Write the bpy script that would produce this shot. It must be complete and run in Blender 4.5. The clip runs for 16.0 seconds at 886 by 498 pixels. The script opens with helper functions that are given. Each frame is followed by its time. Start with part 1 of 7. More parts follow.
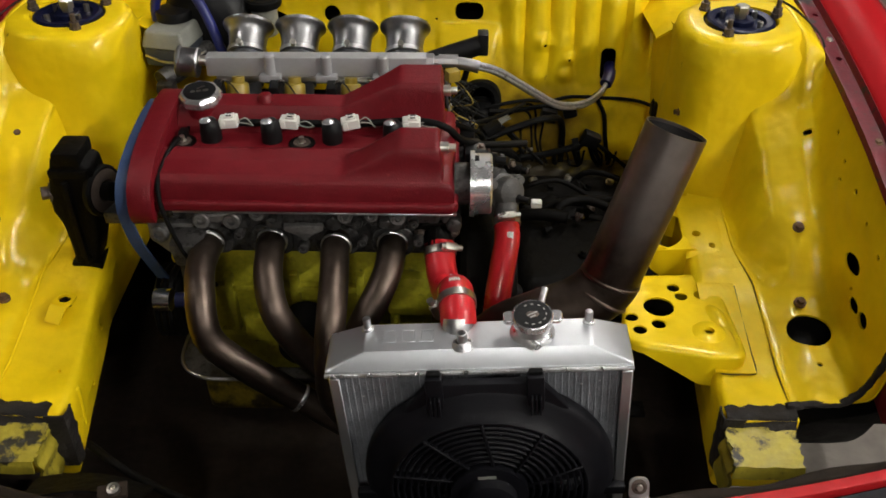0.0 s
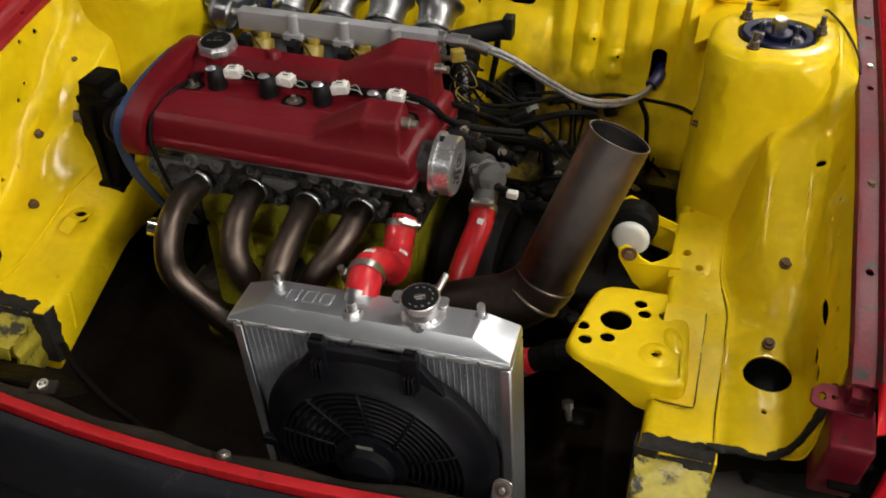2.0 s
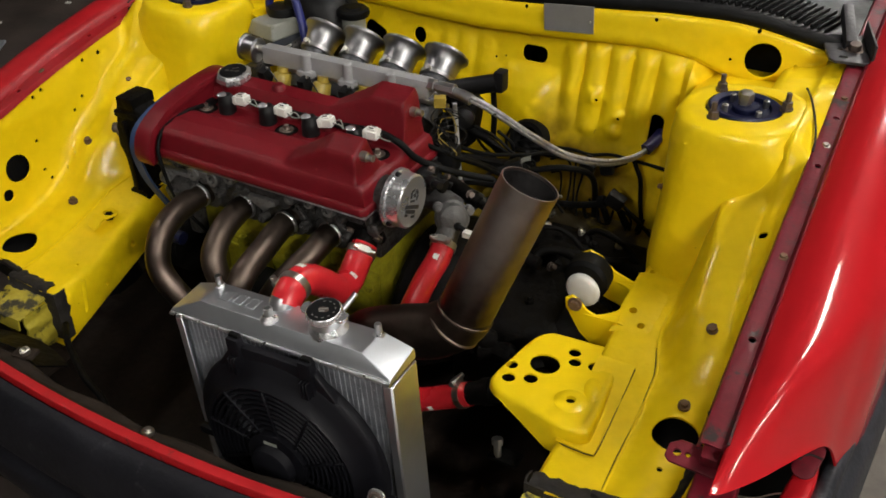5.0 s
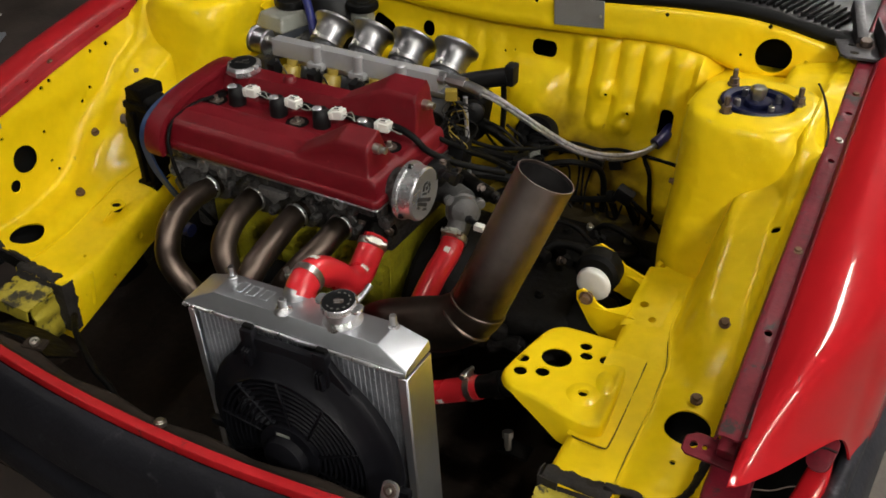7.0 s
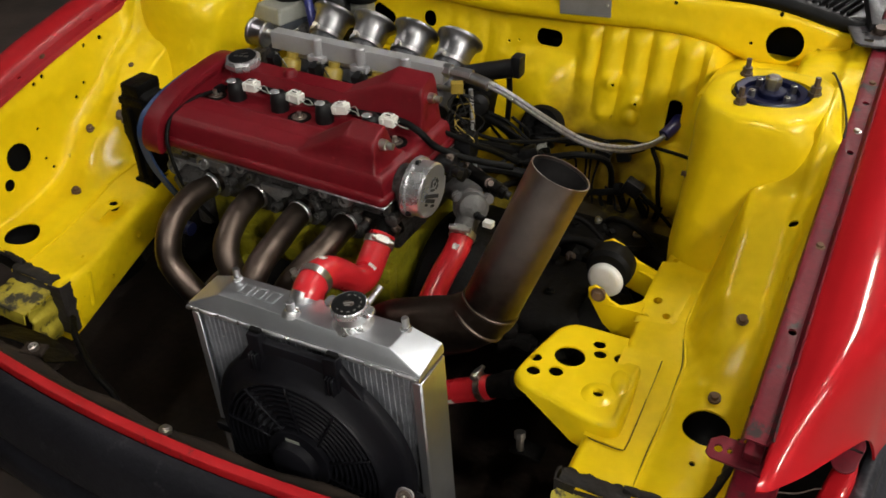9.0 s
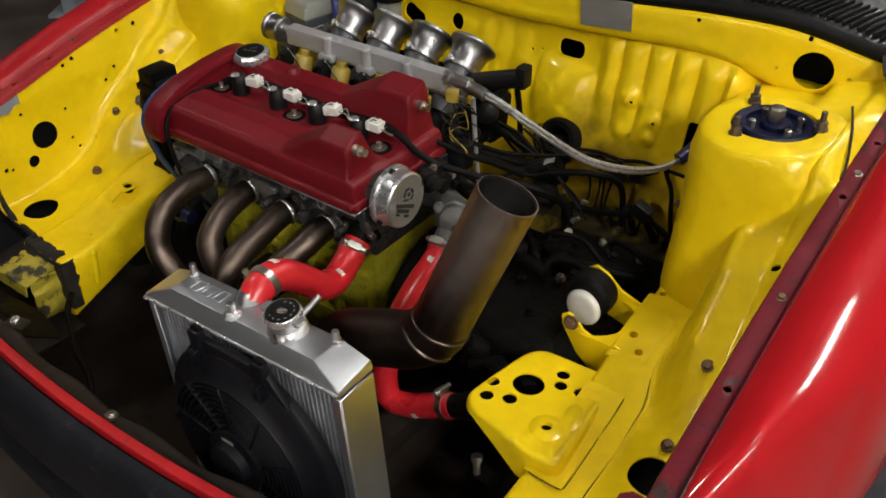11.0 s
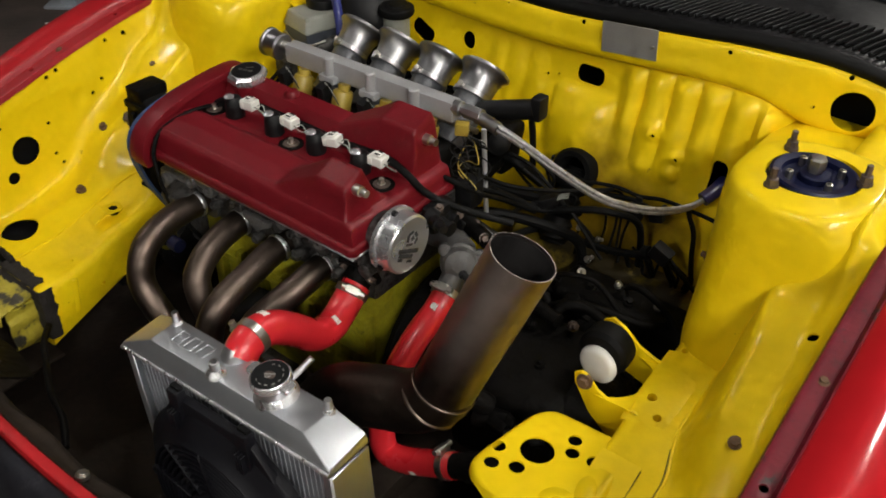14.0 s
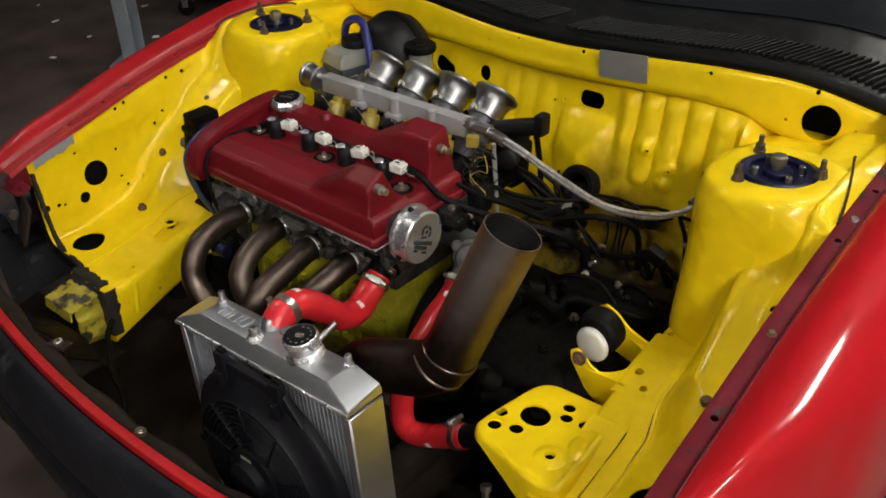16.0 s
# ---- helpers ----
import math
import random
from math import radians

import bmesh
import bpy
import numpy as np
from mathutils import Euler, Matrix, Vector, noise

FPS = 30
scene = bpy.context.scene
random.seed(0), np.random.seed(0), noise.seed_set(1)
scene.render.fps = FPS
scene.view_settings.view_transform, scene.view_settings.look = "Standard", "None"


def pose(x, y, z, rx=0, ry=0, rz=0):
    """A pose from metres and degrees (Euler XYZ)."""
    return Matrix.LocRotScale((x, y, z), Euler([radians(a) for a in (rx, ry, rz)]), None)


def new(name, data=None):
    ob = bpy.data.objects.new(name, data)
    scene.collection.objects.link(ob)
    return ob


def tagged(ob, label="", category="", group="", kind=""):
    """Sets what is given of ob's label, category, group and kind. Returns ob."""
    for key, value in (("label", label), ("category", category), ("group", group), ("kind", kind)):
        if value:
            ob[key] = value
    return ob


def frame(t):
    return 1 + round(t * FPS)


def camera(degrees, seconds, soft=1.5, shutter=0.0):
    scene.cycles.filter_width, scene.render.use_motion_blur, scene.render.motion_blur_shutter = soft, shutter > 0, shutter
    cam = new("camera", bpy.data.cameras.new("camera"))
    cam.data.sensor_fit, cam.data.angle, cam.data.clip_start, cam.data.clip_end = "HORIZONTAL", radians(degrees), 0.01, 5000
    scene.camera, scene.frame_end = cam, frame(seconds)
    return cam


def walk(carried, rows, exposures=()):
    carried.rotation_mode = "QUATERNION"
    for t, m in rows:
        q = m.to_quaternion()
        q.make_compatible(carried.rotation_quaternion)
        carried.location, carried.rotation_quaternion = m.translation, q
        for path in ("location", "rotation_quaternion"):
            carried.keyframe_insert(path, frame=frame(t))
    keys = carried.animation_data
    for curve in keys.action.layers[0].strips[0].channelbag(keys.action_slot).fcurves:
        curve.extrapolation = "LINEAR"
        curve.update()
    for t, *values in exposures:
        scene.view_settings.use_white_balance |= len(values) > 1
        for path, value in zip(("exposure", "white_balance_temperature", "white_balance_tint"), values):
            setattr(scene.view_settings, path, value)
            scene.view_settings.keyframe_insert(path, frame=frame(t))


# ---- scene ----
cam = camera(52.7, 16.0, soft=1.65, shutter=0.45)
METRES, EYE, TILT, LEAN, TURN = 1.72, 1.4, -37.0, 0.0, 1.4
ROWS = [
    (0.0, 0.0, 0.0, 0.0, 0.0, 0.0, -0.0),
    (0.5, 0.004, 0.0024, 0.0006, -0.0, -0.44, 0.11),
    (1.0, 0.0283, 0.0108, 0.0015, 2.2, -0.99, -0.93),
    (1.5, 0.1435, 0.0166, 0.0059, 8.44, -1.85, -5.99),
    (2.0, 0.1991, 0.0168, 0.0151, 13.06, -2.39, -9.39),
    (2.5, 0.1961, 0.0266, 0.0288, 13.97, -1.51, -9.16),
    (3.0, 0.189, 0.0344, 0.0351, 14.06, -1.21, -8.64),
    (3.5, 0.2758, 0.0432, 0.0336, 16.46, -1.2, -11.65),
    (4.0, 0.365, 0.041, 0.034, 20.14, -1.91, -15.12),
    (4.5, 0.3772, 0.0347, 0.0357, 22.08, -1.72, -15.79),
    (5.0, 0.3755, 0.0208, 0.033, 22.89, -0.93, -15.83),
    (7.5, 0.3556, 0.0162, 0.0247, 22.4, -1.03, -16.23),
    (8.0, 0.3436, 0.017, 0.0259, 21.92, -1.2, -15.72),
    (8.5, 0.329, 0.0216, 0.0244, 21.08, -1.26, -15.17),
    (11.0, 0.4332, 0.0943, 0.0838, 30.1, -4.71, -20.01),
    (11.5, 0.3984, 0.1255, 0.1065, 29.93, -4.78, -20.81),
    (12.0, 0.3548, 0.1596, 0.1351, 29.92, -4.77, -20.25),
    (12.5, 0.3501, 0.1709, 0.1436, 30.73, -6.05, -20.0),
    (13.0, 0.3527, 0.1817, 0.1423, 30.62, -7.32, -19.91),
    (13.5, 0.3519, 0.1683, 0.1352, 28.92, -6.2, -20.44),
    (14.0, 0.3856, 0.1389, 0.121, 30.25, -5.46, -21.53),
    (14.5, 0.455, 0.1089, 0.1064, 33.36, -5.02, -21.99),
    (15.0, 0.4946, 0.0902, 0.096, 35.24, -4.35, -21.85),
    (15.5, 0.4869, 0.0831, 0.0861, 34.76, -3.42, -21.52),
    (16.0, 0.4807, 0.076, 0.0814, 33.48, -2.42, -21.21),
]
walk(cam, [(t, pose(0.1, 0, EYE, TILT, LEAN, TURN) @ pose(METRES * x, METRES * y, METRES * z, 90 + pitch, roll, yaw)) for t, x, y, z, yaw, pitch, roll in ROWS],
     exposures=[(0.0, 0.0), (16.0, 0.0)])

# ---- world and lamps ----
world = bpy.data.worlds.new("garage_air")
world.use_nodes = True
scene.world = world
world.node_tree.nodes["Background"].inputs[0].default_value = (0.8, 0.9, 1.0, 1)
world.node_tree.nodes["Background"].inputs[1].default_value = 0.02


# ---- materials ----
def material(name, color, rough=0.5, metal=0.0, vary=0.15, scale=12.0, bump=0.0, bump_scale=60.0, coat=0.0, bump_detail=5, spots=None, spot_amount=0.6, spot_scale=9.0, rough_vary=0.1, each=0.0, gloss=0.5):
    """A surface with broad and fine variation of colour and gloss, fine relief and, where given, stains of a second colour."""
    m = bpy.data.materials.new(name)
    m.use_nodes = True
    nt = m.node_tree
    bsdf = nt.nodes["Principled BSDF"]
    co = nt.nodes.new("ShaderNodeTexCoord")
    n1 = nt.nodes.new("ShaderNodeTexNoise")
    n1.inputs["Scale"].default_value, n1.inputs["Detail"].default_value = scale, 6
    n2 = nt.nodes.new("ShaderNodeTexNoise")
    n2.inputs["Scale"].default_value, n2.inputs["Detail"].default_value = scale * 9, 4
    nt.links.new(co.outputs["Object"], n1.inputs["Vector"])
    nt.links.new(co.outputs["Object"], n2.inputs["Vector"])
    ramp = nt.nodes.new("ShaderNodeMapRange")
    ramp.inputs["From Min"].default_value, ramp.inputs["From Max"].default_value = 0.3, 0.7
    ramp.inputs["To Min"].default_value, ramp.inputs["To Max"].default_value = 1 - vary, 1 + vary
    add = nt.nodes.new("ShaderNodeMath")
    add.operation = "MULTIPLY_ADD"
    add.inputs[1].default_value, add.inputs[2].default_value = 0.35, 0.0
    nt.links.new(n2.outputs["Fac"], add.inputs[0])
    mixn = nt.nodes.new("ShaderNodeMath")
    mixn.operation = "MULTIPLY_ADD"
    mixn.inputs[1].default_value = 0.65
    nt.links.new(n1.outputs["Fac"], mixn.inputs[0])
    nt.links.new(add.outputs[0], mixn.inputs[2])
    nt.links.new(mixn.outputs[0], ramp.inputs["Value"])
    tint = nt.nodes.new("ShaderNodeVectorMath")
    tint.operation = "SCALE"
    tint.inputs[0].default_value = color
    nt.links.new(ramp.outputs[0], tint.inputs["Scale"])
    out = tint.outputs[0]
    if each:
        info = nt.nodes.new("ShaderNodeObjectInfo")
        er = nt.nodes.new("ShaderNodeMapRange")
        er.inputs["To Min"].default_value, er.inputs["To Max"].default_value = 1 - each, 1 + each
        nt.links.new(info.outputs["Random"], er.inputs["Value"])
        es = nt.nodes.new("ShaderNodeVectorMath")
        es.operation = "SCALE"
        nt.links.new(out, es.inputs[0])
        nt.links.new(er.outputs[0], es.inputs["Scale"])
        out = es.outputs[0]
    if spots:
        ns = nt.nodes.new("ShaderNodeTexNoise")
        ns.inputs["Scale"].default_value, ns.inputs["Detail"].default_value, ns.inputs["Roughness"].default_value = spot_scale, 9, 0.65
        nt.links.new(co.outputs["Object"], ns.inputs["Vector"])
        sr = nt.nodes.new("ShaderNodeMapRange")
        sr.inputs["From Min"].default_value, sr.inputs["From Max"].default_value = spot_amount, spot_amount + 0.07
        nt.links.new(ns.outputs["Fac"], sr.inputs["Value"])
        mx = nt.nodes.new("ShaderNodeMix")
        mx.data_type = "RGBA"
        nt.links.new(sr.outputs[0], mx.inputs["Factor"])
        nt.links.new(out, mx.inputs["A"])
        mx.inputs["B"].default_value = (*spots, 1)
        out = mx.outputs["Result"]
    nt.links.new(out, bsdf.inputs["Base Color"])
    rr = nt.nodes.new("ShaderNodeMapRange")
    rr.inputs["From Min"].default_value, rr.inputs["From Max"].default_value = 0.3, 0.7
    rr.inputs["To Min"].default_value, rr.inputs["To Max"].default_value = max(0.03, rough - rough_vary), min(1, rough + rough_vary)
    nt.links.new(n1.outputs["Fac"], rr.inputs["Value"])
    nt.links.new(rr.outputs[0], bsdf.inputs["Roughness"])
    bsdf.inputs["Metallic"].default_value = metal
    bsdf.inputs["Specular IOR Level"].default_value = gloss
    bsdf.inputs["Coat Weight"].default_value = coat
    bsdf.inputs["Coat Roughness"].default_value = 0.08
    if bump:
        nb = nt.nodes.new("ShaderNodeTexNoise")
        nb.inputs["Scale"].default_value, nb.inputs["Detail"].default_value = bump_scale, bump_detail
        nt.links.new(co.outputs["Object"], nb.inputs["Vector"])
        bp = nt.nodes.new("ShaderNodeBump")
        bp.inputs["Strength"].default_value, bp.inputs["Distance"].default_value = 1.0, bump
        nt.links.new(nb.outputs["Fac"], bp.inputs["Height"])
        nt.links.new(bp.outputs["Normal"], bsdf.inputs["Normal"])
    return m


def plain_emitter(name, color, strength):
    m = bpy.data.materials.new(name)
    m.use_nodes = True
    b = m.node_tree.nodes["Principled BSDF"]
    b.inputs["Base Color"].default_value = (0.8, 0.8, 0.8, 1)
    b.inputs["Emission Color"].default_value = (*color, 1)
    b.inputs["Emission Strength"].default_value = strength
    return m


YELLOW = material("yellow_gloss_paint", (0.84, 0.592, 0.004), 0.50, vary=0.10, scale=5, bump=0.006, bump_scale=19, bump_detail=2.0, coat=0.34, rough_vary=0.08, gloss=0.2, spots=(0.30, 0.17, 0.01), spot_amount=0.69, spot_scale=26)
YELLOW.node_tree.nodes["Principled BSDF"].inputs["Coat Roughness"].default_value = 0.16
YELLOW_SATIN = material("yellow_brushed_satin_paint", (0.84, 0.592, 0.004), 0.55, vary=0.12, scale=6, bump=0.004, bump_scale=24, bump_detail=3.0, coat=0.12, rough_vary=0.08, gloss=0.2, spots=(0.30, 0.17, 0.01), spot_amount=0.67, spot_scale=30)
YELLOW_SATIN.node_tree.nodes["Principled BSDF"].inputs["Coat Roughness"].default_value = 0.28
YELLOW_WORN = material("flaking_yellow_paint", (0.38, 0.31, 0.03), 0.4, vary=0.3, scale=14, bump=0.002, bump_scale=60, spots=(0.03, 0.027, 0.02), spot_amount=0.53, spot_scale=24)
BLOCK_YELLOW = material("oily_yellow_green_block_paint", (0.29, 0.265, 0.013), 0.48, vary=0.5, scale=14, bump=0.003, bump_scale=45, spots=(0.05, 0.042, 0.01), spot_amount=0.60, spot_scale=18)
COVER_RED = material("satin_crackle_red_paint", (0.142, 0.004, 0.009), 0.46, gloss=0.35, vary=0.22, scale=9, bump=0.0006, bump_scale=380, spots=(0.22, 0.022, 0.026), spot_amount=0.64, spot_scale=55)
BODY_RED = material("glossy_red_car_paint", (0.46, 0.009, 0.014), 0.5, vary=0.06, scale=4, coat=0.85, rough_vary=0.05, gloss=0.08, bump=0.0003, bump_scale=9)
BODY_RED.node_tree.nodes["Principled BSDF"].inputs["Coat Roughness"].default_value = 0.10
WING_DULL = material("dull_scratched_red_paint", (0.34, 0.008, 0.012), 0.5, vary=0.15, scale=7, coat=0.3, rough_vary=0.08, gloss=0.15, bump=0.0004, bump_scale=40, spots=(0.14, 0.03, 0.03), spot_amount=0.66, spot_scale=24)
WING_DULL.node_tree.nodes["Principled BSDF"].inputs["Coat Roughness"].default_value = 0.25
FLANGE_RED = material("dull_dark_red_primer", (0.13, 0.006, 0.014), 0.46, gloss=0.32, vary=0.35, scale=18, bump=0.0006, bump_scale=90, spots=(0.03, 0.022, 0.02), spot_amount=0.57, spot_scale=34)
LIP_RED = material("chipped_dull_red_paint", (0.42, 0.010, 0.014), 0.5, vary=0.2, scale=10, gloss=0.3, bump=0.0006, bump_scale=120, spots=(0.05, 0.03, 0.025), spot_amount=0.62, spot_scale=42)
SILICONE = material("red_silicone_hose", (0.60, 0.020, 0.028), 0.3, vary=0.08, scale=10, bump=0.0002, bump_scale=300, coat=0.3)
ALU = material("satin_aluminium", (0.52, 0.52, 0.53), 0.38, metal=1.0, vary=0.1, scale=16, bump=0.0002, bump_scale=500)
ALU_TANK = material("brushed_aluminium_sheet", (0.68, 0.705, 0.74), 0.42, metal=1.0, vary=0.06, scale=8, bump=0.00005, bump_scale=250, rough_vary=0.03)
ALU_WELD = material("weld_bead", (0.7, 0.7, 0.71), 0.32, metal=1.0, vary=0.2, scale=60, bump=0.003, bump_scale=130)
SPUN = material("spun_steel_trumpet", (0.34, 0.34, 0.35), 0.38, metal=1.0, vary=0.2, scale=20, bump=0.0002, bump_scale=300)
THROTTLE = material("dull_throttle_casting", (0.095, 0.097, 0.105), 0.45, metal=0.6, vary=0.3, scale=30, bump=0.0008, bump_scale=200)
THERMO = material("pale_sand_casting", (0.11, 0.107, 0.105), 0.55, metal=0.3, vary=0.2, scale=30, bump=0.0014, bump_scale=180)
SHRINK = material("dark_blue_heat_shrink", (0.012, 0.012, 0.07), 0.4, vary=0.2, scale=30)
FLANGE_BRIGHT = material("dull_overpainted_red", (0.30, 0.010, 0.014), 0.4, vary=0.2, scale=14, bump=0.0005, bump_scale=80, spots=(0.6, 0.40, 0.01), spot_amount=0.66, spot_scale=40)
CAST_CLEAN = material("bright_cast_aluminium", (0.19, 0.185, 0.18), 0.45, metal=0.6, vary=0.35, scale=26, bump=0.0010, bump_scale=170, spots=(0.06, 0.05, 0.045), spot_amount=0.57, spot_scale=60)
CAST = material("grey_cast_aluminium", (0.075, 0.072, 0.07), 0.5, metal=0.6, vary=0.45, scale=22, bump=0.0012, bump_scale=160, spots=(0.035, 0.032, 0.03), spot_amount=0.52, spot_scale=95)
RAIL_GREY = material("milled_grey_fuel_rail", (0.42, 0.42, 0.43), 0.45, metal=0.35, vary=0.08, scale=16)
CAP_STEEL = material("satin_polished_cap", (0.74, 0.72, 0.74), 0.24, metal=0.85, vary=0.06, rough_vary=0.06)
CHROME = material("polished_chrome", (0.80, 0.78, 0.79), 0.2, metal=1.0, vary=0.04, rough_vary=0.05)
STEEL = material("zinc_steel", (0.55, 0.53, 0.48), 0.35, metal=1.0, vary=0.2, scale=40)
STUD = material("dark_steel_stud", (0.13, 0.10, 0.085), 0.5, metal=0.6, vary=0.3, scale=80)
RUSTY = material("rusty_bolt", (0.15, 0.09, 0.05), 0.7, metal=0.4, vary=0.4, scale=90, bump=0.0006, bump_scale=300)
EXHAUST = material("heat_browned_stainless", (0.112, 0.086, 0.070), 0.41, metal=1.0, vary=0.4, scale=7, rough_vary=0.08, bump=0.0002, bump_scale=200)
ELBOW_DARK = material("heat_blackened_pipe", (0.034, 0.025, 0.020), 0.48, metal=1.0, vary=0.45, scale=11, rough_vary=0.12, bump=0.0003, bump_scale=160)
# Oily paint, darkened further for the weak light low in the bay.
GRIMY_YELLOW_SHADED = material("oily_yellow_paint", (0.12, 0.085, 0.006), 0.6, gloss=0.2, vary=0.5, scale=12, bump=0.002, bump_scale=40, spots=(0.02, 0.014, 0.004), spot_amount=0.46, spot_scale=9)
END_CAP = material("bright_turned_aluminium", (0.76, 0.76, 0.78), 0.30, metal=0.88, vary=0.05, scale=16)
PIPE_OUT = material("brown_tinted_stainless", (0.31, 0.265, 0.245), 0.36, metal=1.0, vary=0.25, scale=6, rough_vary=0.08, bump=0.0001, bump_scale=300)
TRAY = material("oily_black_tray", (0.020, 0.014, 0.010), 0.8, gloss=0.2, vary=0.5, scale=8, bump=0.002, bump_scale=50)
FAN_BLACK = material("matt_black_fan_plastic", (0.0042, 0.0042, 0.0062), 0.55, gloss=0.2, vary=0.2, scale=20)
PIPE_IN = material("sooty_pipe_inside", (0.0300, 0.0275, 0.0275), 0.6, metal=0.7, vary=0.3, scale=18)
CORE = material("radiator_fin_aluminium", (0.25, 0.26, 0.285), 0.55, metal=0.35, vary=0.35, scale=40, bump=0.0015, bump_scale=420, spots=(0.75, 0.75, 0.77), spot_amount=0.655, spot_scale=75)
BLACK = material("black_plastic", (0.006, 0.006, 0.0065), 0.48, gloss=0.25, vary=0.25, scale=24, bump=0.0003, bump_scale=200)
RUBBER = material("black_rubber", (0.003, 0.003, 0.003), 0.62, gloss=0.14, vary=0.3, scale=30, bump=0.0004, bump_scale=150)
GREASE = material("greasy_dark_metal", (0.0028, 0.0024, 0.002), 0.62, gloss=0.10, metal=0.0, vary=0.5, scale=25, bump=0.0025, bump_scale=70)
SEALER = material("ragged_black_seam_sealer", (0.018, 0.015, 0.013), 0.75, vary=0.6, scale=40, bump=0.004, bump_scale=80, gloss=0.3)
# Lighter, more scuffed tone of the bumper plastic, for its corners.
BUMPER_LIGHTER = material("sun_faded_bumper_corner", (0.030, 0.031, 0.037), 0.5, gloss=0.4, vary=0.5, scale=14, bump=0.0008, bump_scale=120, spots=(0.085, 0.088, 0.10), spot_amount=0.60, spot_scale=24)
BUMPER = material("scuffed_dark_grey_bumper", (0.0085, 0.0085, 0.0115), 0.55, gloss=0.22, vary=0.45, scale=10, bump=0.0008, bump_scale=120, spots=(0.035, 0.035, 0.04), spot_amount=0.60, spot_scale=16)
BLUE_ANO = material("blue_anodised_plate", (0.004, 0.006, 0.030), 0.42, metal=0.2, gloss=0.3, vary=0.2, scale=30)
BLUE_BELT = material("faded_blue_belt", (0.024, 0.052, 0.13), 0.6, vary=0.2, scale=25, bump=0.0006, bump_scale=200)
BLUE_HOSE = material("blue_silicone_hose", (0.012, 0.018, 0.14), 0.35, vary=0.15, scale=20)
WHITE = material("white_plastic", (0.72, 0.71, 0.66), 0.4, vary=0.08, scale=60)
HINGE_GREY = material("worn_dark_grey_steel", (0.05, 0.048, 0.052), 0.45, metal=0.4, vary=0.4, scale=20, bump=0.0006, bump_scale=120)
TANK_GREY = material("blue_grey_plastic", (0.045, 0.052, 0.065), 0.5, vary=0.2, scale=20)
CREAM = material("yellowed_clear_plastic", (0.25, 0.255, 0.225), 0.35, vary=0.15, scale=20)
INJECT = material("yellow_injector_plastic", (0.30, 0.215, 0.030), 0.4, vary=0.2, scale=40)
BRAID = material("braided_steel_hose", (0.42, 0.42, 0.425), 0.36, metal=0.85, vary=0.4, scale=140, bump=0.002, bump_scale=520)
PLATE = material("stamped_grey_plate", (0.36, 0.35, 0.33), 0.5, metal=0.6, vary=0.1, scale=40)
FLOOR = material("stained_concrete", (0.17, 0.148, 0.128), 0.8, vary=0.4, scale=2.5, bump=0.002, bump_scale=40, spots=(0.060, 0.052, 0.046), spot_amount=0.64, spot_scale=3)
WALL = material("grey_plaster", (0.13, 0.125, 0.12), 0.85, vary=0.12, scale=2, bump=0.001, bump_scale=50)
CEILING = material("dull_ceiling_board", (0.12, 0.12, 0.115), 0.9, vary=0.1, scale=2)
TUBE_LIGHT = plain_emitter("fluorescent_tube", (1.0, 0.965, 0.90), 174.0)
GLASS_DARK = material("tinted_windscreen", (0.01, 0.012, 0.014), 0.1, vary=0.1)
WOOD = material("plywood", (0.42, 0.30, 0.17), 0.7, vary=0.2, scale=8)
GALV = material("galvanised_post", (0.35, 0.38, 0.42), 0.5, metal=0.5, vary=0.12, scale=10)
PRINT = material("grey_printed_ink", (0.03, 0.03, 0.032), 0.5, vary=0.05)


def blend_patch(m, centre, reach, color, size=1.6, edge=0.35, ragged=1.0):
    """Blends a ragged, mottled patch of a second colour in around a point."""
    nt = m.node_tree
    bsdf = nt.nodes["Principled BSDF"]
    old = bsdf.inputs["Base Color"].links[0].from_socket
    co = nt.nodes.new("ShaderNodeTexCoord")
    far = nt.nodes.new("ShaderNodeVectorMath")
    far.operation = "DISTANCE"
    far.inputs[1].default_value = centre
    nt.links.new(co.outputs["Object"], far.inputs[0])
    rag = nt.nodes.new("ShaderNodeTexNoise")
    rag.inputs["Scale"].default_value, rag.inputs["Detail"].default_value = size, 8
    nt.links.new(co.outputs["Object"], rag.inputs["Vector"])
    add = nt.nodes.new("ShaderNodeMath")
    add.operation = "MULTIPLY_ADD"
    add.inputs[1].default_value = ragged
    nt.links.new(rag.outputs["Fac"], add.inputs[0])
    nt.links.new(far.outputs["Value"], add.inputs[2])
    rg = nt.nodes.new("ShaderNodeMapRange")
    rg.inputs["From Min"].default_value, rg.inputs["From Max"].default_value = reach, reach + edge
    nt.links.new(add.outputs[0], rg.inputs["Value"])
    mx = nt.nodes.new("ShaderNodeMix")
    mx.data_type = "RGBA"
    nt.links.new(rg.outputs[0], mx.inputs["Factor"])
    mottle = nt.nodes.new("ShaderNodeTexNoise")
    mottle.inputs["Scale"].default_value, mottle.inputs["Detail"].default_value = size * 3, 8
    nt.links.new(co.outputs["Object"], mottle.inputs["Vector"])
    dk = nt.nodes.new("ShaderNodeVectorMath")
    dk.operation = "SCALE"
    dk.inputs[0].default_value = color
    nt.links.new(mottle.outputs["Fac"], dk.inputs["Scale"])
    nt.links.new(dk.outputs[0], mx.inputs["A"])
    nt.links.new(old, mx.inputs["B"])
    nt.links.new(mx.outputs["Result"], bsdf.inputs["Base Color"])


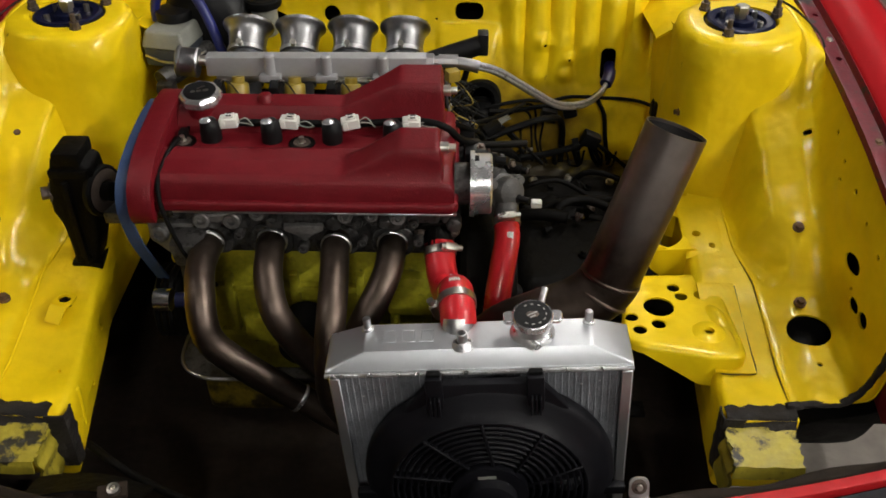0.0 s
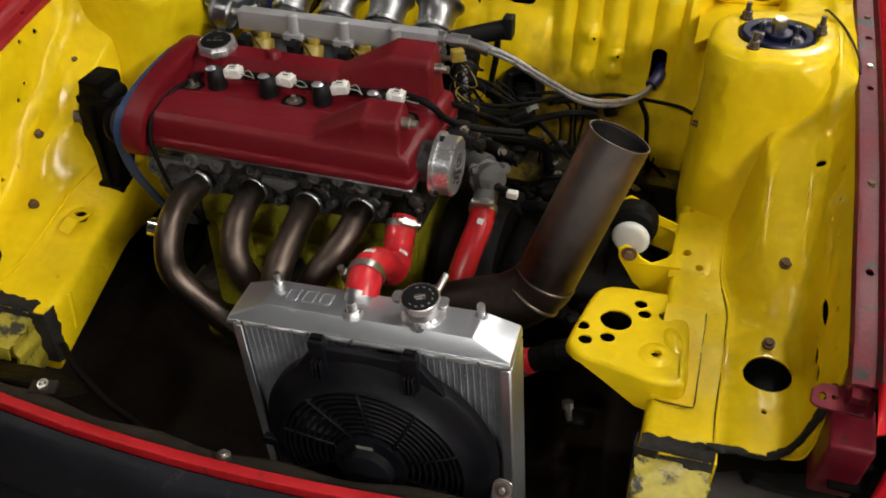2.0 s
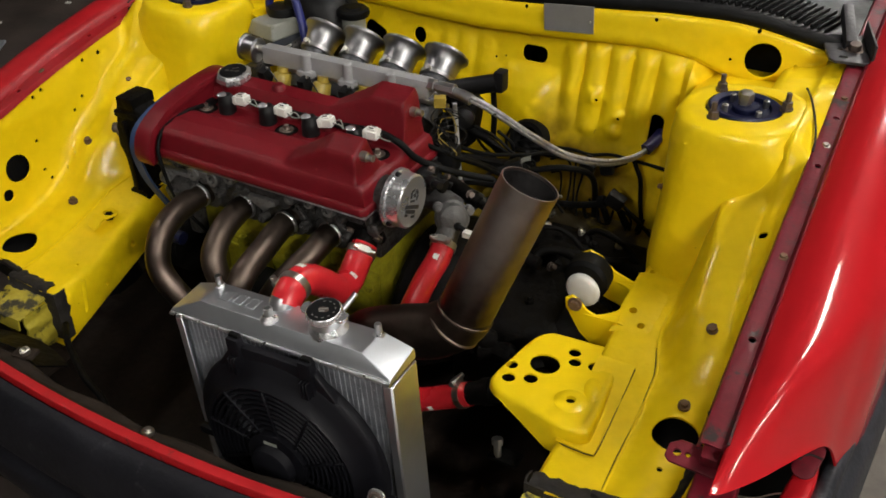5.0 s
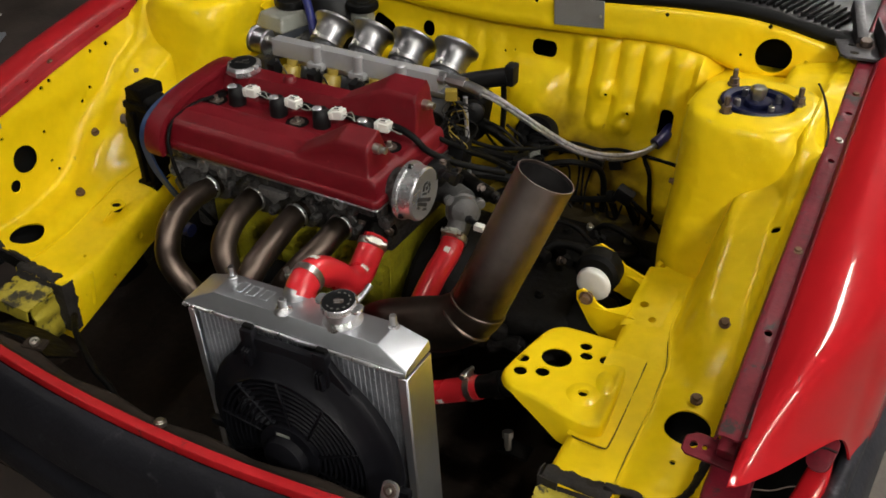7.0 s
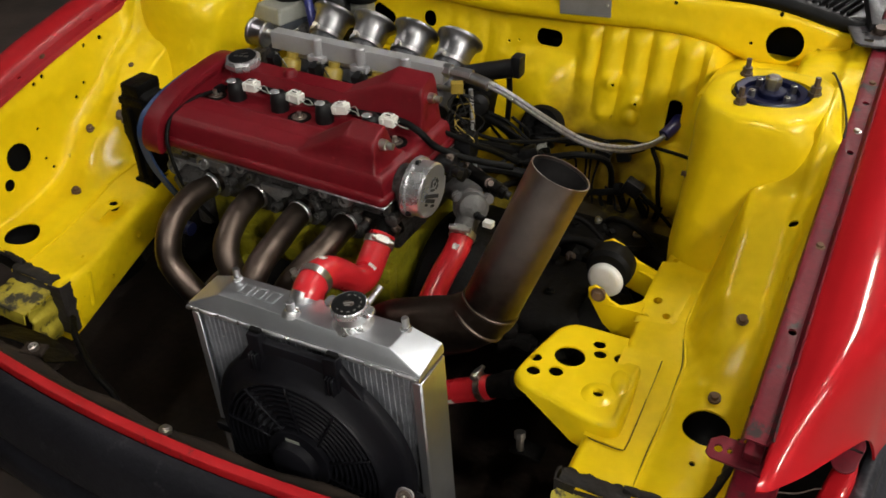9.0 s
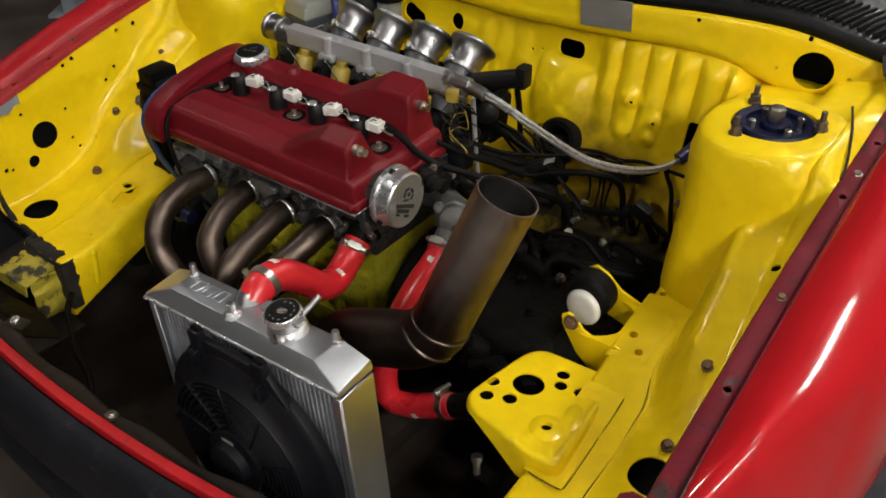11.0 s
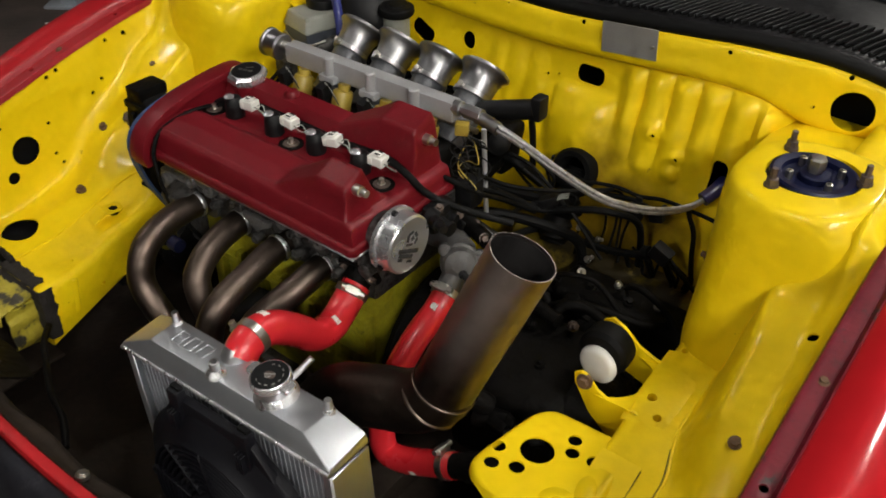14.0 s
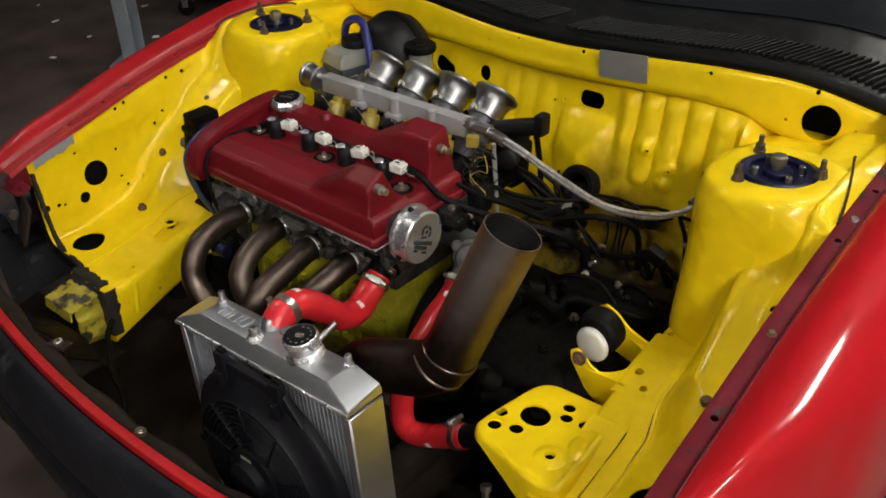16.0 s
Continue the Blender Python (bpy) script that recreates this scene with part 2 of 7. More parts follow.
# The floor's dimmer left side, painted in as a wide dark patch.
blend_patch(FLOOR, (-2.6, 1.6, 0), 3.0, (0.115, 0.085, 0.07))
YELLOW_OILY_SHADED = YELLOW.copy()
YELLOW_OILY_SHADED.name = "yellow_paint_with_oil_spray"
# Grime plus the shade of wires and engine, painted into the low firewall.
blend_patch(YELLOW_OILY_SHADED, (0.20, 1.50, 0.44), 0.30, (0.40, 0.25, 0.009), 9.0, 0.12, 0.3)
blend_patch(YELLOW_OILY_SHADED, (0.06, 1.53, 0.60), 0.085, (0.085, 0.068, 0.010), 11.0, 0.10, 0.3)
# Darker brown towards the tube's lower end.
blend_patch(PIPE_OUT, (0.29, 0.92, 0.62), 0.11, (0.11, 0.085, 0.072), 14.0, 0.14, 0.06)


# ---- mesh helpers ----
def world_of(ob):
    if ob.parent is None:
        return ob.matrix_basis.copy()
    return world_of(ob.parent) @ ob.matrix_parent_inverse @ ob.matrix_basis


def mesh_from(bm, name, mat, smooth=True, angle=38):
    bmesh.ops.recalc_face_normals(bm, faces=bm.faces)
    if all(e.is_manifold for e in bm.edges) and bm.calc_volume(signed=True) < 0:
        bmesh.ops.reverse_faces(bm, faces=bm.faces)
    me = bpy.data.meshes.new(name)
    bm.to_mesh(me)
    bm.free()
    if mat:
        me.materials.append(mat)
    if smooth:
        me.shade_smooth()
        me.set_sharp_from_angle(angle=radians(angle))
    return me


def part(name, bm, mat, parent=None, label="", smooth=True, angle=38):
    """One mesh object, built in world places, under a thing or a part."""
    ob = new(name, bm if isinstance(bm, bpy.types.Mesh) else mesh_from(bm, name, mat, smooth, angle))
    if parent is not None:
        ob.parent = parent
        ob.matrix_parent_inverse = world_of(parent).inverted()
    if label:
        tagged(ob, label)
    return ob


def thing(name, at, label, category, group="", kind=""):
    ob = new(name)
    ob.empty_display_size = 0.02
    ob.matrix_basis = Matrix.Translation(at)
    return tagged(ob, label, category, group, kind)


def smooth_path(pts, n=8):
    """A Catmull-Rom line through the points."""
    p = [Vector(q) for q in pts]
    p = [p[0] * 2 - p[1]] + p + [p[-1] * 2 - p[-2]]
    out = []
    for i in range(1, len(p) - 2):
        a, b, c, d = p[i - 1:i + 3]
        for k in range(n):
            t = k / n
            out.append(0.5 * ((2 * b) + (c - a) * t + (2 * a - 5 * b + 4 * c - d) * t * t + (3 * b - a - 3 * c + d) * t ** 3))
    out.append(p[-2])
    return out


def tube(bm, path, radius, seg=14, caps=True):
    """A round tube along path; radius one number or one for each end, or a function of 0..1."""
    rings, side = [], None
    n = len(path)
    for i, p in enumerate(path):
        d = (path[min(i + 1, n - 1)] - path[max(i - 1, 0)]).normalized()
        if side is None:
            side = d.orthogonal().normalized()
        side = (side - d * side.dot(d)).normalized()
        up = d.cross(side)
        f = i / (n - 1)
        r = radius(f) if callable(radius) else radius
        rings.append([bm.verts.new(p + (side * math.cos(a) + up * math.sin(a)) * r) for a in (2 * math.pi * k / seg for k in range(seg))])
    for a, b in zip(rings, rings[1:]):
        for k in range(seg):
            bm.faces.new((a[k], a[(k + 1) % seg], b[(k + 1) % seg], b[k]))
    if caps:
        bm.faces.new(rings[0][::-1])
        bm.faces.new(rings[-1])
    return rings


def hose(points, radius, seg=14, n=8, caps=True):
    bm = bmesh.new()
    tube(bm, smooth_path(points, n), radius, seg, caps)
    return bm


def aim(at, axis, roll=0.0):
    """A pose whose z runs along axis."""
    return Matrix.Translation(at) @ Vector(axis).to_track_quat("Z", "Y").to_matrix().to_4x4() @ Matrix.Rotation(radians(roll), 4, "Z")


def lathe(profile, m, seg=28, bm=None, squash=1.0):
    """A turned body: profile of (radius, height) along m's z."""
    bm = bm or bmesh.new()
    rings = []
    for r, h in profile:
        if r < 1e-6:
            rings.append([bm.verts.new(m @ Vector((0, 0, h)))])
        else:
            rings.append([bm.verts.new(m @ Vector((r * math.cos(a), squash * r * math.sin(a), h))) for a in (2 * math.pi * k / seg for k in range(seg))])
    for a, b in zip(rings, rings[1:]):
        for k in range(seg):
            q = [a[k % len(a)], a[(k + 1) % len(a)], b[(k + 1) % len(b)], b[k % len(b)]]
            q = list(dict.fromkeys(q))
            if len(q) > 2:
                bm.faces.new(q)
    return bm


def block(size, m, bevel=0.002, segments=2, bm=None, taper=1.0):
    """A bevelled block of that size about m's origin; taper scales its top."""
    own = bmesh.new()
    bmesh.ops.create_cube(own, size=1.0)
    for v in own.verts:
        k = taper if v.co.z > 0 else 1.0
        v.co = Vector((v.co.x * size[0] * k, v.co.y * size[1] * k, v.co.z * size[2]))
    if bevel:
        bmesh.ops.bevel(own, geom=own.edges[:], offset=bevel, segments=segments, profile=0.6, affect="EDGES")
    own.transform(m)
    if bm is None:
        return own
    tmp = bpy.data.meshes.new("tmp")
    own.to_mesh(tmp)
    own.free()
    bm.from_mesh(tmp)
    bpy.data.meshes.remove(tmp)
    return bm


def at(x, y, z):
    return Matrix.Translation((x, y, z))


def prism(outline, depth, m, bevel=0.0, segments=2, bm=None):
    """An outline in m's xy, drawn out along its z by depth."""
    own = bmesh.new()
    low = [own.verts.new((x, y, 0)) for x, y in outline]
    own.faces.new(low)
    got = bmesh.ops.extrude_face_region(own, geom=own.faces[:])
    top = [g for g in got["geom"] if isinstance(g, bmesh.types.BMVert)]
    bmesh.ops.translate(own, verts=top, vec=(0, 0, depth))
    if bevel:
        bmesh.ops.bevel(own, geom=own.edges[:], offset=bevel, segments=segments, profile=0.6, affect="EDGES")
    own.transform(m)
    if bm is None:
        return own
    tmp = bpy.data.meshes.new("tmp")
    own.to_mesh(tmp)
    own.free()
    bm.from_mesh(tmp)
    bpy.data.meshes.remove(tmp)
    return bm


def sheet(rows, thick=0.0):
    """A grid of points as a sheet; with a thickness it is given a back."""
    bm = bmesh.new()
    vs = [[bm.verts.new(p) for p in row] for row in rows]
    for a, b in zip(vs, vs[1:]):
        for k in range(len(a) - 1):
            bm.faces.new((a[k], a[k + 1], b[k + 1], b[k]))
    if thick:
        bmesh.ops.recalc_face_normals(bm, faces=bm.faces)
        bmesh.ops.solidify(bm, geom=bm.faces[:], thickness=thick)
    return bm


def loft(sections):
    """A closed body through closed outlines of equal length, with both ends capped."""
    bm = bmesh.new()
    vs = [[bm.verts.new(p) for p in sec] for sec in sections]
    n = len(vs[0])
    for a, b in zip(vs, vs[1:]):
        for k in range(n):
            bm.faces.new((a[k], a[(k + 1) % n], b[(k + 1) % n], b[k]))
    bm.faces.new(vs[0][::-1])
    bm.faces.new(vs[-1])
    return bm


def rounded(w, h, r, n=5):
    """A rectangle with round corners, as an outline about the origin."""
    out = []
    for cx, cy, a0 in ((w / 2 - r, h / 2 - r, 0), (r - w / 2, h / 2 - r, 90), (r - w / 2, r - h / 2, 180), (w / 2 - r, r - h / 2, 270)):
        for k in range(n + 1):
            a = radians(a0 + 90 * k / n)
            out.append((cx + r * math.cos(a), cy + r * math.sin(a)))
    return out


def mesh_volume(me):
    body = bmesh.new()
    body.from_mesh(me)
    v = body.calc_volume(signed=True)
    body.free()
    return v


def drill(ob, cutters):
    """Cuts real openings: each cutter is a bmesh of a closed body."""
    merged = bpy.data.meshes.new("cut")
    whole = bmesh.new()
    for c in cutters:
        bmesh.ops.recalc_face_normals(c, faces=c.faces)
        if c.calc_volume(signed=True) < 0:
            bmesh.ops.reverse_faces(c, faces=c.faces)
        tmp = bpy.data.meshes.new("tmp")
        c.to_mesh(tmp)
        c.free()
        whole.from_mesh(tmp)
        bpy.data.meshes.remove(tmp)
    whole.to_mesh(merged)
    whole.free()
    cut = new("cut", merged)
    if mesh_volume(ob.data) < 0:
        ob.data.flip_normals()
    before = abs(mesh_volume(ob.data))
    mod = ob.modifiers.new("cut", "BOOLEAN")
    mod.operation, mod.solver, mod.object = "DIFFERENCE", "EXACT", cut
    for attempt in range(3):
        mod.use_self = attempt == 2
        bpy.context.view_layer.update()
        me = bpy.data.meshes.new_from_object(ob.evaluated_get(bpy.context.evaluated_depsgraph_get()))
        after = abs(mesh_volume(me))
        if 0.5 * before < after < before * 1.0001:
            break
        if attempt < 2:
            bpy.data.meshes.remove(me)
            ob.data.flip_normals()
    ob.modifiers.clear()
    old = ob.data
    name = old.name
    ob.data = me
    bpy.data.meshes.remove(old)
    me.name = name
    bpy.data.objects.remove(cut)
    bpy.data.meshes.remove(merged)
    me.shade_smooth()
    me.set_sharp_from_angle(angle=radians(38))
    return ob


def cyl(at_, axis, r, length, squash=1.0, seg=24, roll=0.0):
    """A closed round cutter centred on at_."""
    return lathe([(0, -length / 2), (r, -length / 2), (r, length / 2), (0, length / 2)], aim(at_, axis, roll), seg, squash=squash)


def slot(at_, axis, w, h, length, roll=0.0):
    return prism(rounded(w, h, min(w, h) * 0.42), length, aim(at_, axis, roll) @ at(0, 0, -length / 2))


def interp(x, xs, ys):
    return float(np.interp(x, xs, ys))


def curve_interp(x, xs, ys):
    """A soft line through the given values."""
    return sum(float(np.interp(x + d, xs, ys)) * w for d, w in ((-0.03, 0.15), (-0.015, 0.2), (0, 0.3), (0.015, 0.2), (0.03, 0.15)))


def hex_bolt(at_, axis, r=0.007, h=0.006, washer=True):
    bm = lathe([(0, -0.004), (r * 1.45, -0.004), (r * 1.45, 0.0012), (r * 0.9, 0.0014)], aim(at_, axis), 14) if washer else bmesh.new()
    prism([(r * math.cos(a), r * math.sin(a)) for a in (math.pi / 3 * k for k in range(6))], h, aim(at_, axis), 0.0006, 1, bm)
    return bm


def clamp_band(at_, axis, r, width=0.011, screw_dir=0.0):
    """A worm-drive hose clamp."""
    m = aim(at_, axis, screw_dir)
    bm = lathe([(r, -width / 2), (r + 0.0016, -width / 2), (r + 0.0016, width / 2), (r, width / 2)], m, 28)
    block((0.011, 0.022, width * 1.1), m @ at(r + 0.005, 0, 0), 0.0015, 1, bm)
    lathe([(0, -0.016), (0.0045, -0.016), (0.0045, 0.018), (0, 0.018)], m @ at(r + 0.006, 0, 0) @ Matrix.Rotation(radians(90), 4, "X"), 10, bm)
    return bm


# ---- the garage ----
def room_box(name, x0, x1, y0, y1, z0, z1, mat, label, cat):
    ob = part(name, block((x1 - x0, y1 - y0, z1 - z0), at((x0 + x1) / 2, (y0 + y1) / 2, (z0 + z1) / 2), 0), mat, smooth=False)
    return tagged(ob, label, cat, kind="structure")


room_box("floor", -6, 5, -4, 8, -0.1, 0, FLOOR, "stained concrete garage floor, painted darker at its dim left", "floor")
room_box("wall_north", -6, 5, 8, 8.2, 0, 3.1, WALL, "grey plastered garage wall", "wall")
room_box("wall_south", -6, 5, -4.2, -4, 0, 3.1, WALL, "grey plastered garage wall", "wall")
room_box("wall_east", 5, 5.2, -4.2, 8.2, 0, 3.1, WALL, "grey plastered garage wall", "wall")
room_box("wall_west", -6.2, -6, -4.2, 8.2, 0, 3.1, WALL, "grey plastered garage wall", "wall")
room_box("ceiling", -6.2, 5.2, -4.2, 8.2, 3.1, 3.2, CEILING, "dull white garage ceiling board", "ceiling")


def tube_lamp(x, y, z, length, along):
    lamp = thing("ceiling_light", (x, y, z), "unseen white twin tube fluorescent batten under the ceiling", "ceiling light", "fluorescent lights overhead")
    m = at(x, y, z) @ Matrix.Rotation(radians(along), 4, "Z")
    part("housing", block((length + 0.06, 0.15, 0.05), m @ at(0, 0, 0.045), 0.004), CEILING, lamp)
    for s in (-1, 1):
        part("end_cap", block((0.02, 0.13, 0.05), m @ at(s * (length / 2 + 0.012), 0, -0.002), 0.003), BLACK, lamp)
    for side in (-0.035, 0.035):
        glow = hose([m @ Vector((-length / 2, side, 0)), m @ Vector((0, side, 0)), m @ Vector((length / 2, side, 0))], 0.018, 12, 3)
        part("tube", glow, TUBE_LIGHT, lamp)
    return lamp


# Wing streaks place the lamps at x 1.0; the other three are added fill.
LAMPS = ((1.0, 1.0, 3.02, 0.14, 90), (3.0, -0.9, 3.02, 3.0, 90), (-1.9, 0.7, 3.02, 0.25, 90), (1.0, 2.03, 3.02, 0.55, 90), (1.0, 5.0, 3.02, 1.3, 90), (0.2, -2.3, 3.02, 0.6, 0))
for lx, ly, lz, ll, la in LAMPS:
    tube_lamp(lx, ly, lz, ll, la)

# ---- the car's body ----
car = thing("car", (0, 1.2, 0), "red car with its bonnet off and the engine bay painted yellow", "car")

YS = (0.80, 0.90, 0.966, 1.03, 1.094, 1.16, 1.214, 1.27, 1.32, 1.42, 1.60)
RAIL_Z = (0.508, 0.512, 0.522, 0.535, 0.552, 0.565, 0.572, 0.578, 0.58, 0.58, 0.58)
TOP_Z = (0.70, 0.728, 0.742, 0.762, 0.778, 0.793, 0.803, 0.811, 0.819, 0.826, 0.838)


def wing_drop(s, y):
    """The wing edge sits a little lower on one side."""
    return 0.0 if s > 0 else interp(y, (0.9, 1.4), (0.03, 0.014))


HUMP_Y = (0.80, 0.90, 0.966, 1.008, 1.030, 1.048, 1.066, 1.082, 1.100, 1.16, 1.211, 1.245, 1.275, 1.288, 1.302, 1.32, 1.42, 1.60)
HUMP_Z = (0.525, 0.527, 0.535, 0.545, 0.556, 0.574, 0.597, 0.614, 0.628, 0.668, 0.703, 0.721, 0.736, 0.756, 0.806, 0.826, 0.830, 0.815)


def tight_interp(x, xs, ys):
    """A line through the given values with small rounded corners."""
    return sum(float(np.interp(x + d, xs, ys)) * w for d, w in ((-0.016, 0.2), (-0.008, 0.2), (0, 0.2), (0.008, 0.2), (0.016, 0.2)))


def seam_x(y):
    """Where the inner wing meets the chassis rail."""
    return interp(y, (1.06, 1.12), (0.5435, 0.524))


def hammered(p, amp=0.0012, size=0.042):
    """A point of hand-beaten sheet: soft lumps of two sizes."""
    q = Vector(p)
    return q + noise.noise_vector(q / size) * amp + noise.noise_vector(q / (size * 0.36) + Vector((7, 3, 1))) * amp * 0.3


def apron_rows(s):
    rows = []
    drop = 0.0 if s > 0 else -0.018
    for i in range(133):
        y = 0.835 + (1.66 - 0.835) * i / 132
        d = drop * max(0.0, min(1.0, (1.12 - y) / 0.2))
        zr, zt = curve_interp(y, YS, RAIL_Z) + d, curve_interp(y, YS, TOP_Z) - wing_drop(s, y)
        x0 = seam_x(y)

        def shelf(x):
            ahead = 0.030 * max(0.0, min(1.0, (x - 0.57) / 0.085)) * max(0.0, min(1.0, (y - 1.16) / 0.06))
            return tight_interp(y + ahead, HUMP_Y, HUMP_Z) + d

        h = max(0.0, shelf(0.57) - zr)
        w = interp(y, (1.08, 1.25), (0.062, 0.036))
        xc = interp(y, (0.98, 1.12), (0.646, 0.628))
        pts = [(x0, zr + 0.003), (x0 + 0.18 * w, zr + 0.003 + 0.11 * h), (x0 + 0.45 * w, zr + 0.003 + 0.50 * h), (x0 + 0.74 * w, zr + 0.002 + 0.84 * h), (x0 + w, zr + 0.97 * h), (max(0.598, x0 + w + 0.010), shelf(0.60)), (xc - 0.012, shelf(0.616) + 0.003), (xc - 0.002, shelf(0.627) + 0.010)]
        low = pts[-1][1]
        rise = zt - low
        for f in (0.12, 0.26, 0.42, 0.58, 0.74, 0.88, 1.0):
            z = low + rise * f
            fold = 0.004 * max(0.0, min(1.0, (z - 0.677) / 0.009)) * max(0.0, min(1.0, (1.17 - y) / 0.04)) if rise > 0.06 else 0.0
            pts.append((xc + (0.655 - xc) * f ** 0.6 - fold * (1 - f ** 6) + 0.002 * f, z))
        row = smooth_path([(s * x, y, z) for x, z in pts], 4)
        rows.append([hammered(q) if 1 < k < len(row) - 3 else q for k, q in enumerate(row)])
    return rows


def dent(rows, cx, cy, r, depth, s):
    """A pressed swelling in the sheet."""
    for row in rows:
        for p in row:
            d = math.hypot(p.x - s * cx, p.y - cy) / r
            if d < 1:
                p.z += depth * (1 - d * d) ** 2
    return rows


for s in (1, -1):
    rows = dent(apron_rows(s), 0.602, 1.075, 0.045, 0.005, s)
    apron = part("inner_wing", sheet(rows, 0.003), YELLOW, car, "yellow painted inner wing panel with drilled holes")
    if s > 0:
        holes = [cyl((0.601, 0.966, 0.535), (0, -0.1, 1), 0.031, 0.06, 0.92), cyl((0.655, 1.004, 0.628), (1, 0, 0.1), 0.022, 0.05, 0.6),
                 cyl((0.655, 0.965, 0.585), (1, 0, 0.1), 0.016, 0.05, 0.6), cyl((0.655, 0.931, 0.587), (1, 0, 0.3), 0.014, 0.06, 0.7),
                 slot((0.627, 1.214, 0.712), (0, -0.4, 1), 0.012, 0.010, 0.05), cyl((0.600, 0.905, 0.528), (0, 0, 1), 0.004, 0.05)]
        for q in range(6):
            holes.append(cyl((0.67, 0.90 + 0.052 * q, 0.66 + 0.018 * q), (1, 0, 0), 0.0035 + 0.001 * (q % 2), 0.05))
        holes += [cyl((0.66, 0.985, 0.60), (1, 0, 0.2), 0.003, 0.05), cyl((0.662, 1.10, 0.71), (1, 0, 0.2), 0.0035, 0.05)]
    else:
        holes = [cyl((-0.660, 0.962, 0.613), (1, 0, -0.3), 0.0255, 0.07), cyl((-0.655, 0.927, 0.573), (1, 0, -0.5), 0.011, 0.07),
                 cyl((-0.598, 0.886, 0.510), (0.1, 0, 1), 0.032, 0.09, 0.88)]
        for y, z, r in ((0.846, 0.580, 0.008), (0.872, 0.578, 0.0045), (0.884, 0.574, 0.0035), (0.931, 0.666, 0.0035), (1.015, 0.645, 0.0035), (1.084, 0.617, 0.0035), (1.106, 0.674, 0.0040), (1.128, 0.695, 0.0035),
                        (1.035, 0.724, 0.0040), (1.055, 0.731, 0.0040), (1.159, 0.752, 0.0040), (1.197, 0.755, 0.0045), (1.012, 0.587, 0.0035), (1.020, 0.567, 0.0035)):
            holes.append(cyl((-0.66, y, z), (1, 0, -0.15), r, 0.08))
    drill(apron, holes)

# black sheets added beneath the inner wings to keep light out of their holes
for s in (1, -1):
    rows = [[(p.x + s * 0.030 * k / 56, p.y, p.z - 0.040 * (1 - k / 62)) for k, p in enumerate(row)] for row in apron_rows(s)[::4]]
    part("underseal_liner", sheet(rows, 0.002), RUBBER, car, "added black sheet that keeps the inner wing's holes dark")

# chassis rails: a hollow box section on each side, open at its front end
for s in (1, -1):
    rows = []
    for i in range(91):
        y = 0.815 + (1.56 - 0.815) * i / 90
        z = curve_interp(y, YS, RAIL_Z) + (0 if s > 0 else -0.018 * max(0.0, min(1.0, (1.12 - y) / 0.2)))
        xi = 0.455 if s > 0 else interp(y, (0.8, 1.04), (0.432, 0.452))
        zb = interp(y, (0.8, 1.06, 1.4), (0.375, 0.448, 0.455))
        sag = 0.0015 * math.sin(y * 47) + 0.001 * math.sin(y * 83)
        xo = seam_x(y) + 0.006
        rows.append([(s * xo, y, zb - 0.004), (s * (xi + 0.012), y, zb - 0.004), (s * (xi + 0.004), y, zb), (s * xi, y, zb + 0.008), (s * (xi - sag), y, (z + zb) / 2), (s * xi, y, z - 0.014), (s * (xi + 0.003), y, z - 0.006), (s * (xi + 0.008), y, z - 0.0015), (s * (xi + 0.015), y, z), (s * (xi + 0.030), y, z + 0.0005 + sag), (s * (xi + 0.048), y, z + 0.001 + sag), (s * (xi + 0.062), y, z + 0.0015 + sag * 0.5), (s * xo, y, z + 0.002)])
        rows[-1] = [hammered(q, 0.0013, 0.05) if 2 < k < 13 else q for k, q in enumerate(rows[-1])]
    rail = part("chassis_rail", loft(rows), YELLOW_SATIN, car)
    if s > 0:
        cuts = [cyl((0.471, 1.254, 0.575), (0, 0, 1), 0.005, 0.4), cyl((0.473, 1.157, 0.568), (0, 0, 1), 0.0066, 0.4), cyl((0.494, 1.132, 0.566), (0, 0, 1), 0.0056, 0.4)]
    else:
        cuts = [cyl((-0.45, 1.012, 0.478), (1, 0, 0), 0.0065, 0.05), cyl((-0.44, 0.93, 0.44), (1, 0, 0), 0.004, 0.05), cyl((-0.47, 0.90, 0.50), (0, 0, 1), 0.003, 0.05)]
    drill(rail, cuts)
    # raised bead where the wing sheet is welded to the rail
    bead = hose([(s * (seam_x(y) + 0.001), y, curve_interp(y, YS, RAIL_Z) + 0.003 + (0 if s > 0 else -0.018 * max(0.0, min(1.0, (1.12 - y) / 0.2)))) for y in np.linspace(0.825, 1.27, 14)], 0.0022, 8, 3)
    part("weld_seam", bead, YELLOW, car)
    if s > 0:
        gap = hose([(s * (seam_x(y) - 0.001 + 0.001 * math.sin(y * 40)), y, curve_interp(y, YS, RAIL_Z) + 0.0036 + (0 if s > 0 else -0.018 * max(0.0, min(1.0, (1.12 - y) / 0.2)))) for y in np.linspace(0.85, 1.10, 12)], 0.0007, 6, 3)
        part("seam_gap", gap, SEALER, car)
    else:
        part("pressed_bead", block((0.012, 0.013, 0.070), at(-0.4430, 0.876, 0.448) @ Matrix.Rotation(radians(-8), 4, "X"), 0.0055, 3), YELLOW, rail)

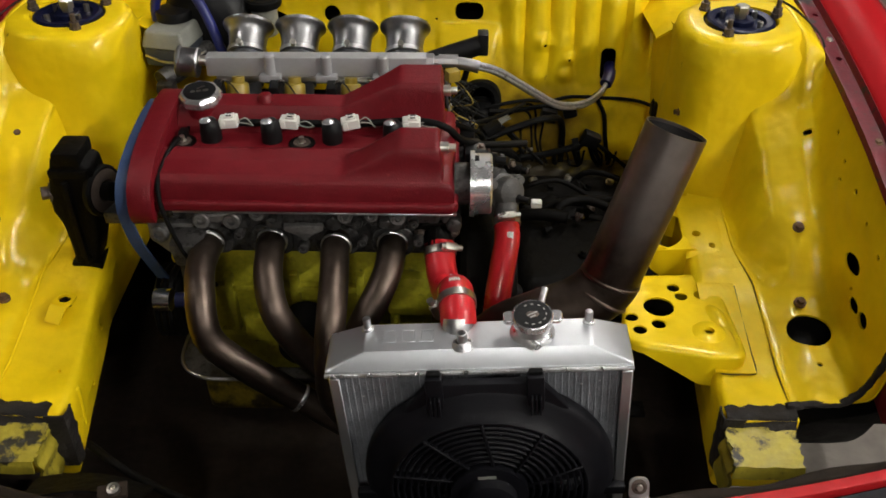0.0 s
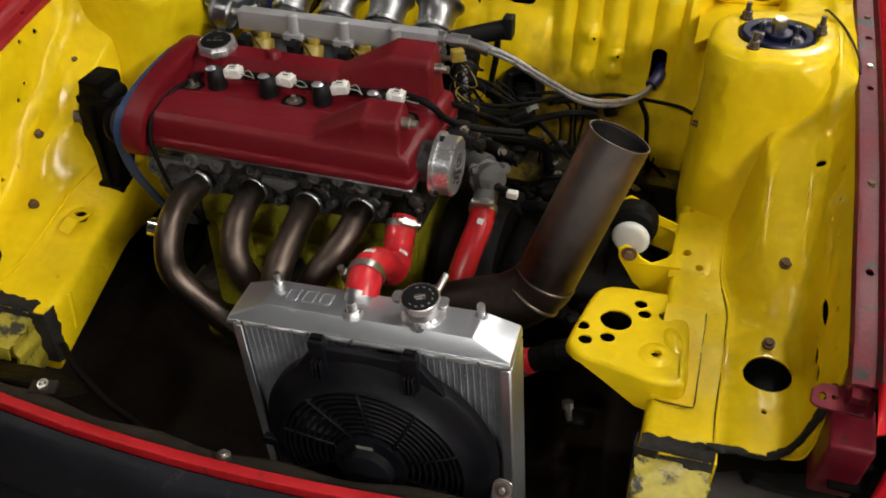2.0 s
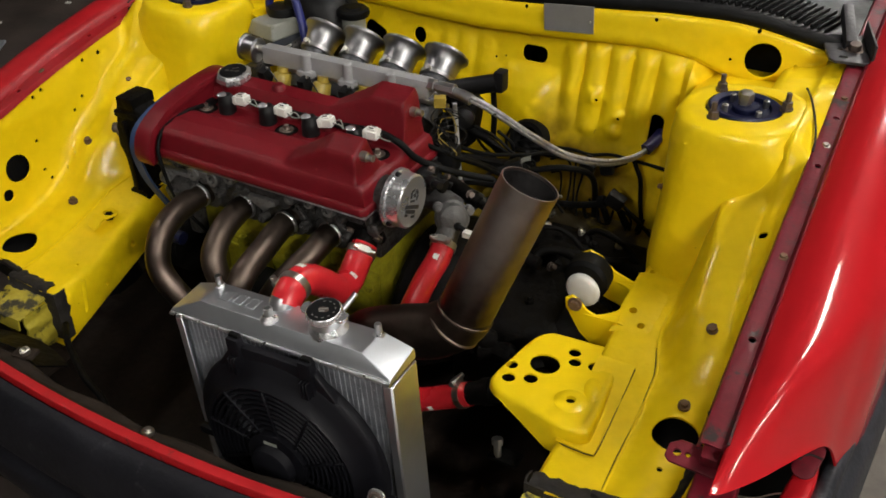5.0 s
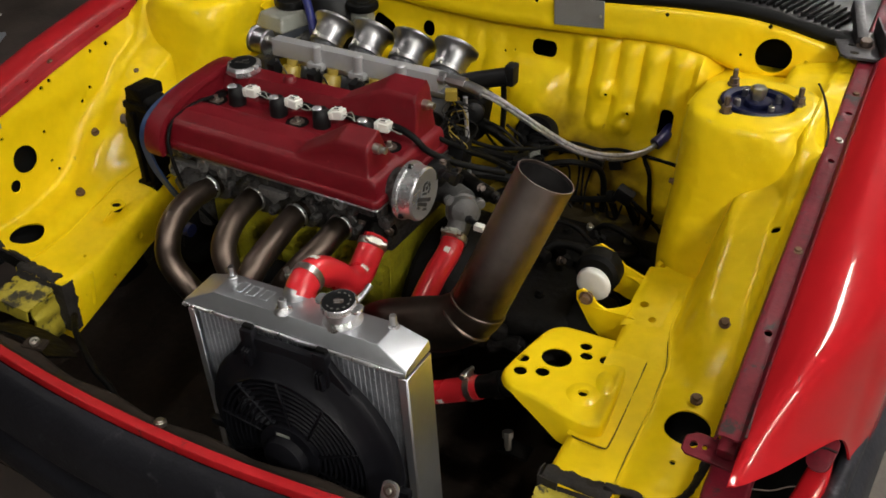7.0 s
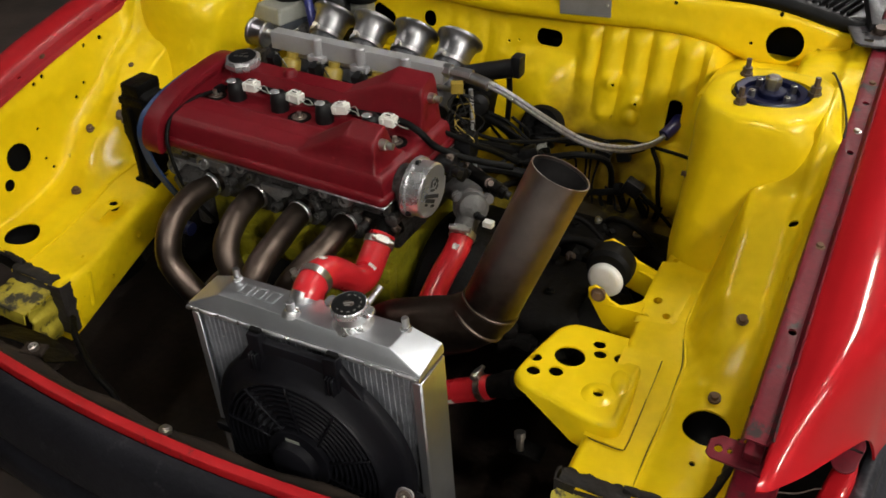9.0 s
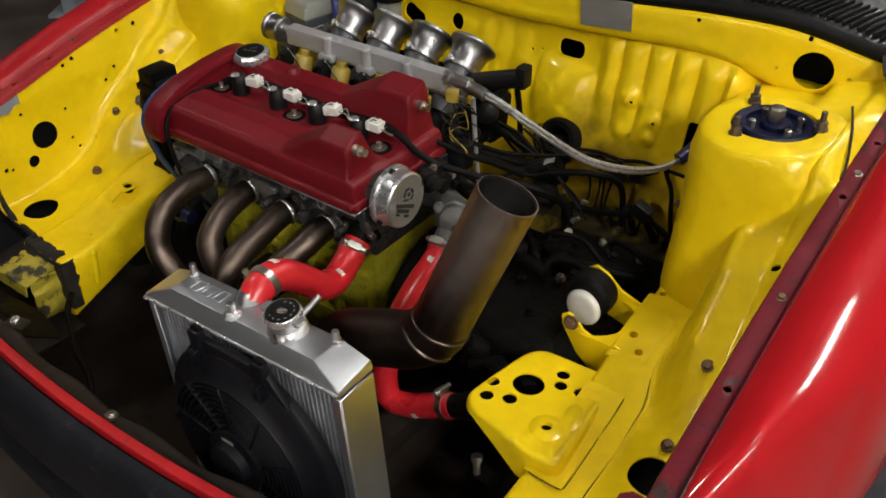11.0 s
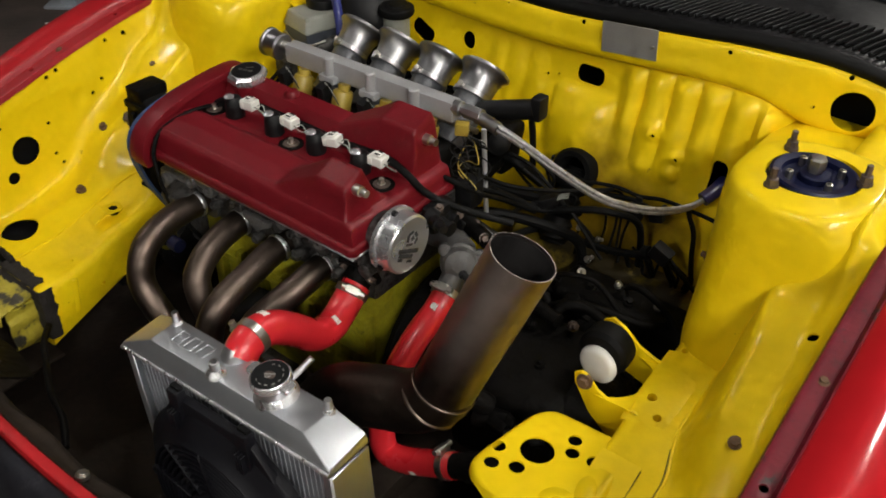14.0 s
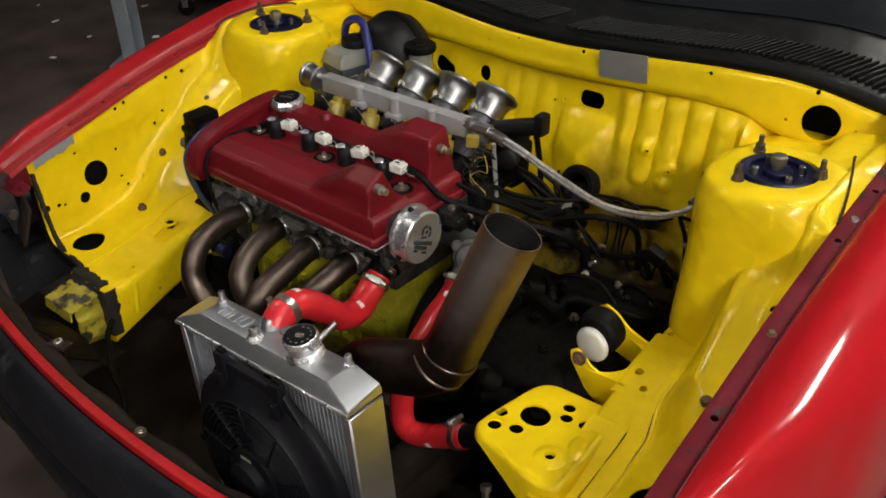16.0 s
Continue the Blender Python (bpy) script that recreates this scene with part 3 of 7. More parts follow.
# strut towers
for s in (1, -1):
    bm = bmesh.new()
    rings = []
    prof = ((0.056, 0.818, 0, 0), (0.0555, 0.830, 0, 0), (0.058, 0.8335, 0, 0), (0.078, 0.834, 0, 0), (0.088, 0.8315, 0, 0), (0.095, 0.825, 0, 0), (0.0985, 0.814, 0.001, 0), (0.0995, 0.802, 0.003, 0), (0.101, 0.785, 0.005, 0), (0.102, 0.765, 0.007, 0), (0.104, 0.74, 0.008, 0.0), (0.107, 0.71, 0.011, 0.0), (0.112, 0.68, 0.014, 0.0), (0.117, 0.65, 0.018, -0.002), (0.122, 0.62, 0.022, -0.004), (0.126, 0.585, 0.025, -0.005), (0.127, 0.55, 0.028, -0.006), (0.122, 0.515, 0.03, -0.004))
    for r, z, dx, dy in prof:
        ring = []
        for k in range(96):
            a = 2 * math.pi * k / 96
            e = 2.0 if z > 0.832 else 2.5 if z > 0.813 else 3.3
            c, sn = math.cos(a), math.sin(a)
            f = (abs(c) ** e + abs(sn) ** e) ** (-1 / e)
            q = Vector((s * (0.542 + dx + r * f * c), 1.372 + dy + r * f * sn, z + 0.06 * r * f * c))
            ring.append(bm.verts.new(hammered(q, 0.0013, 0.05) if z < 0.834 else q))
        rings.append(ring)
    for a, b in zip(rings, rings[1:]):
        for k in range(96):
            bm.faces.new((a[k], a[(k + 1) % 96], b[(k + 1) % 96], b[k]))
    tower = part("strut_tower", bm, YELLOW, car, "yellow painted strut tower")
    part("camber_plate", lathe([(0.060, 0.820), (0.0545, 0.8215), (0.054, 0.829), (0.050, 0.831), (0.040, 0.829), (0.038, 0.823), (0, 0.823)], at(s * 0.542, 1.372, 0.0045), 36), BLUE_ANO, tower, "blue anodised camber plate")
    part("plate_slide", lathe([(0.020, 0.826), (0.020, 0.8345), (0.0185, 0.8360), (0.011, 0.8365), (0, 0.8365)], at(s * 0.543, 1.372, 0), 28), BLUE_ANO, tower)
    for bx, by in ((-0.026, -0.020), (0.024, -0.022), (-0.024, 0.023), (0.026, 0.021)):
        part("cap_screw", lathe([(0, 0.826), (0.0048, 0.826), (0.0048, 0.840), (0.0028, 0.8405), (0.0028, 0.837), (0, 0.837)], at(s * (0.543 + bx), 1.372 + by, -0.001), 10), STEEL, tower)
    part("shelf_seam", hose([(s * x, y, z) for x, y, z in ((0.656, 1.30, 0.820), (0.654, 1.32, 0.829), (0.645, 1.36, 0.8365), (0.632, 1.41, 0.8405), (0.615, 1.47, 0.836), (0.611, 1.49, 0.829))], 0.0017, 6, 4), SEALER, tower)
    part("strut_nut", lathe([(0.013, 0.836), (0.013, 0.843), (0.0095, 0.8435), (0.0095, 0.853), (0.012, 0.8535), (0.012, 0.866), (0.0095, 0.868), (0, 0.868)], at(s * 0.541, 1.373, -0.011), 6), STEEL, tower)
    for bx, by, dz in ((0.509, 1.314, 0), (0.495, 1.419, 0), (0.600, 1.38, 0.007)):
        stud = lathe([(0.0095, 0.828), (0.0095, 0.8345), (0.0075, 0.8345), (0.0075, 0.843), (0.0042, 0.8435), (0.0040, 0.857), (0, 0.857)], at(s * bx, by, dz), 8)
        part("stud", stud, STUD, tower)

COWL_LOW = ((-0.62, -0.5, -0.4, -0.2, 0.0, 0.2, 0.3, 0.38, 0.43, 0.47, 0.52, 0.57, 0.62), (0.80, 0.79, 0.80, 0.80, 0.797, 0.805, 0.81, 0.806, 0.79, 0.772, 0.768, 0.785, 0.81))


# firewall: ribbed and swollen sheet, slanting forwards on its way down
def firewall_y(x, z):
    y = curve_interp(z, (0.28, 0.45, 0.61, 0.68, 0.76, 0.83), (1.49, 1.50, 1.535, 1.556, 1.583, 1.588))
    rib = max(0.0, min(1.0, (x - 0.165) / 0.03)) * max(0.0, min(1.0, (z - 0.63) / 0.08))
    low = curve_interp(x, *COWL_LOW)
    rib *= max(0.0, min(1.0, (low - 0.004 - z) / 0.022)) ** 0.5
    y += 0.8 * max(0.0, z - low + 0.004)
    y -= rib * 0.019 * abs(math.cos((x - 0.19) * math.pi / 0.046)) ** 0.7
    d = math.hypot((x - 0.115) / 0.075, (z - 0.66) / 0.085)
    if d < 1:
        y -= 0.018 * (1 - d * d) ** 1.5
    for cx, cz, r, h in ((0.251, 0.712, 0.016, 0.008), (0.297, 0.683, 0.011, 0.006), (0.292, 0.653, 0.013, 0.006), (0.235, 0.65, 0.012, 0.004)):
        d = math.hypot(x - cx, z - cz) / r
        if d < 1:
            y -= h * (1 - d ** 4)
    tall = max(0.0, min(1.0, (z - 0.62) / 0.06)) * max(0.0, min(1.0, (low - 0.012 - z) / 0.03))
    for cx, w, h in ((-0.118, 0.020, 0.006), (-0.074, 0.018, 0.007), (-0.032, 0.017, 0.007), (0.008, 0.016, 0.006)):
        y -= tall * h * math.exp(-((abs(x - cx) / w) ** 3.0))
    swell = max(0.0, min(1.0, (x - 0.048) / 0.014)) * max(0.0, min(1.0, (0.172 - x) / 0.014)) * max(0.0, min(1.0, (0.738 - z) / 0.014)) * max(0.0, min(1.0, (z - 0.62) / 0.06))
    y -= 0.008 * swell * swell * (3 - 2 * swell)
    y -= 0.002 * max(0.0, 1 - abs(x + 0.05) / 0.03) * max(0.0, min(1.0, (z - 0.6) / 0.1))
    y += 0.05 * max(0.0, min(1.0, (abs(x) - 0.41) / 0.05)) * max(0.0, min(1.0, (z - 0.70) / 0.05))
    return y


rows = [[hammered((x, firewall_y(x, z), z), 0.0014, 0.05) for x in np.linspace(-0.455, 0.455, 181)] for z in np.linspace(0.28, 0.825, 96)]
firewall = part("firewall", sheet(rows, 0.004), YELLOW_OILY_SHADED, car, "yellow painted ribbed firewall with open holes", angle=60)
fw_holes = [cyl((-0.142, 1.58, 0.753), (0, 1, 0), 0.0155, 0.08), slot((0.110, 1.58, 0.759), (0, -1, 0.3), 0.052, 0.031, 0.09), slot((0.369, 1.545, 0.672), (0, -1, 0.3), 0.027, 0.062, 0.09),
            slot((-0.248, 1.58, 0.742), (0, -1, 0.2), 0.055, 0.03, 0.09, -25), cyl((0.133, 1.52, 0.611), (0, 1, -0.3), 0.03, 0.1), cyl((0.251, 1.53, 0.712), (0, 1, -0.3), 0.003, 0.08), cyl((0.297, 1.53, 0.684), (0, 1, -0.3), 0.003, 0.08),
            cyl((0.03, 1.575, 0.74), (0, 1, 0), 0.003, 0.06), cyl((0.05, 1.575, 0.745), (0, 1, 0), 0.0025, 0.06)]
drill(firewall, fw_holes)
# Plain black sheet set behind the open firewall holes.
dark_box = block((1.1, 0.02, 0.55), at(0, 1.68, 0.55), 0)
part("bulkhead_back", dark_box, RUBBER, car, "black sheet behind the open firewall holes")
for s in (1, -1):
    rows = [[(s * (0.455 + 0.004 * math.sin(f * 21)), y, 0.30 + (0.80 - 0.30 - 0.2 * max(0.0, y - 1.42)) * f) for y in np.linspace(1.36, 1.60, 8)] for f in np.linspace(0, 1, 12)]
    part("tower_gusset", sheet(rows, 0.004), YELLOW, car)

# level sheet that joins tower, firewall and scuttle
for s in (1, -1):
    rows = [[(s * x, y, 0.795 - 0.10 * max(0.0, y - 1.46) - 0.02 * max(0.0, 1 - (x - 0.425) / 0.03)) for x in np.linspace(0.425, 0.662, 12)] for y in np.linspace(1.43, 1.655, 10)]
    part("tower_shelf", sheet(rows, 0.003), YELLOW, car)

# scuttle: the upright band under the windscreen, its seal and its grille
def scuttle_y(x):
    return 1.552 + 0.18 * x * x


COWL_TOP = ((-0.62, -0.5, -0.3, -0.1, 0.05, 0.2, 0.35, 0.47, 0.54, 0.62), (0.85, 0.875, 0.872, 0.858, 0.858, 0.868, 0.878, 0.876, 0.862, 0.838))
rows = []
for x in np.linspace(-0.62, 0.62, 90):
    lo, hi, y = curve_interp(x, *COWL_LOW), curve_interp(x, *COWL_TOP), scuttle_y(x)
    rows.append(smooth_path([(x, y + 0.045, lo + 0.004), (x, y + 0.018, lo + 0.001), (x, y + 0.007, lo + 0.002), (x, y + 0.001, lo + 0.010), (x, y, lo + 0.02), (x, y + 0.002, (lo + hi) / 2), (x, y + 0.004, hi - 0.010), (x, y + 0.012, hi), (x, y + 0.04, hi + 0.003)], 3))
scuttle = part("scuttle_panel", sheet(rows, 0.0015), YELLOW, car, "yellow painted scuttle band below the windscreen")
drill(scuttle, [cyl((0.520, 1.603, 0.817), (0, 1, -0.1), 0.030, 0.06), cyl((0.467, 1.59, 0.812), (0, 1, 0), 0.003, 0.06), cyl((0.573, 1.615, 0.812), (0, 1, 0), 0.0035, 0.06), cyl((0.505, 1.6, 0.865), (0, 1, 0), 0.0035, 0.06),
                cyl((0.335, 1.57, 0.865), (0, 1, 0), 0.0035, 0.06), cyl((0.095, 1.555, 0.855), (0, 1, 0), 0.0035, 0.06), cyl((-0.05, 1.555, 0.85), (0, 1, 0), 0.0025, 0.06)])
seal = hose([(x, scuttle_y(x) + 0.02, curve_interp(x, *COWL_TOP) + 0.008) for x in np.linspace(-0.63, 0.63, 22)], 0.0125, 12, 4)
part("bonnet_seal", seal, RUBBER, car, "black rubber bonnet seal")
rows = [[(x, scuttle_y(x) + 0.03 + 0.25 * f, curve_interp(x, *COWL_TOP) + 0.004 + 0.012 * f) for f in np.linspace(0, 1, 5)] for x in np.linspace(-0.68, 0.68, 30)]
grille = part("scuttle_grille", sheet(rows, 0.004), BLACK, car, "black plastic louvred scuttle grille")
for k in range(104):
    x = -0.6 + 1.2 * k / 103
    if abs(x + 0.02) < 0.03:
        continue
    y0 = scuttle_y(x) + 0.075
    z0 = curve_interp(x, *COWL_TOP) + 0.014
    bm = block((0.0042, 0.095, 0.007), at(x + 0.012, y0 + 0.04, z0 - 0.003) @ Matrix.Rotation(radians(-16), 4, "Z"), 0.001, 1)
    part("louvre", bm, BLACK, grille)
rows = [[(x, scuttle_y(x) + 0.27 + 0.5 * f, curve_interp(x, *COWL_TOP) + 0.015 + 0.28 * f) for f in np.linspace(0, 1, 4)] for x in np.linspace(-0.68, 0.68, 24)]
part("windscreen", sheet(rows, 0.005), GLASS_DARK, car, "dark tinted windscreen")
plate = part("type_plate", block((0.094, 0.002, 0.050), at(0.181, scuttle_y(0.18) - 0.003, 0.848) @ Matrix.Rotation(radians(3), 4, "Z") @ Matrix.Rotation(radians(-4), 4, "Y"), 0.0004, 1), PLATE, car, "blank grey metal plate")
for px in (0.140, 0.222):
    part("rivet", lathe([(0.0028, 0), (0.002, 0.0018), (0, 0.0024)], aim((px, scuttle_y(0.18) - 0.0035, 0.848), (0, -1, 0)), 10), STEEL, plate)

# wings: outer skin, and the bolted inner flange
WING_Y = (0.70, 0.78, 0.86, 0.943, 1.079, 1.2, 1.323, 1.5, 1.7, 1.95)
WING_Z = (0.675, 0.70, 0.73, 0.748, 0.783, 0.806, 0.824, 0.843, 0.86, 0.875)
WING_CROWN = ((0.681, -0.004, 0.0), (0.684, 0.006, 0.0), (0.693, 0.013, 0.01), (0.706, 0.021, 0.02), (0.722, 0.0262, 0.045), (0.740, 0.0255, 0.08), (0.758, 0.0212, 0.115), (0.776, 0.011, 0.155), (0.794, -0.006, 0.18), (0.812, -0.036, 0.195), (0.826, -0.105, 0.205), (0.835, -0.25, 0.215), (0.838, -0.42, 0.22))
WING_CROWN_FLAT = ((0.681, -0.004, 0.0), (0.684, 0.006, 0.0), (0.693, 0.014, 0.01), (0.706, 0.020, 0.02), (0.720, 0.021, 0.04), (0.738, 0.012, 0.08), (0.762, -0.012, 0.14), (0.786, -0.055, 0.22), (0.808, -0.12, 0.32), (0.825, -0.25, 0.45), (0.832, -0.42, 0.55))
WING_EDGE = ((0.681, 0.693, 0.706, 0.722, 0.740, 0.758, 0.776, 0.794, 0.812, 0.826, 0.835, 0.838), (0.745, 0.752, 0.770, 0.797, 0.834, 0.872, 0.910, 0.938, 0.952, 0.962, 0.970, 0.975), (0.692, 0.692, 0.690, 0.685, 0.678, 0.670, 0.655, 0.625, 0.580, 0.52, 0.43, 0.30))
for s in (1, -1):
    rows = []
    for y in np.linspace(0.80, 1.95, 40):
        z = curve_interp(y, WING_Y, WING_Z) - wing_drop(s, y)
        rows.append([(s * 0.6545, y, z - 0.012), (s * 0.657, y, z - 0.005), (s * 0.662, y, z - 0.004), (s * 0.674, y, z - 0.005), (s * 0.680, y, z - 0.004), (s * 0.683, y, z + 0.003), (s * 0.685, y, z + 0.006)])
    flange = part("wing_flange", sheet(rows, 0.003), FLANGE_RED if s > 0 else FLANGE_BRIGHT, car, "dull dark red inner wing flange")
    drill(flange, [cyl((s * 0.669, y, curve_interp(y, WING_Y, WING_Z) - wing_drop(s, y) - 0.004), (0, -0.1, 1), 0.0048, 0.03, seg=14) for y in ((0.943, 1.27, 1.40) if s > 0 else (0.943, 1.02, 1.20, 1.27, 1.40))])
    for y in (1.079, 1.323, 1.46):
        part("flange_bolt", hex_bolt((s * 0.669, y, curve_interp(y, WING_Y, WING_Z) - wing_drop(s, y) - 0.003), (0, -0.1, 1), 0.0048, 0.0045), RUSTY if int(y * 100) % 3 else STEEL, flange)
    rows = []
    for i in range(80):
        f = (i / 79) ** 1.5
        row = []
        crown = WING_CROWN if s > 0 else WING_CROWN_FLAT
        for px, dz, back in crown:
            if s > 0:
                y0, z0 = interp(px, WING_EDGE[0], WING_EDGE[1]), interp(px, WING_EDGE[0], WING_EDGE[2])
            else:
                y0 = 0.752 + back
                z0 = curve_interp(y0, WING_Y, WING_Z) - wing_drop(s, y0) + dz
                z0 -= max(0.0, z0 + wing_drop(s, y0) - 0.668) * min(1.0, back / 0.05) * 0.25
            y = y0 + (1.95 - y0) * f
            z = curve_interp(y, WING_Y, WING_Z) - wing_drop(s, y) + dz
            drop = z0 - (curve_interp(y0, WING_Y, WING_Z) - wing_drop(s, y0) + dz)
            slim = max(0.0, min(1.0, (1.30 - y) / 0.30)) if s > 0 else 0.0
            row.append((s * (px - 0.32 * slim * slim * max(0.0, px - 0.77)), y, z + drop * math.exp(-(((y - y0) / 0.05) ** 2))))
        rows.append(smooth_path(row, 3))
    if s > 0:
        part("front_wing", sheet(rows, 0.003), BODY_RED, car, "glossy red front wing")
    else:
        part("front_wing", sheet(rows, 0.003), WING_DULL, car, "dull scratched red front wing")
        patch = []
        for y in np.linspace(0.848, 0.935, 14):
            z = curve_interp(y, WING_Y, WING_Z) - wing_drop(s, y)
            ragged = 0.004 * noise.noise((y * 60, 1.0, 2.0))
            patch.append([(-0.6525, y, z - 0.030 - 2 * ragged), (-0.6535, y, z - 0.015), (-0.6560, y, z - 0.0035), (-0.662, y, z - 0.0022), (-0.672 - ragged, y, z - 0.0032)])
        part("bare_patch", sheet(patch, 0.0015), GALV, flange, "bare grey metal patch on the wing flange")

# front panel: red slim lip, dark bumper below it, dirty inner ledge
def lip_y(x):
    return 0.608 + 0.2 * (x + 0.07) ** 2


xs = np.linspace(-0.80, 0.80, 60)
rows = [smooth_path([(x, lip_y(x) - 0.0078, 0.533), (x, lip_y(x) - 0.0072, 0.5450), (x, lip_y(x) - 0.005, 0.5472), (x, lip_y(x) + 0.005, 0.5474), (x, lip_y(x) + 0.0070, 0.5455), (x, lip_y(x) + 0.0078, 0.533)], 3) for x in xs]
part("front_lip", sheet(rows, 0.002), LIP_RED, car, "red lip along the front panel")
rows = [smooth_path([(x, lip_y(x) - 0.012, 0.538), (x, lip_y(x) - 0.03, 0.53), (x, lip_y(x) - 0.045, 0.50), (x, lip_y(x) - 0.05, 0.44), (x, lip_y(x) - 0.035, 0.42), (x, lip_y(x) - 0.035, 0.40), (x, lip_y(x) - 0.05, 0.385), (x, lip_y(x) - 0.045, 0.33), (x, lip_y(x) - 0.02, 0.29)], 4) for x in xs]
part("front_bumper", sheet(rows, 0.004), BUMPER, car, "scuffed dark grey plastic front bumper")
rows = [smooth_path([(x, lip_y(x) + 0.011, 0.540), (x, lip_y(x) + 0.02, 0.532), (x, lip_y(x) + 0.034 + 0.004 * math.sin(x * 37), 0.528), (x, lip_y(x) + 0.038, 0.50), (x, lip_y(x) + 0.036, 0.40)], 4) for x in xs]
part("slam_panel", sheet(rows, 0.003), TRAY, car, "dirty black front cross panel")

# ---- engine ----
engine = thing("engine", (-0.1, 1.12, 0.33), "four cylinder engine with a red cam cover and greasy yellow block", "engine")

# cam cover: two banks with a valley between and a raised box at the end of each bank
def cover_z(x, y):
    sec = ((1.005, 0.712), (1.006, 0.736), (1.010, 0.747), (1.018, 0.7535), (1.045, 0.760), (1.078, 0.759), (1.088, 0.755), (1.098, 0.747), (1.140, 0.748), (1.150, 0.753), (1.156, 0.770), (1.163, 0.781), (1.194, 0.784), (1.205, 0.772), (1.212, 0.745), (1.218, 0.715))
    ys, zs = zip(*sec)
    z = float(np.interp(y, ys, zs))
    if 1.006 < y < 1.092:
        k = max(0.0, min(1.0, (x + 0.062) / 0.080))
        top = float(np.interp(y, (1.006, 1.012, 1.017, 1.021, 1.050, 1.054, 1.070, 1.092), (0.715, 0.735, 0.790, 0.796, 0.810, 0.809, 0.775, 0.747)))
        z = max(z, z + (top - z) * k)
    if 1.150 < y < 1.217:
        k = max(0.0, min(1.0, (x + 0.075) / 0.085))
        top = float(np.interp(y, (1.152, 1.158, 1.163, 1.198, 1.203, 1.217), (0.748, 0.812, 0.820, 0.832, 0.826, 0.74)))
        z = max(z, z + (top - z) * k)
    return z


ys = sorted(set(np.linspace(1.005, 1.218, 60)) | {1.006, 1.010, 1.012, 1.017, 1.021, 1.05, 1.054, 1.07, 1.088, 1.092, 1.098, 1.14, 1.15, 1.152, 1.156, 1.158, 1.163, 1.194, 1.198, 1.204, 1.212})
rows = []
for x in list(np.linspace(-0.318, 0.068, 79)):
    rows.append([(x, y, cover_z(x, y)) for y in ys])
# the boxes end before the cover does: a level margin runs round them
for x, k, low in ((0.0705, 0.94, 0.7485), (0.0720, 0.80, 0.7485), (0.0735, 0.08, 0.7485), (0.0755, 0.0, 0.7480), (0.0840, 0.0, 0.7465), (0.0880, 0.0, 0.742), (0.0900, 0.0, 0.733), (0.0910, 0.0, 0.715)):
    rows.append([(x, y, (lambda z: min(z, low) + max(0.0, z - low) * k)(cover_z(0.068, y))) for y in ys])
bm = sheet(rows)
cover = part("cam_cover", bm, COVER_RED, engine, "satin red twin cam cover", angle=52)
rim = prism([(-0.318, 0.998), (0.088, 0.998), (0.096, 1.006), (0.096, 1.218), (0.092, 1.222), (-0.318, 1.222)], 0.016, at(0, 0, 0.704), 0.0065, 4)
part("cover_rim", rim, COVER_RED, cover)
part("gasket", block((0.39, 0.222, 0.003), at(-0.101, 1.112, 0.7025), 0.0005, 1), ALU, engine)
# timing end: a raised red flange that curves over the belt
outer = [(q.x, q.y) for q in smooth_path([(0.984, 0.694, 0), (0.978, 0.712, 0), (0.985, 0.739, 0), (1.004, 0.759, 0), (1.045, 0.777, 0), (1.10, 0.787, 0), (1.15, 0.792, 0), (1.19, 0.791, 0), (1.212, 0.779, 0), (1.224, 0.75, 0), (1.224, 0.70, 0)], 3)]
inner = [(1.211, 0.70), (1.210, 0.742), (1.200, 0.765), (1.182, 0.776), (1.15, 0.777), (1.10, 0.772), (1.05, 0.762), (1.014, 0.746), (0.998, 0.732), (0.992, 0.712), (0.998, 0.696)]
arc = outer + inner
m_x = Matrix(((0, 0, 1, 0), (1, 0, 0, 0), (0, 1, 0, 0), (0, 0, 0, 1)))
part("timing_flange", prism(arc, 0.034, at(-0.348, 0, 0) @ m_x, 0.0035, 2), COVER_RED, cover)
wall = [(0.996, 0.696), (0.99, 0.712), (0.996, 0.734), (1.012, 0.749), (1.05, 0.765), (1.10, 0.775), (1.15, 0.78), (1.184, 0.779), (1.203, 0.768), (1.212, 0.743), (1.212, 0.70)]
part("timing_wall", prism(wall, 0.008, at(-0.326, 0, 0) @ m_x, 0.001, 1), COVER_RED, cover)
# belt: a flat loop that runs down to the crank
belt_path = smooth_path([(-0.358, 1.220, 0.70), (-0.358, 1.222, 0.745), (-0.358, 1.195, 0.774), (-0.358, 1.14, 0.778), (-0.358, 1.06, 0.768), (-0.358, 1.012, 0.752), (-0.358, 0.990, 0.727), (-0.358, 0.988, 0.695), (-0.356, 1.0, 0.645), (-0.352, 1.03, 0.58), (-0.348, 1.06, 0.52)], 6)
rows = [[(p.x - 0.008, p.y, p.z), (p.x + 0.009, p.y, p.z)] for p in belt_path]
part("timing_belt", sheet(rows, 0.004), BLUE_BELT, engine, "faded blue timing belt")
part("belt_cover_back", prism(wall, 0.004, at(-0.354, 0.004, -0.012) @ m_x, 0.001, 1), BLACK, engine)

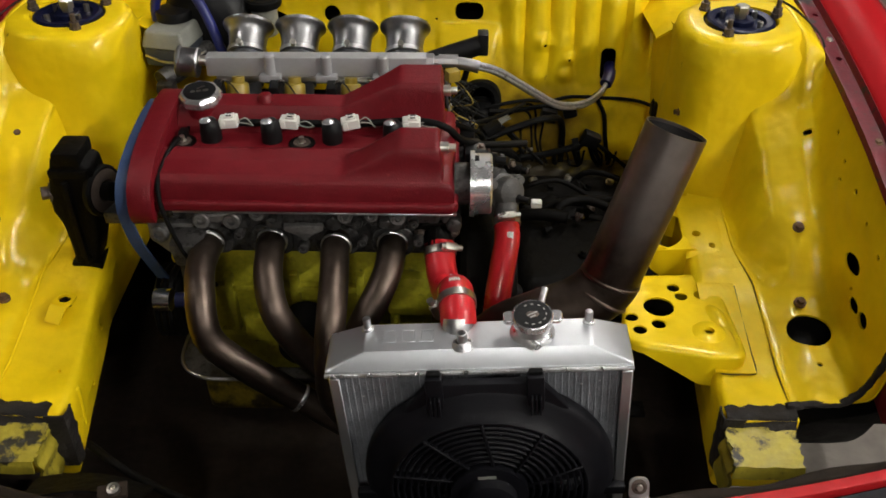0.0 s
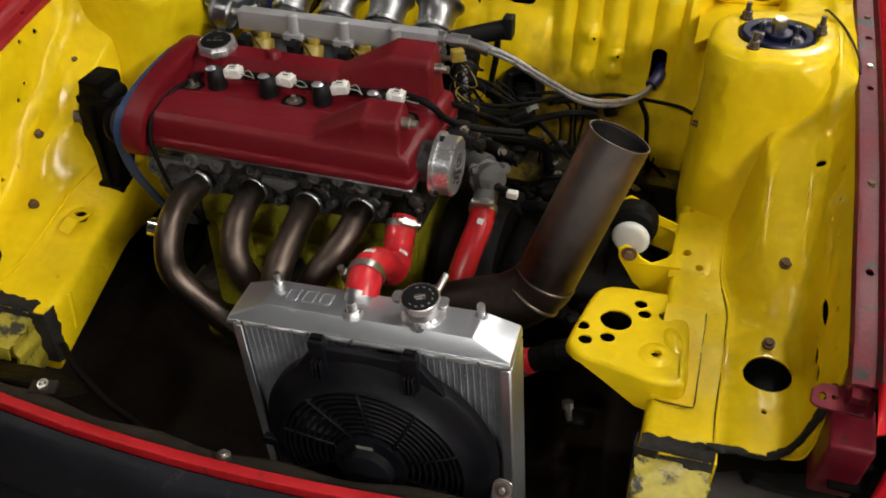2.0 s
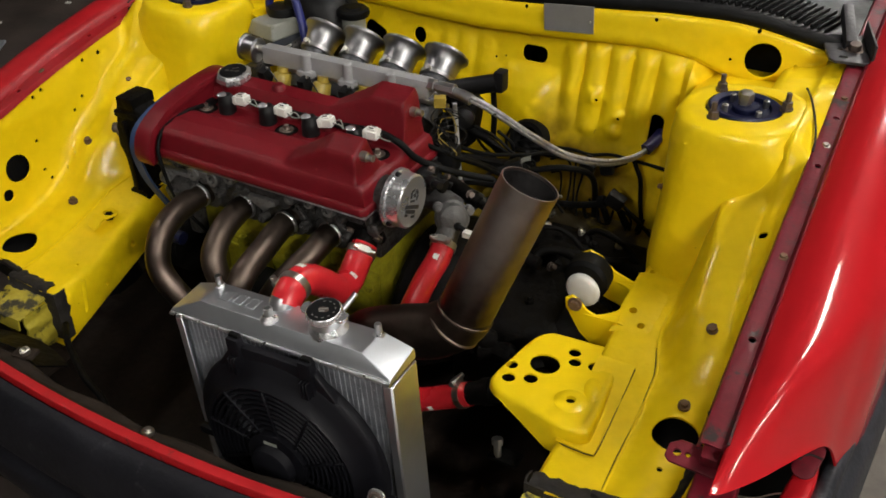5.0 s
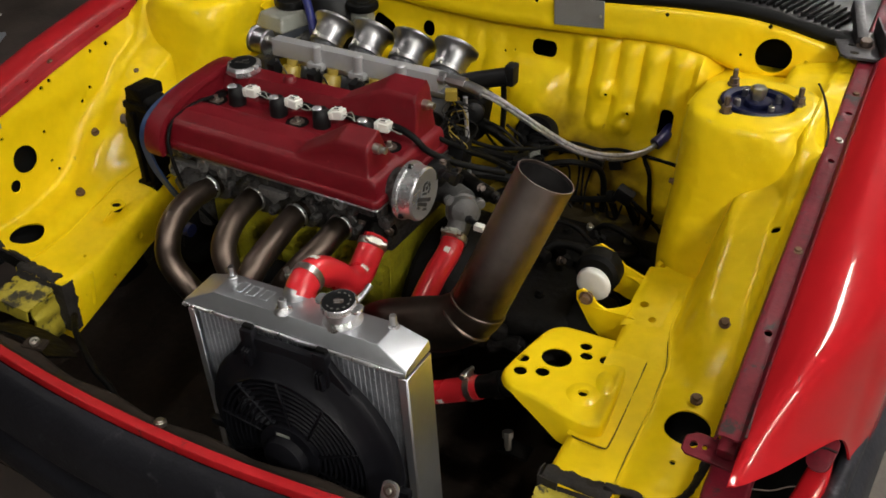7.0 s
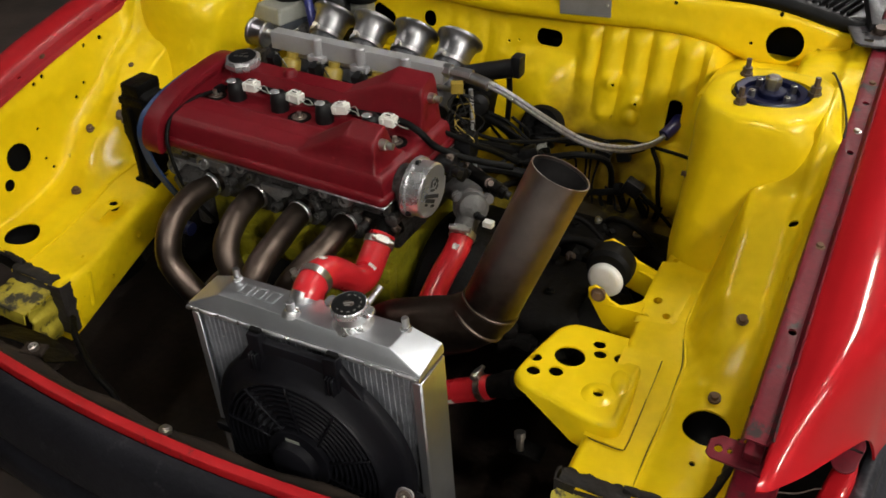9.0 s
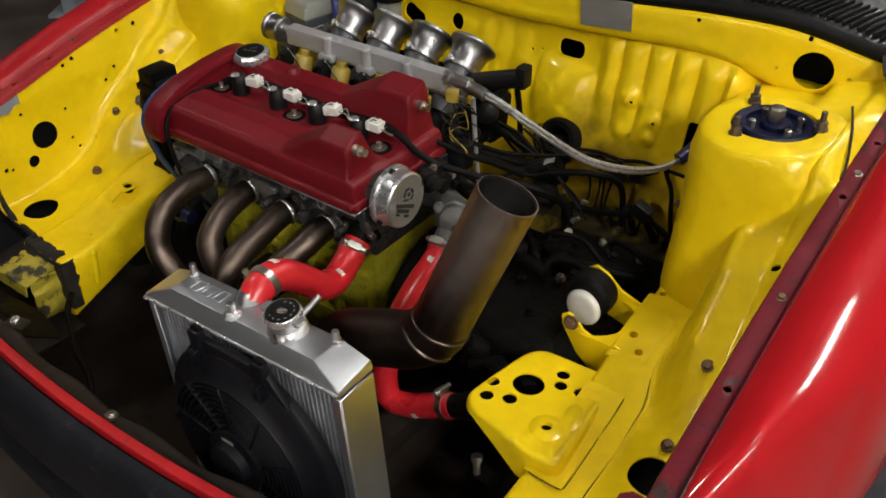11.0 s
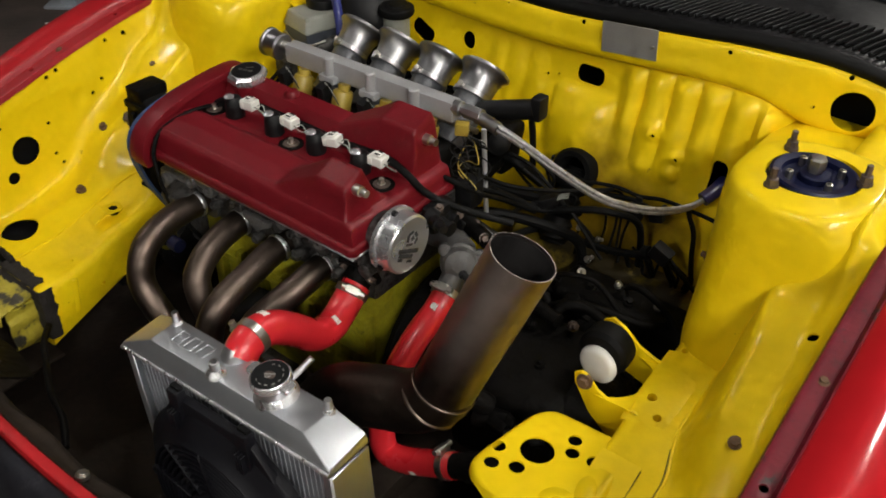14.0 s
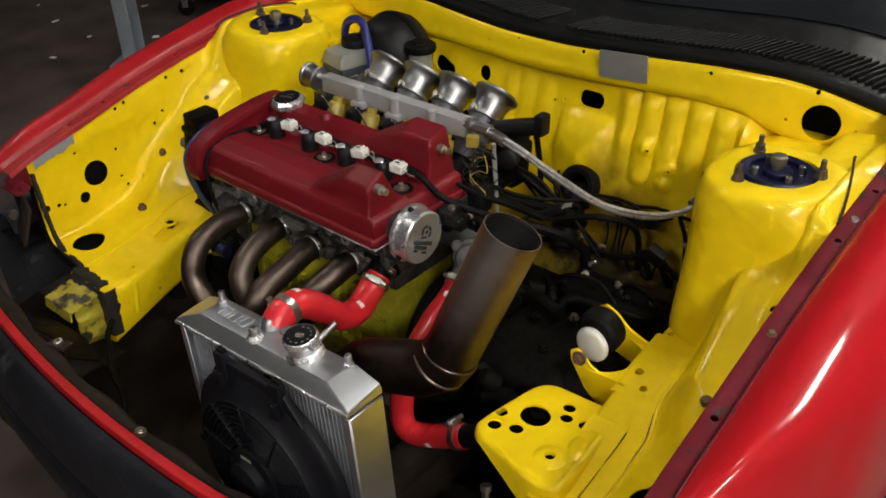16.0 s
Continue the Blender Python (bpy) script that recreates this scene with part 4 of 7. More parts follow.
# oil filler cap: a faceted polished cap with a dark badge
capm = at(-0.284, 1.174, 0.781) @ Matrix.Rotation(radians(7), 4, "X") @ Matrix.Rotation(radians(14), 4, "Z") @ Matrix.Diagonal((0.97, 0.97, 0.74, 1.0))
part("filler_neck", lathe([(0.026, -0.02), (0.026, 0.006), (0.02, 0.006)], capm, 24), COVER_RED, cover)
oil_cap = part("oil_filler_cap", lathe([(0.0295, 0.002), (0.0305, 0.005), (0.0330, 0.008), (0.0325, 0.018), (0.0290, 0.0240), (0.0262, 0.0252), (0.0250, 0.0240), (0, 0.0240)], capm, 8), CAP_STEEL, engine, "polished faceted oil filler cap", angle=20)
part("badge", lathe([(0.0245, 0.0250), (0.0240, 0.0262), (0, 0.0264)], capm, 28), BLACK, oil_cap, "dark round badge with worn silver marks")
for bx, w in ((-0.010, 0.007), (-0.001, 0.007), (0.0085, 0.008)):
    part("badge_mark", block((w, 0.005, 0.0006), capm @ at(bx, -0.002, 0.0267), 0), STEEL, oil_cap)
part("badge_mark", block((0.012, 0.002, 0.0006), capm @ at(0.002, 0.007, 0.0267) @ Matrix.Rotation(0.4, 4, "Z"), 0), STEEL, oil_cap)

# coils in the valley, each with a white plug
for k in range(4):
    x = -0.262 + 0.0877 * k
    bm = lathe([(0.0150, 0.742), (0.0150, 0.768), (0.0138, 0.780), (0.009, 0.786), (0, 0.788)], at(x, 1.122, -0.006), 16)
    coil = part("ignition_coil", bm, BLACK, engine, "black pencil ignition coil")
    # Small bright disc set off-centre to draw the white reflection on the coil.
    part("coil_cap", lathe([(0.0092, 0.7865), (0.006, 0.7892), (0, 0.7898)], at(x - 0.004, 1.117, -0.006), 14), CAP_STEEL, coil)
    pm = at(x + 0.026, 1.131, 0.772) @ Matrix.Rotation(radians((3, -4, 10, 2)[k]), 4, "Z") @ Matrix.Rotation(radians((-4, 2, -8, 0)[k]), 4, "Y")
    plug = block((0.026, 0.019, 0.015), pm, 0.0015, 1)
    block((0.014, 0.013, 0.004), pm @ at(0.002, 0, 0.009), 0.001, 1, plug)
    block((0.008, 0.021, 0.011), pm @ at(-0.008, 0, 0), 0.001, 1, plug)
    part("plug", plug, WHITE, coil, "white plastic connector")
    part("wire", hose([pm @ Vector((0.012, -0.003, -0.001)), pm @ Vector((0.026, -0.004, -0.004)), (x + 0.062, 1.127, 0.768)], 0.0009, 6, 5), CREAM, coil)
    part("wire", hose([pm @ Vector((0.012, 0.003, -0.002)), pm @ Vector((0.024, 0.004, 0.001)), (x + 0.060, 1.131, 0.766)], 0.0009, 6, 5), CREAM, coil)
    for slit in (-0.004, 0.004):
        part("plug_slot", block((0.008, 0.0030, 0.0010), pm @ at(0.002, slit, 0.0112), 0), BLACK, coil)
for x in (-0.302, -0.130, 0.048):
    well = lathe([(0.0195, 0.0), (0.0190, 0.0016), (0.0150, 0.0018), (0.0140, 0.0012), (0, 0.0012)], at(x, 1.113, 0.7475), 18)
    nut = part("cover_nut", well, GREASE, cover)
    part("stud_nut", lathe([(0.0085, -0.002), (0.0085, 0.006), (0.004, 0.006), (0.004, 0.014), (0, 0.014)], at(x, 1.113, 0.7440), 6), STEEL, cover)
    part("washer", lathe([(0.0125, 0.0), (0.0120, 0.0014), (0.006, 0.0014)], at(x, 1.113, 0.7488), 18), STUD, cover)
part("cover_boss", lathe([(0.012, 0.76), (0.012, 0.787), (0.008, 0.792), (0, 0.793)], at(-0.19, 1.178, 0), 14), COVER_RED, cover)
for y, z in ((1.036, 0.789), (1.18, 0.80)):
    part("breather_stub", lathe([(0.008, 0.0), (0.008, 0.012), (0.0055, 0.013), (0.0055, 0.022), (0, 0.022)], aim((0.070, y, z), (1, 0, 0)), 12), STEEL, cover)
loom = hose([(-0.235, 1.150, 0.760), (-0.15, 1.150, 0.760), (-0.06, 1.148, 0.761), (0.03, 1.142, 0.770), (0.075, 1.135, 0.765), (0.10, 1.15, 0.735), (0.14, 1.18, 0.71), (0.20, 1.22, 0.69)], 0.0055, 10)
part("coil_loom", loom, RUBBER, engine, "black taped coil wiring")
part("breather_hose", hose([(-0.300, 1.165, 0.748), (-0.304, 1.13, 0.752), (-0.308, 1.07, 0.759), (-0.310, 1.02, 0.751), (-0.309, 0.999, 0.732), (-0.303, 0.990, 0.70), (-0.287, 0.995, 0.63), (-0.265, 1.03, 0.55)], 0.0034, 10), RUBBER, engine)
part("hose_joint", block((0.012, 0.018, 0.012), at(-0.304, 1.128, 0.753), 0.003), BLACK, engine)

# head and block
head = bmesh.new()
block((0.385, 0.20, 0.10), at(-0.102, 1.145, 0.652), 0.006, 2, head)
block((0.36, 0.024, 0.03), at(-0.11, 1.040, 0.684), 0.005, 2, head)
rnd = random.Random(4)
for k in range(22):
    x = -0.28 + 0.36 * k / 21
    block((rnd.uniform(0.008, 0.022), 0.018, rnd.uniform(0.012, 0.03)), at(x, 1.034 + rnd.uniform(-0.003, 0.006), 0.676 + rnd.uniform(-0.012, 0.012)), 0.003, 1, head)
for k in range(5):
    lathe([(0, 0), (0.011, 0), (0.011, 0.02), (0.008, 0.022), (0, 0.022)], aim((-0.25 + 0.085 * k, 1.045, 0.668), (0, -1, 0)), 12, head)
part("cylinder_head", head, CAST, engine, "grey cast cylinder head with grime in its ribs")
m_y = Matrix(((1, 0, 0, 0), (0, 0, -1, 0), (0, 1, 0, 0), (0, 0, 0, 1)))
part("stay_plate", prism([(-0.150, 0.668), (-0.094, 0.668), (-0.094, 0.660), (-0.112, 0.650), (-0.120, 0.641), (-0.130, 0.649), (-0.150, 0.659)], 0.010, at(0, 1.030, 0) @ m_y, 0.002, 2), CAST_CLEAN, engine, "pointed bright cast stay on the head")
boss_bar = part("boss_bar", block((0.046, 0.016, 0.016), at(-0.243, 1.028, 0.678), 0.005, 3), CAST_CLEAN, engine, "cast double boss on the head")
for bx in (-0.265, -0.222):
    part("boss", lathe([(0.0125, 0), (0.0125, 0.016), (0.0105, 0.018), (0.006, 0.018), (0.005, 0.013), (0, 0.013)], aim((bx, 1.034, 0.674), (0, -1, 0.1)), 20), CAST_CLEAN, boss_bar)
side_plate = part("side_bracket", prism([(-0.345, 0.668), (-0.280, 0.668), (-0.276, 0.650), (-0.300, 0.618), (-0.318, 0.612), (-0.345, 0.640)], 0.014, at(0, 1.036, 0) @ m_y, 0.004, 2), CAST_CLEAN, engine, "grey cast side bracket with a bolt boss")
part("bracket_boss", lathe([(0.013, 0), (0.013, 0.010), (0.010, 0.012), (0.006, 0.012), (0.006, 0.004), (0, 0.004)], aim((-0.328, 1.024, 0.652), (0, -1, 0.1)), 18), CAST_CLEAN, side_plate)
for bx, bz, r in ((-0.300, 0.686, 0.007), (-0.185, 0.688, 0.010), (-0.165, 0.676, 0.006), (-0.062, 0.684, 0.009), (-0.045, 0.672, 0.006), (-0.025, 0.686, 0.008), (0.012, 0.684, 0.010), (0.034, 0.674, 0.006), (-0.215, 0.650, 0.006), (-0.125, 0.628, 0.007), (-0.040, 0.640, 0.006), (0.040, 0.642, 0.006)):
    part("head_boss", lathe([(r * 1.25, -0.006), (r * 1.2, 0.006), (r, 0.010), (r * 0.55, 0.010), (r * 0.5, 0.006), (0, 0.006)], aim((bx, 1.026, bz), (0, -1, 0.15)), 16), CAST_CLEAN if r > 0.0075 else CAST, engine)
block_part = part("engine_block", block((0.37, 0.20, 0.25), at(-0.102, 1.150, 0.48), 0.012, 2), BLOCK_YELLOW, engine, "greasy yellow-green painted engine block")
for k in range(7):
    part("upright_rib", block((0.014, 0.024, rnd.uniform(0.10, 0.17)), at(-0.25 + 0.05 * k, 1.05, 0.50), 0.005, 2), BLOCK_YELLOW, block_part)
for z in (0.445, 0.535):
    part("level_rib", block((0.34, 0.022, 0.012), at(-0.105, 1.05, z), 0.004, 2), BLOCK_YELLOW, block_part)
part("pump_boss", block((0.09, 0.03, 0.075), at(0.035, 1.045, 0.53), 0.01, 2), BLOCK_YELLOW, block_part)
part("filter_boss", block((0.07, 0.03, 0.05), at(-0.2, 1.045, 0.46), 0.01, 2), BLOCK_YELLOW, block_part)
part("oil_filter", lathe([(0.0, 0.0), (0.034, 0.002), (0.037, 0.01), (0.037, 0.07), (0.03, 0.075)], aim((-0.135, 0.965, 0.475), (0.1, 1, 0.15)), 24), RUBBER, engine, "black oil filter")
part("sump_rail", prism([(-0.362, 1.12), (-0.361, 1.085), (-0.355, 1.06), (-0.340, 1.040), (-0.320, 1.028), (-0.295, 1.023), (-0.15, 1.028), (0.09, 1.028), (0.09, 1.26), (-0.362, 1.26)], 0.006, at(0, 0, 0.352), 0.002, 2), CAST, engine)
part("sump_rim", hose([(-0.363, 1.13, 0.360), (-0.362, 1.085, 0.360), (-0.356, 1.058, 0.360), (-0.341, 1.038, 0.360), (-0.320, 1.026, 0.360), (-0.295, 1.021, 0.360), (-0.22, 1.023, 0.360)], 0.0028, 8, 6), ALU, engine, "bright bare rim of the sump")
part("sump", block((0.30, 0.20, 0.085), at(-0.17, 1.135, 0.310), 0.02, 3), GRIMY_YELLOW_SHADED, engine, "yellow painted oil sump")
part("crank_pulley", lathe([(0, -0.02), (0.05, -0.02), (0.058, -0.017), (0.054, -0.012), (0.058, -0.007), (0.054, -0.002), (0.058, 0.003), (0.054, 0.008), (0.058, 0.013), (0.05, 0.018), (0.02, 0.018), (0.02, 0.03), (0, 0.03)], aim((-0.345, 1.06, 0.495), (-1, 0, 0)), 32), GREASE, engine, "grooved dark crank pulley")
part("tensioner_pulley", lathe([(0, 0), (0.017, 0), (0.017, 0.024), (0.013, 0.026), (0, 0.026)], aim((-0.325, 1.0, 0.545), (-1, 0, 0)), 20), CHROME, engine, "bright steel tensioner pulley")
part("tensioner_hub", lathe([(0, 0), (0.012, 0), (0.012, 0.02), (0, 0.02)], aim((-0.298, 1.0, 0.545), (-1, 0, 0)), 16), BLUE_ANO, engine)
part("timing_case", block((0.03, 0.18, 0.16), at(-0.305, 1.13, 0.61), 0.008), CAST, engine)
part("alternator_bracket", block((0.05, 0.05, 0.05), at(-0.285, 1.02, 0.635) @ Matrix.Rotation(0.3, 4, "X"), 0.008), CAST, engine)

# bright cap on the cam's end
capm = aim((0.102, 1.060, 0.717), (1, 0, 0))
part("cam_end_neck", lathe([(0.030, -0.012), (0.030, 0.016), (0.02, 0.016)], capm, 28), CAST, engine)
end_cap = part("cam_end_cap", lathe([(0.038, 0.010), (0.0465, 0.010), (0.0465, 0.016), (0.0425, 0.0165), (0.0425, 0.038), (0.0400, 0.0405), (0, 0.0405)], capm, 40), END_CAP, engine, "turned aluminium cam end cap")
for a in (95, 215, 330):
    part("cap_screw", lathe([(0, 0.021), (0.0045, 0.021), (0.0045, 0.027), (0.0025, 0.027), (0, 0.025)], capm @ Matrix.Rotation(radians(a), 4, "Z") @ at(0.0435, 0, -0.005), 8), BLACK, end_cap)
em = at(0.102, 1.060, 0.717) @ m_x @ Matrix.Rotation(-0.52, 4, "Z")
for bx, by, w, h, turn in ((-0.006, 0.017, 0.010, 0.004, 0.5), (0.006, 0.016, 0.009, 0.005, -0.6), (-0.009, 0.009, 0.005, 0.010, 0.2), (0.001, 0.010, 0.006, 0.006, 0.8), (0.010, 0.007, 0.004, 0.009, -0.3), (-0.002, 0.001, 0.013, 0.0035, 0.15), (0, -0.008, 0.044, 0.006, 0.06), (-0.002, -0.0155, 0.031, 0.006, 0.0), (-0.012, -0.0215, 0.009, 0.004, 0.0), (0.010, -0.0225, 0.011, 0.004, 0.1)):
    part("printed_mark", block((w, h, 0.0008), em @ at(bx, by, 0.0408) @ Matrix.Rotation(turn, 4, "Z"), 0), PRINT, end_cap, "dark printed bars")

# water outlet and thermostat housing
part("water_outlet", block((0.05, 0.02, 0.04), at(0.07, 1.045, 0.655), 0.008), CAST, engine)
part("outlet_spout", hose([(0.064, 1.06, 0.664), (0.067, 1.045, 0.648), (0.070, 1.015, 0.626)], 0.0205, 16), GREASE, engine)
part("outlet_flange", prism(rounded(0.066, 0.046, 0.016), 0.009, aim((0.066, 1.046, 0.652), (0.05, -0.9, -0.45)), 0.002, 1), GREASE, engine)
for dx in (-0.024, 0.024):
    part("outlet_bolt", hex_bolt((0.066 + dx, 1.037, 0.649), (0.05, -0.9, -0.45), 0.006, 0.006), STUD, engine)
th = bmesh.new()
lathe([(0, -0.03), (0.028, -0.03), (0.030, -0.012), (0.036, -0.010), (0.036, -0.002), (0.031, 0.002), (0.031, 0.010), (0.027, 0.022), (0.016, 0.029), (0, 0.031)], aim((0.167, 1.140, 0.651), (0.55, -0.72, 0.42)) @ Matrix.Diagonal((0.8, 0.8, 0.85, 1.0)), 22, th)
tube(th, smooth_path([(0.168, 1.145, 0.652), (0.169, 1.128, 0.640), (0.168, 1.105, 0.615)], 5), 0.0185, 16)
tube(th, smooth_path([(0.09, 1.18, 0.65), (0.12, 1.175, 0.655), (0.16, 1.155, 0.658)], 5), 0.022, 14)
for a in (20, 140, 260):
    lathe([(0, -0.012), (0.009, -0.012), (0.009, 0.004), (0.006, 0.005), (0.006, 0.010), (0, 0.010)], aim((0.167, 1.140, 0.651), (0.55, -0.72, 0.42), a) @ at(0.029, 0, 0), 10, th)
for p, ax, r in (((0.128, 1.142, 0.728), (0.3, -0.4, 1), 0.005), ((0.150, 1.200, 0.678), (0.7, -0.4, 0.4), 0.0055), ((0.137, 1.178, 0.700), (0.8, -0.4, 0.5), 0.0045), ((0.176, 1.186, 0.672), (0.6, -0.6, 0.5), 0.0065)):
    part("fitting_nut", hex_bolt(p, ax, r * 0.85, 0.006), STUD, engine)
part("thermostat_housing", th, THERMO, engine, "grey cast thermostat housing")
sensor = thing("coolant_sensor", (0.21, 1.10, 0.645), "small sensor with a white plug by the thermostat", "sensor")
part("body", lathe([(0, 0), (0.007, 0), (0.007, 0.02), (0.005, 0.021), (0.005, 0.035), (0, 0.035)], aim((0.17, 1.13, 0.65), (0.85, -0.4, 0.05)), 12), BLACK, sensor)
part("plug", block((0.016, 0.012, 0.010), at(0.212, 1.108, 0.652), 0.001, 1), WHITE, sensor)
dist = bmesh.new()
block((0.026, 0.05, 0.040), at(0.116, 1.155, 0.704), 0.008, 2, dist)
lathe([(0, 0), (0.013, 0), (0.013, 0.018), (0.009, 0.020), (0.009, 0.034), (0.011, 0.035), (0.011, 0.042), (0, 0.043)], aim((0.120, 1.13, 0.718), (1, -0.1, -0.1)), 16, dist)
lathe([(0, 0), (0.009, 0), (0.009, 0.016), (0.006, 0.016), (0.006, 0.034), (0, 0.034)], aim((0.138, 1.12, 0.722), (0.8, -0.5, 0.2)), 14, dist)
for k in range(4):
    block((0.012, 0.006, 0.020), at(0.132 + 0.006 * k, 1.165 + 0.014 * k, 0.690 - 0.008 * k) @ Matrix.Rotation(0.4 * k, 4, "Y"), 0.002, 1, dist)
part("cam_sensor", dist, BLACK, engine, "black cam sensor body")

# ---- exhaust header ----
header = thing("exhaust_header", (-0.1, 0.95, 0.4), "heat-browned four branch stainless exhaust header", "exhaust header")
RUNS = (((-0.261, 1.058, 0.628), (-0.261, 1.01, 0.634), (-0.260, 0.965, 0.632), (-0.251, 0.920, 0.624), (-0.246, 0.897, 0.600), (-0.237, 0.886, 0.570), (-0.210, 0.884, 0.538), (-0.148, 0.885, 0.482), (-0.103, 0.885, 0.446), (-0.049, 0.885, 0.40), (0.0, 0.88, 0.355)),
        ((-0.173, 1.058, 0.630), (-0.172, 1.02, 0.632), (-0.168, 0.971, 0.622), (-0.158, 0.932, 0.602), (-0.146, 0.920, 0.575), (-0.120, 0.920, 0.525), (-0.085, 0.915, 0.48), (-0.03, 0.90, 0.40)),
        ((-0.079, 1.058, 0.632), (-0.078, 1.01, 0.632), (-0.074, 0.957, 0.622), (-0.072, 0.905, 0.608), (-0.074, 0.880, 0.578), (-0.076, 0.872, 0.535), (-0.072, 0.872, 0.47), (-0.02, 0.88, 0.37)),
        ((0.003, 1.058, 0.63), (0.002, 1.02, 0.630), (-0.001, 0.984, 0.620), (-0.014, 0.950, 0.602), (-0.032, 0.925, 0.575), (-0.050, 0.912, 0.535), (-0.067, 0.908, 0.47), (-0.03, 0.90, 0.38)))
for k, run in enumerate(RUNS):
    runner = part("runner", hose(run, 0.0205, 20, 8), EXHAUST, header)
    part("weld_ring", lathe([(0.0205, -0.004), (0.0225, -0.002), (0.0225, 0.002), (0.0205, 0.004)], aim(Vector(run[1]) + Vector((0, 0.012, 0)), (0, 1, 0)), 24), ALU_WELD, runner)
    part("port_flange", prism(rounded(0.062, 0.05, 0.018), 0.008, aim((run[0][0], 1.044, 0.63), (0, -1, 0)), 0.0015, 1), CAST, header)
part("runner_weld", lathe([(0.0205, -0.003), (0.022, -0.001), (0.022, 0.001), (0.0205, 0.003)], aim((-0.125, 0.885, 0.464), (0.78, 0.0, -0.62)), 24), ALU_WELD, header)

# ---- big side exhaust pipe ----
pipe = thing("exhaust_pipe", (0.22, 0.90, 0.45), "wide upturned stainless exhaust pipe, brown with heat", "exhaust pipe")
base_v, top_v = Vector((0.300, 0.932, 0.655)), Vector((0.3655, 0.98, 0.852))
axis_v = (top_v - base_v).normalized()
R_PIPE = 0.0395
length = (top_v - base_v).length
part("outlet_tube", lathe([(R_PIPE, 0), (R_PIPE, length), (R_PIPE - 0.0018, length), (R_PIPE - 0.002, 0)], aim(base_v, axis_v), 48), PIPE_OUT, pipe, "straight pipe with a cut open end")
part("inner_wall", lathe([(R_PIPE - 0.0024, 0.0), (R_PIPE - 0.0024, length - 0.004), (R_PIPE - 0.0021, length - 0.004)], aim(base_v, axis_v), 48), PIPE_IN, pipe)
bend = [base_v + axis_v * 0.004, base_v - axis_v * 0.008, Vector((0.284, 0.926, 0.632)), Vector((0.256, 0.918, 0.614)), Vector((0.21, 0.908, 0.601)), Vector((0.15, 0.897, 0.572)), Vector((0.09, 0.885, 0.48)), Vector((0.04, 0.88, 0.38))]
part("elbow", hose(bend, lambda f: R_PIPE + 0.0006, 40, 7), ELBOW_DARK, pipe)
for f in (0.0, -0.026):
    part("weld_ring", lathe([(R_PIPE, -0.003), (R_PIPE + 0.002, -0.001), (R_PIPE + 0.002, 0.001), (R_PIPE, 0.003)], aim(base_v + axis_v * f + Vector((-0.006, -0.002, 0)) * (f < 0), axis_v + Vector((0.25, 0.1, 0)) * (f < 0)), 40), EXHAUST, pipe)

# ---- radiator ----
LEAN_R = Matrix.Rotation(radians(-3.7), 4, "Y")
RM = at(0.122, 0.770, 0.692) @ LEAN_R
radiator = thing("radiator", RM @ Vector((0, 0, -0.35)), "small welded aluminium radiator leaning slightly to one side", "radiator")
bm = bmesh.new()
lowp = [(-0.180, -0.031), (0.177, -0.031), (0.177, 0.029), (-0.180, 0.029)]
topp = [(-0.132, -0.019), (0.130, -0.019), (0.132, 0.028), (-0.134, 0.028)]
v0 = [bm.verts.new((x, y, -0.028)) for x, y in lowp]
v1 = [bm.verts.new((x, y, -0.0205)) for x, y in lowp]
v2 = [bm.verts.new((x, y, 0.0)) for x, y in topp]
ends = {-1: [bm.verts.new((-0.178, -0.029, -0.0185)), bm.verts.new((-0.176, 0.028, -0.012))], 1: [bm.verts.new((0.176, -0.029, -0.0185)), bm.verts.new((0.176, 0.028, -0.012))]}
bm.faces.new(v0[::-1])
for k in range(4):
    bm.faces.new((v0[k], v0[(k + 1) % 4], v1[(k + 1) % 4], v1[k]))
bm.faces.new(v2)
bm.faces.new((v1[0], v1[1], ends[1][0], v2[1], v2[0], ends[-1][0]))
bm.faces.new((v1[2], v1[3], ends[-1][1], v2[3], v2[2], ends[1][1]))
bm.faces.new((v2[0], v2[3], ends[-1][1], ends[-1][0]))
bm.faces.new((v2[2], v2[1], ends[1][0], ends[1][1]))
bm.faces.new((v1[1], v1[2], ends[1][1], ends[1][0]))
bm.faces.new((v1[3], v1[0], ends[-1][0], ends[-1][1]))
bmesh.ops.bevel(bm, geom=bm.edges[:], offset=0.002, segments=2, profile=0.6, affect="EDGES")
bm.transform(RM)
tank = part("top_tank", bm, ALU_TANK, radiator, "folded aluminium top tank", angle=20)
for sx in (-0.131, 0.130):
    part("mount_pin", lathe([(0, -0.004), (0.0048, -0.004), (0.0048, 0.015), (0.0040, 0.0165), (0, 0.0165)], RM @ at(sx, 0.021, 0.0), 14), ALU, tank)
    part("pin_weld", lathe([(0.008, -0.002), (0.007, 0.002), (0.0048, 0.0035)], RM @ at(sx, 0.021, 0.0), 12), ALU_WELD, tank)
neckm = RM @ at(-0.018, -0.012, 0.0)
part("small_neck", lathe([(0, -0.004), (0.0062, -0.004), (0.0062, 0.018), (0.0045, 0.0185), (0.0045, 0.01), (0, 0.01)], neckm, 14), ALU, tank)
part("neck_weld", lathe([(0.013, -0.001), (0.011, 0.004), (0.0065, 0.007)], neckm, 14), ALU_WELD, tank)
fm = RM @ at(0.0635, 0.005, 0.0) @ Matrix.Rotation(radians(6), 4, "X") @ Matrix.Diagonal((0.79, 0.79, 0.84, 1.0))
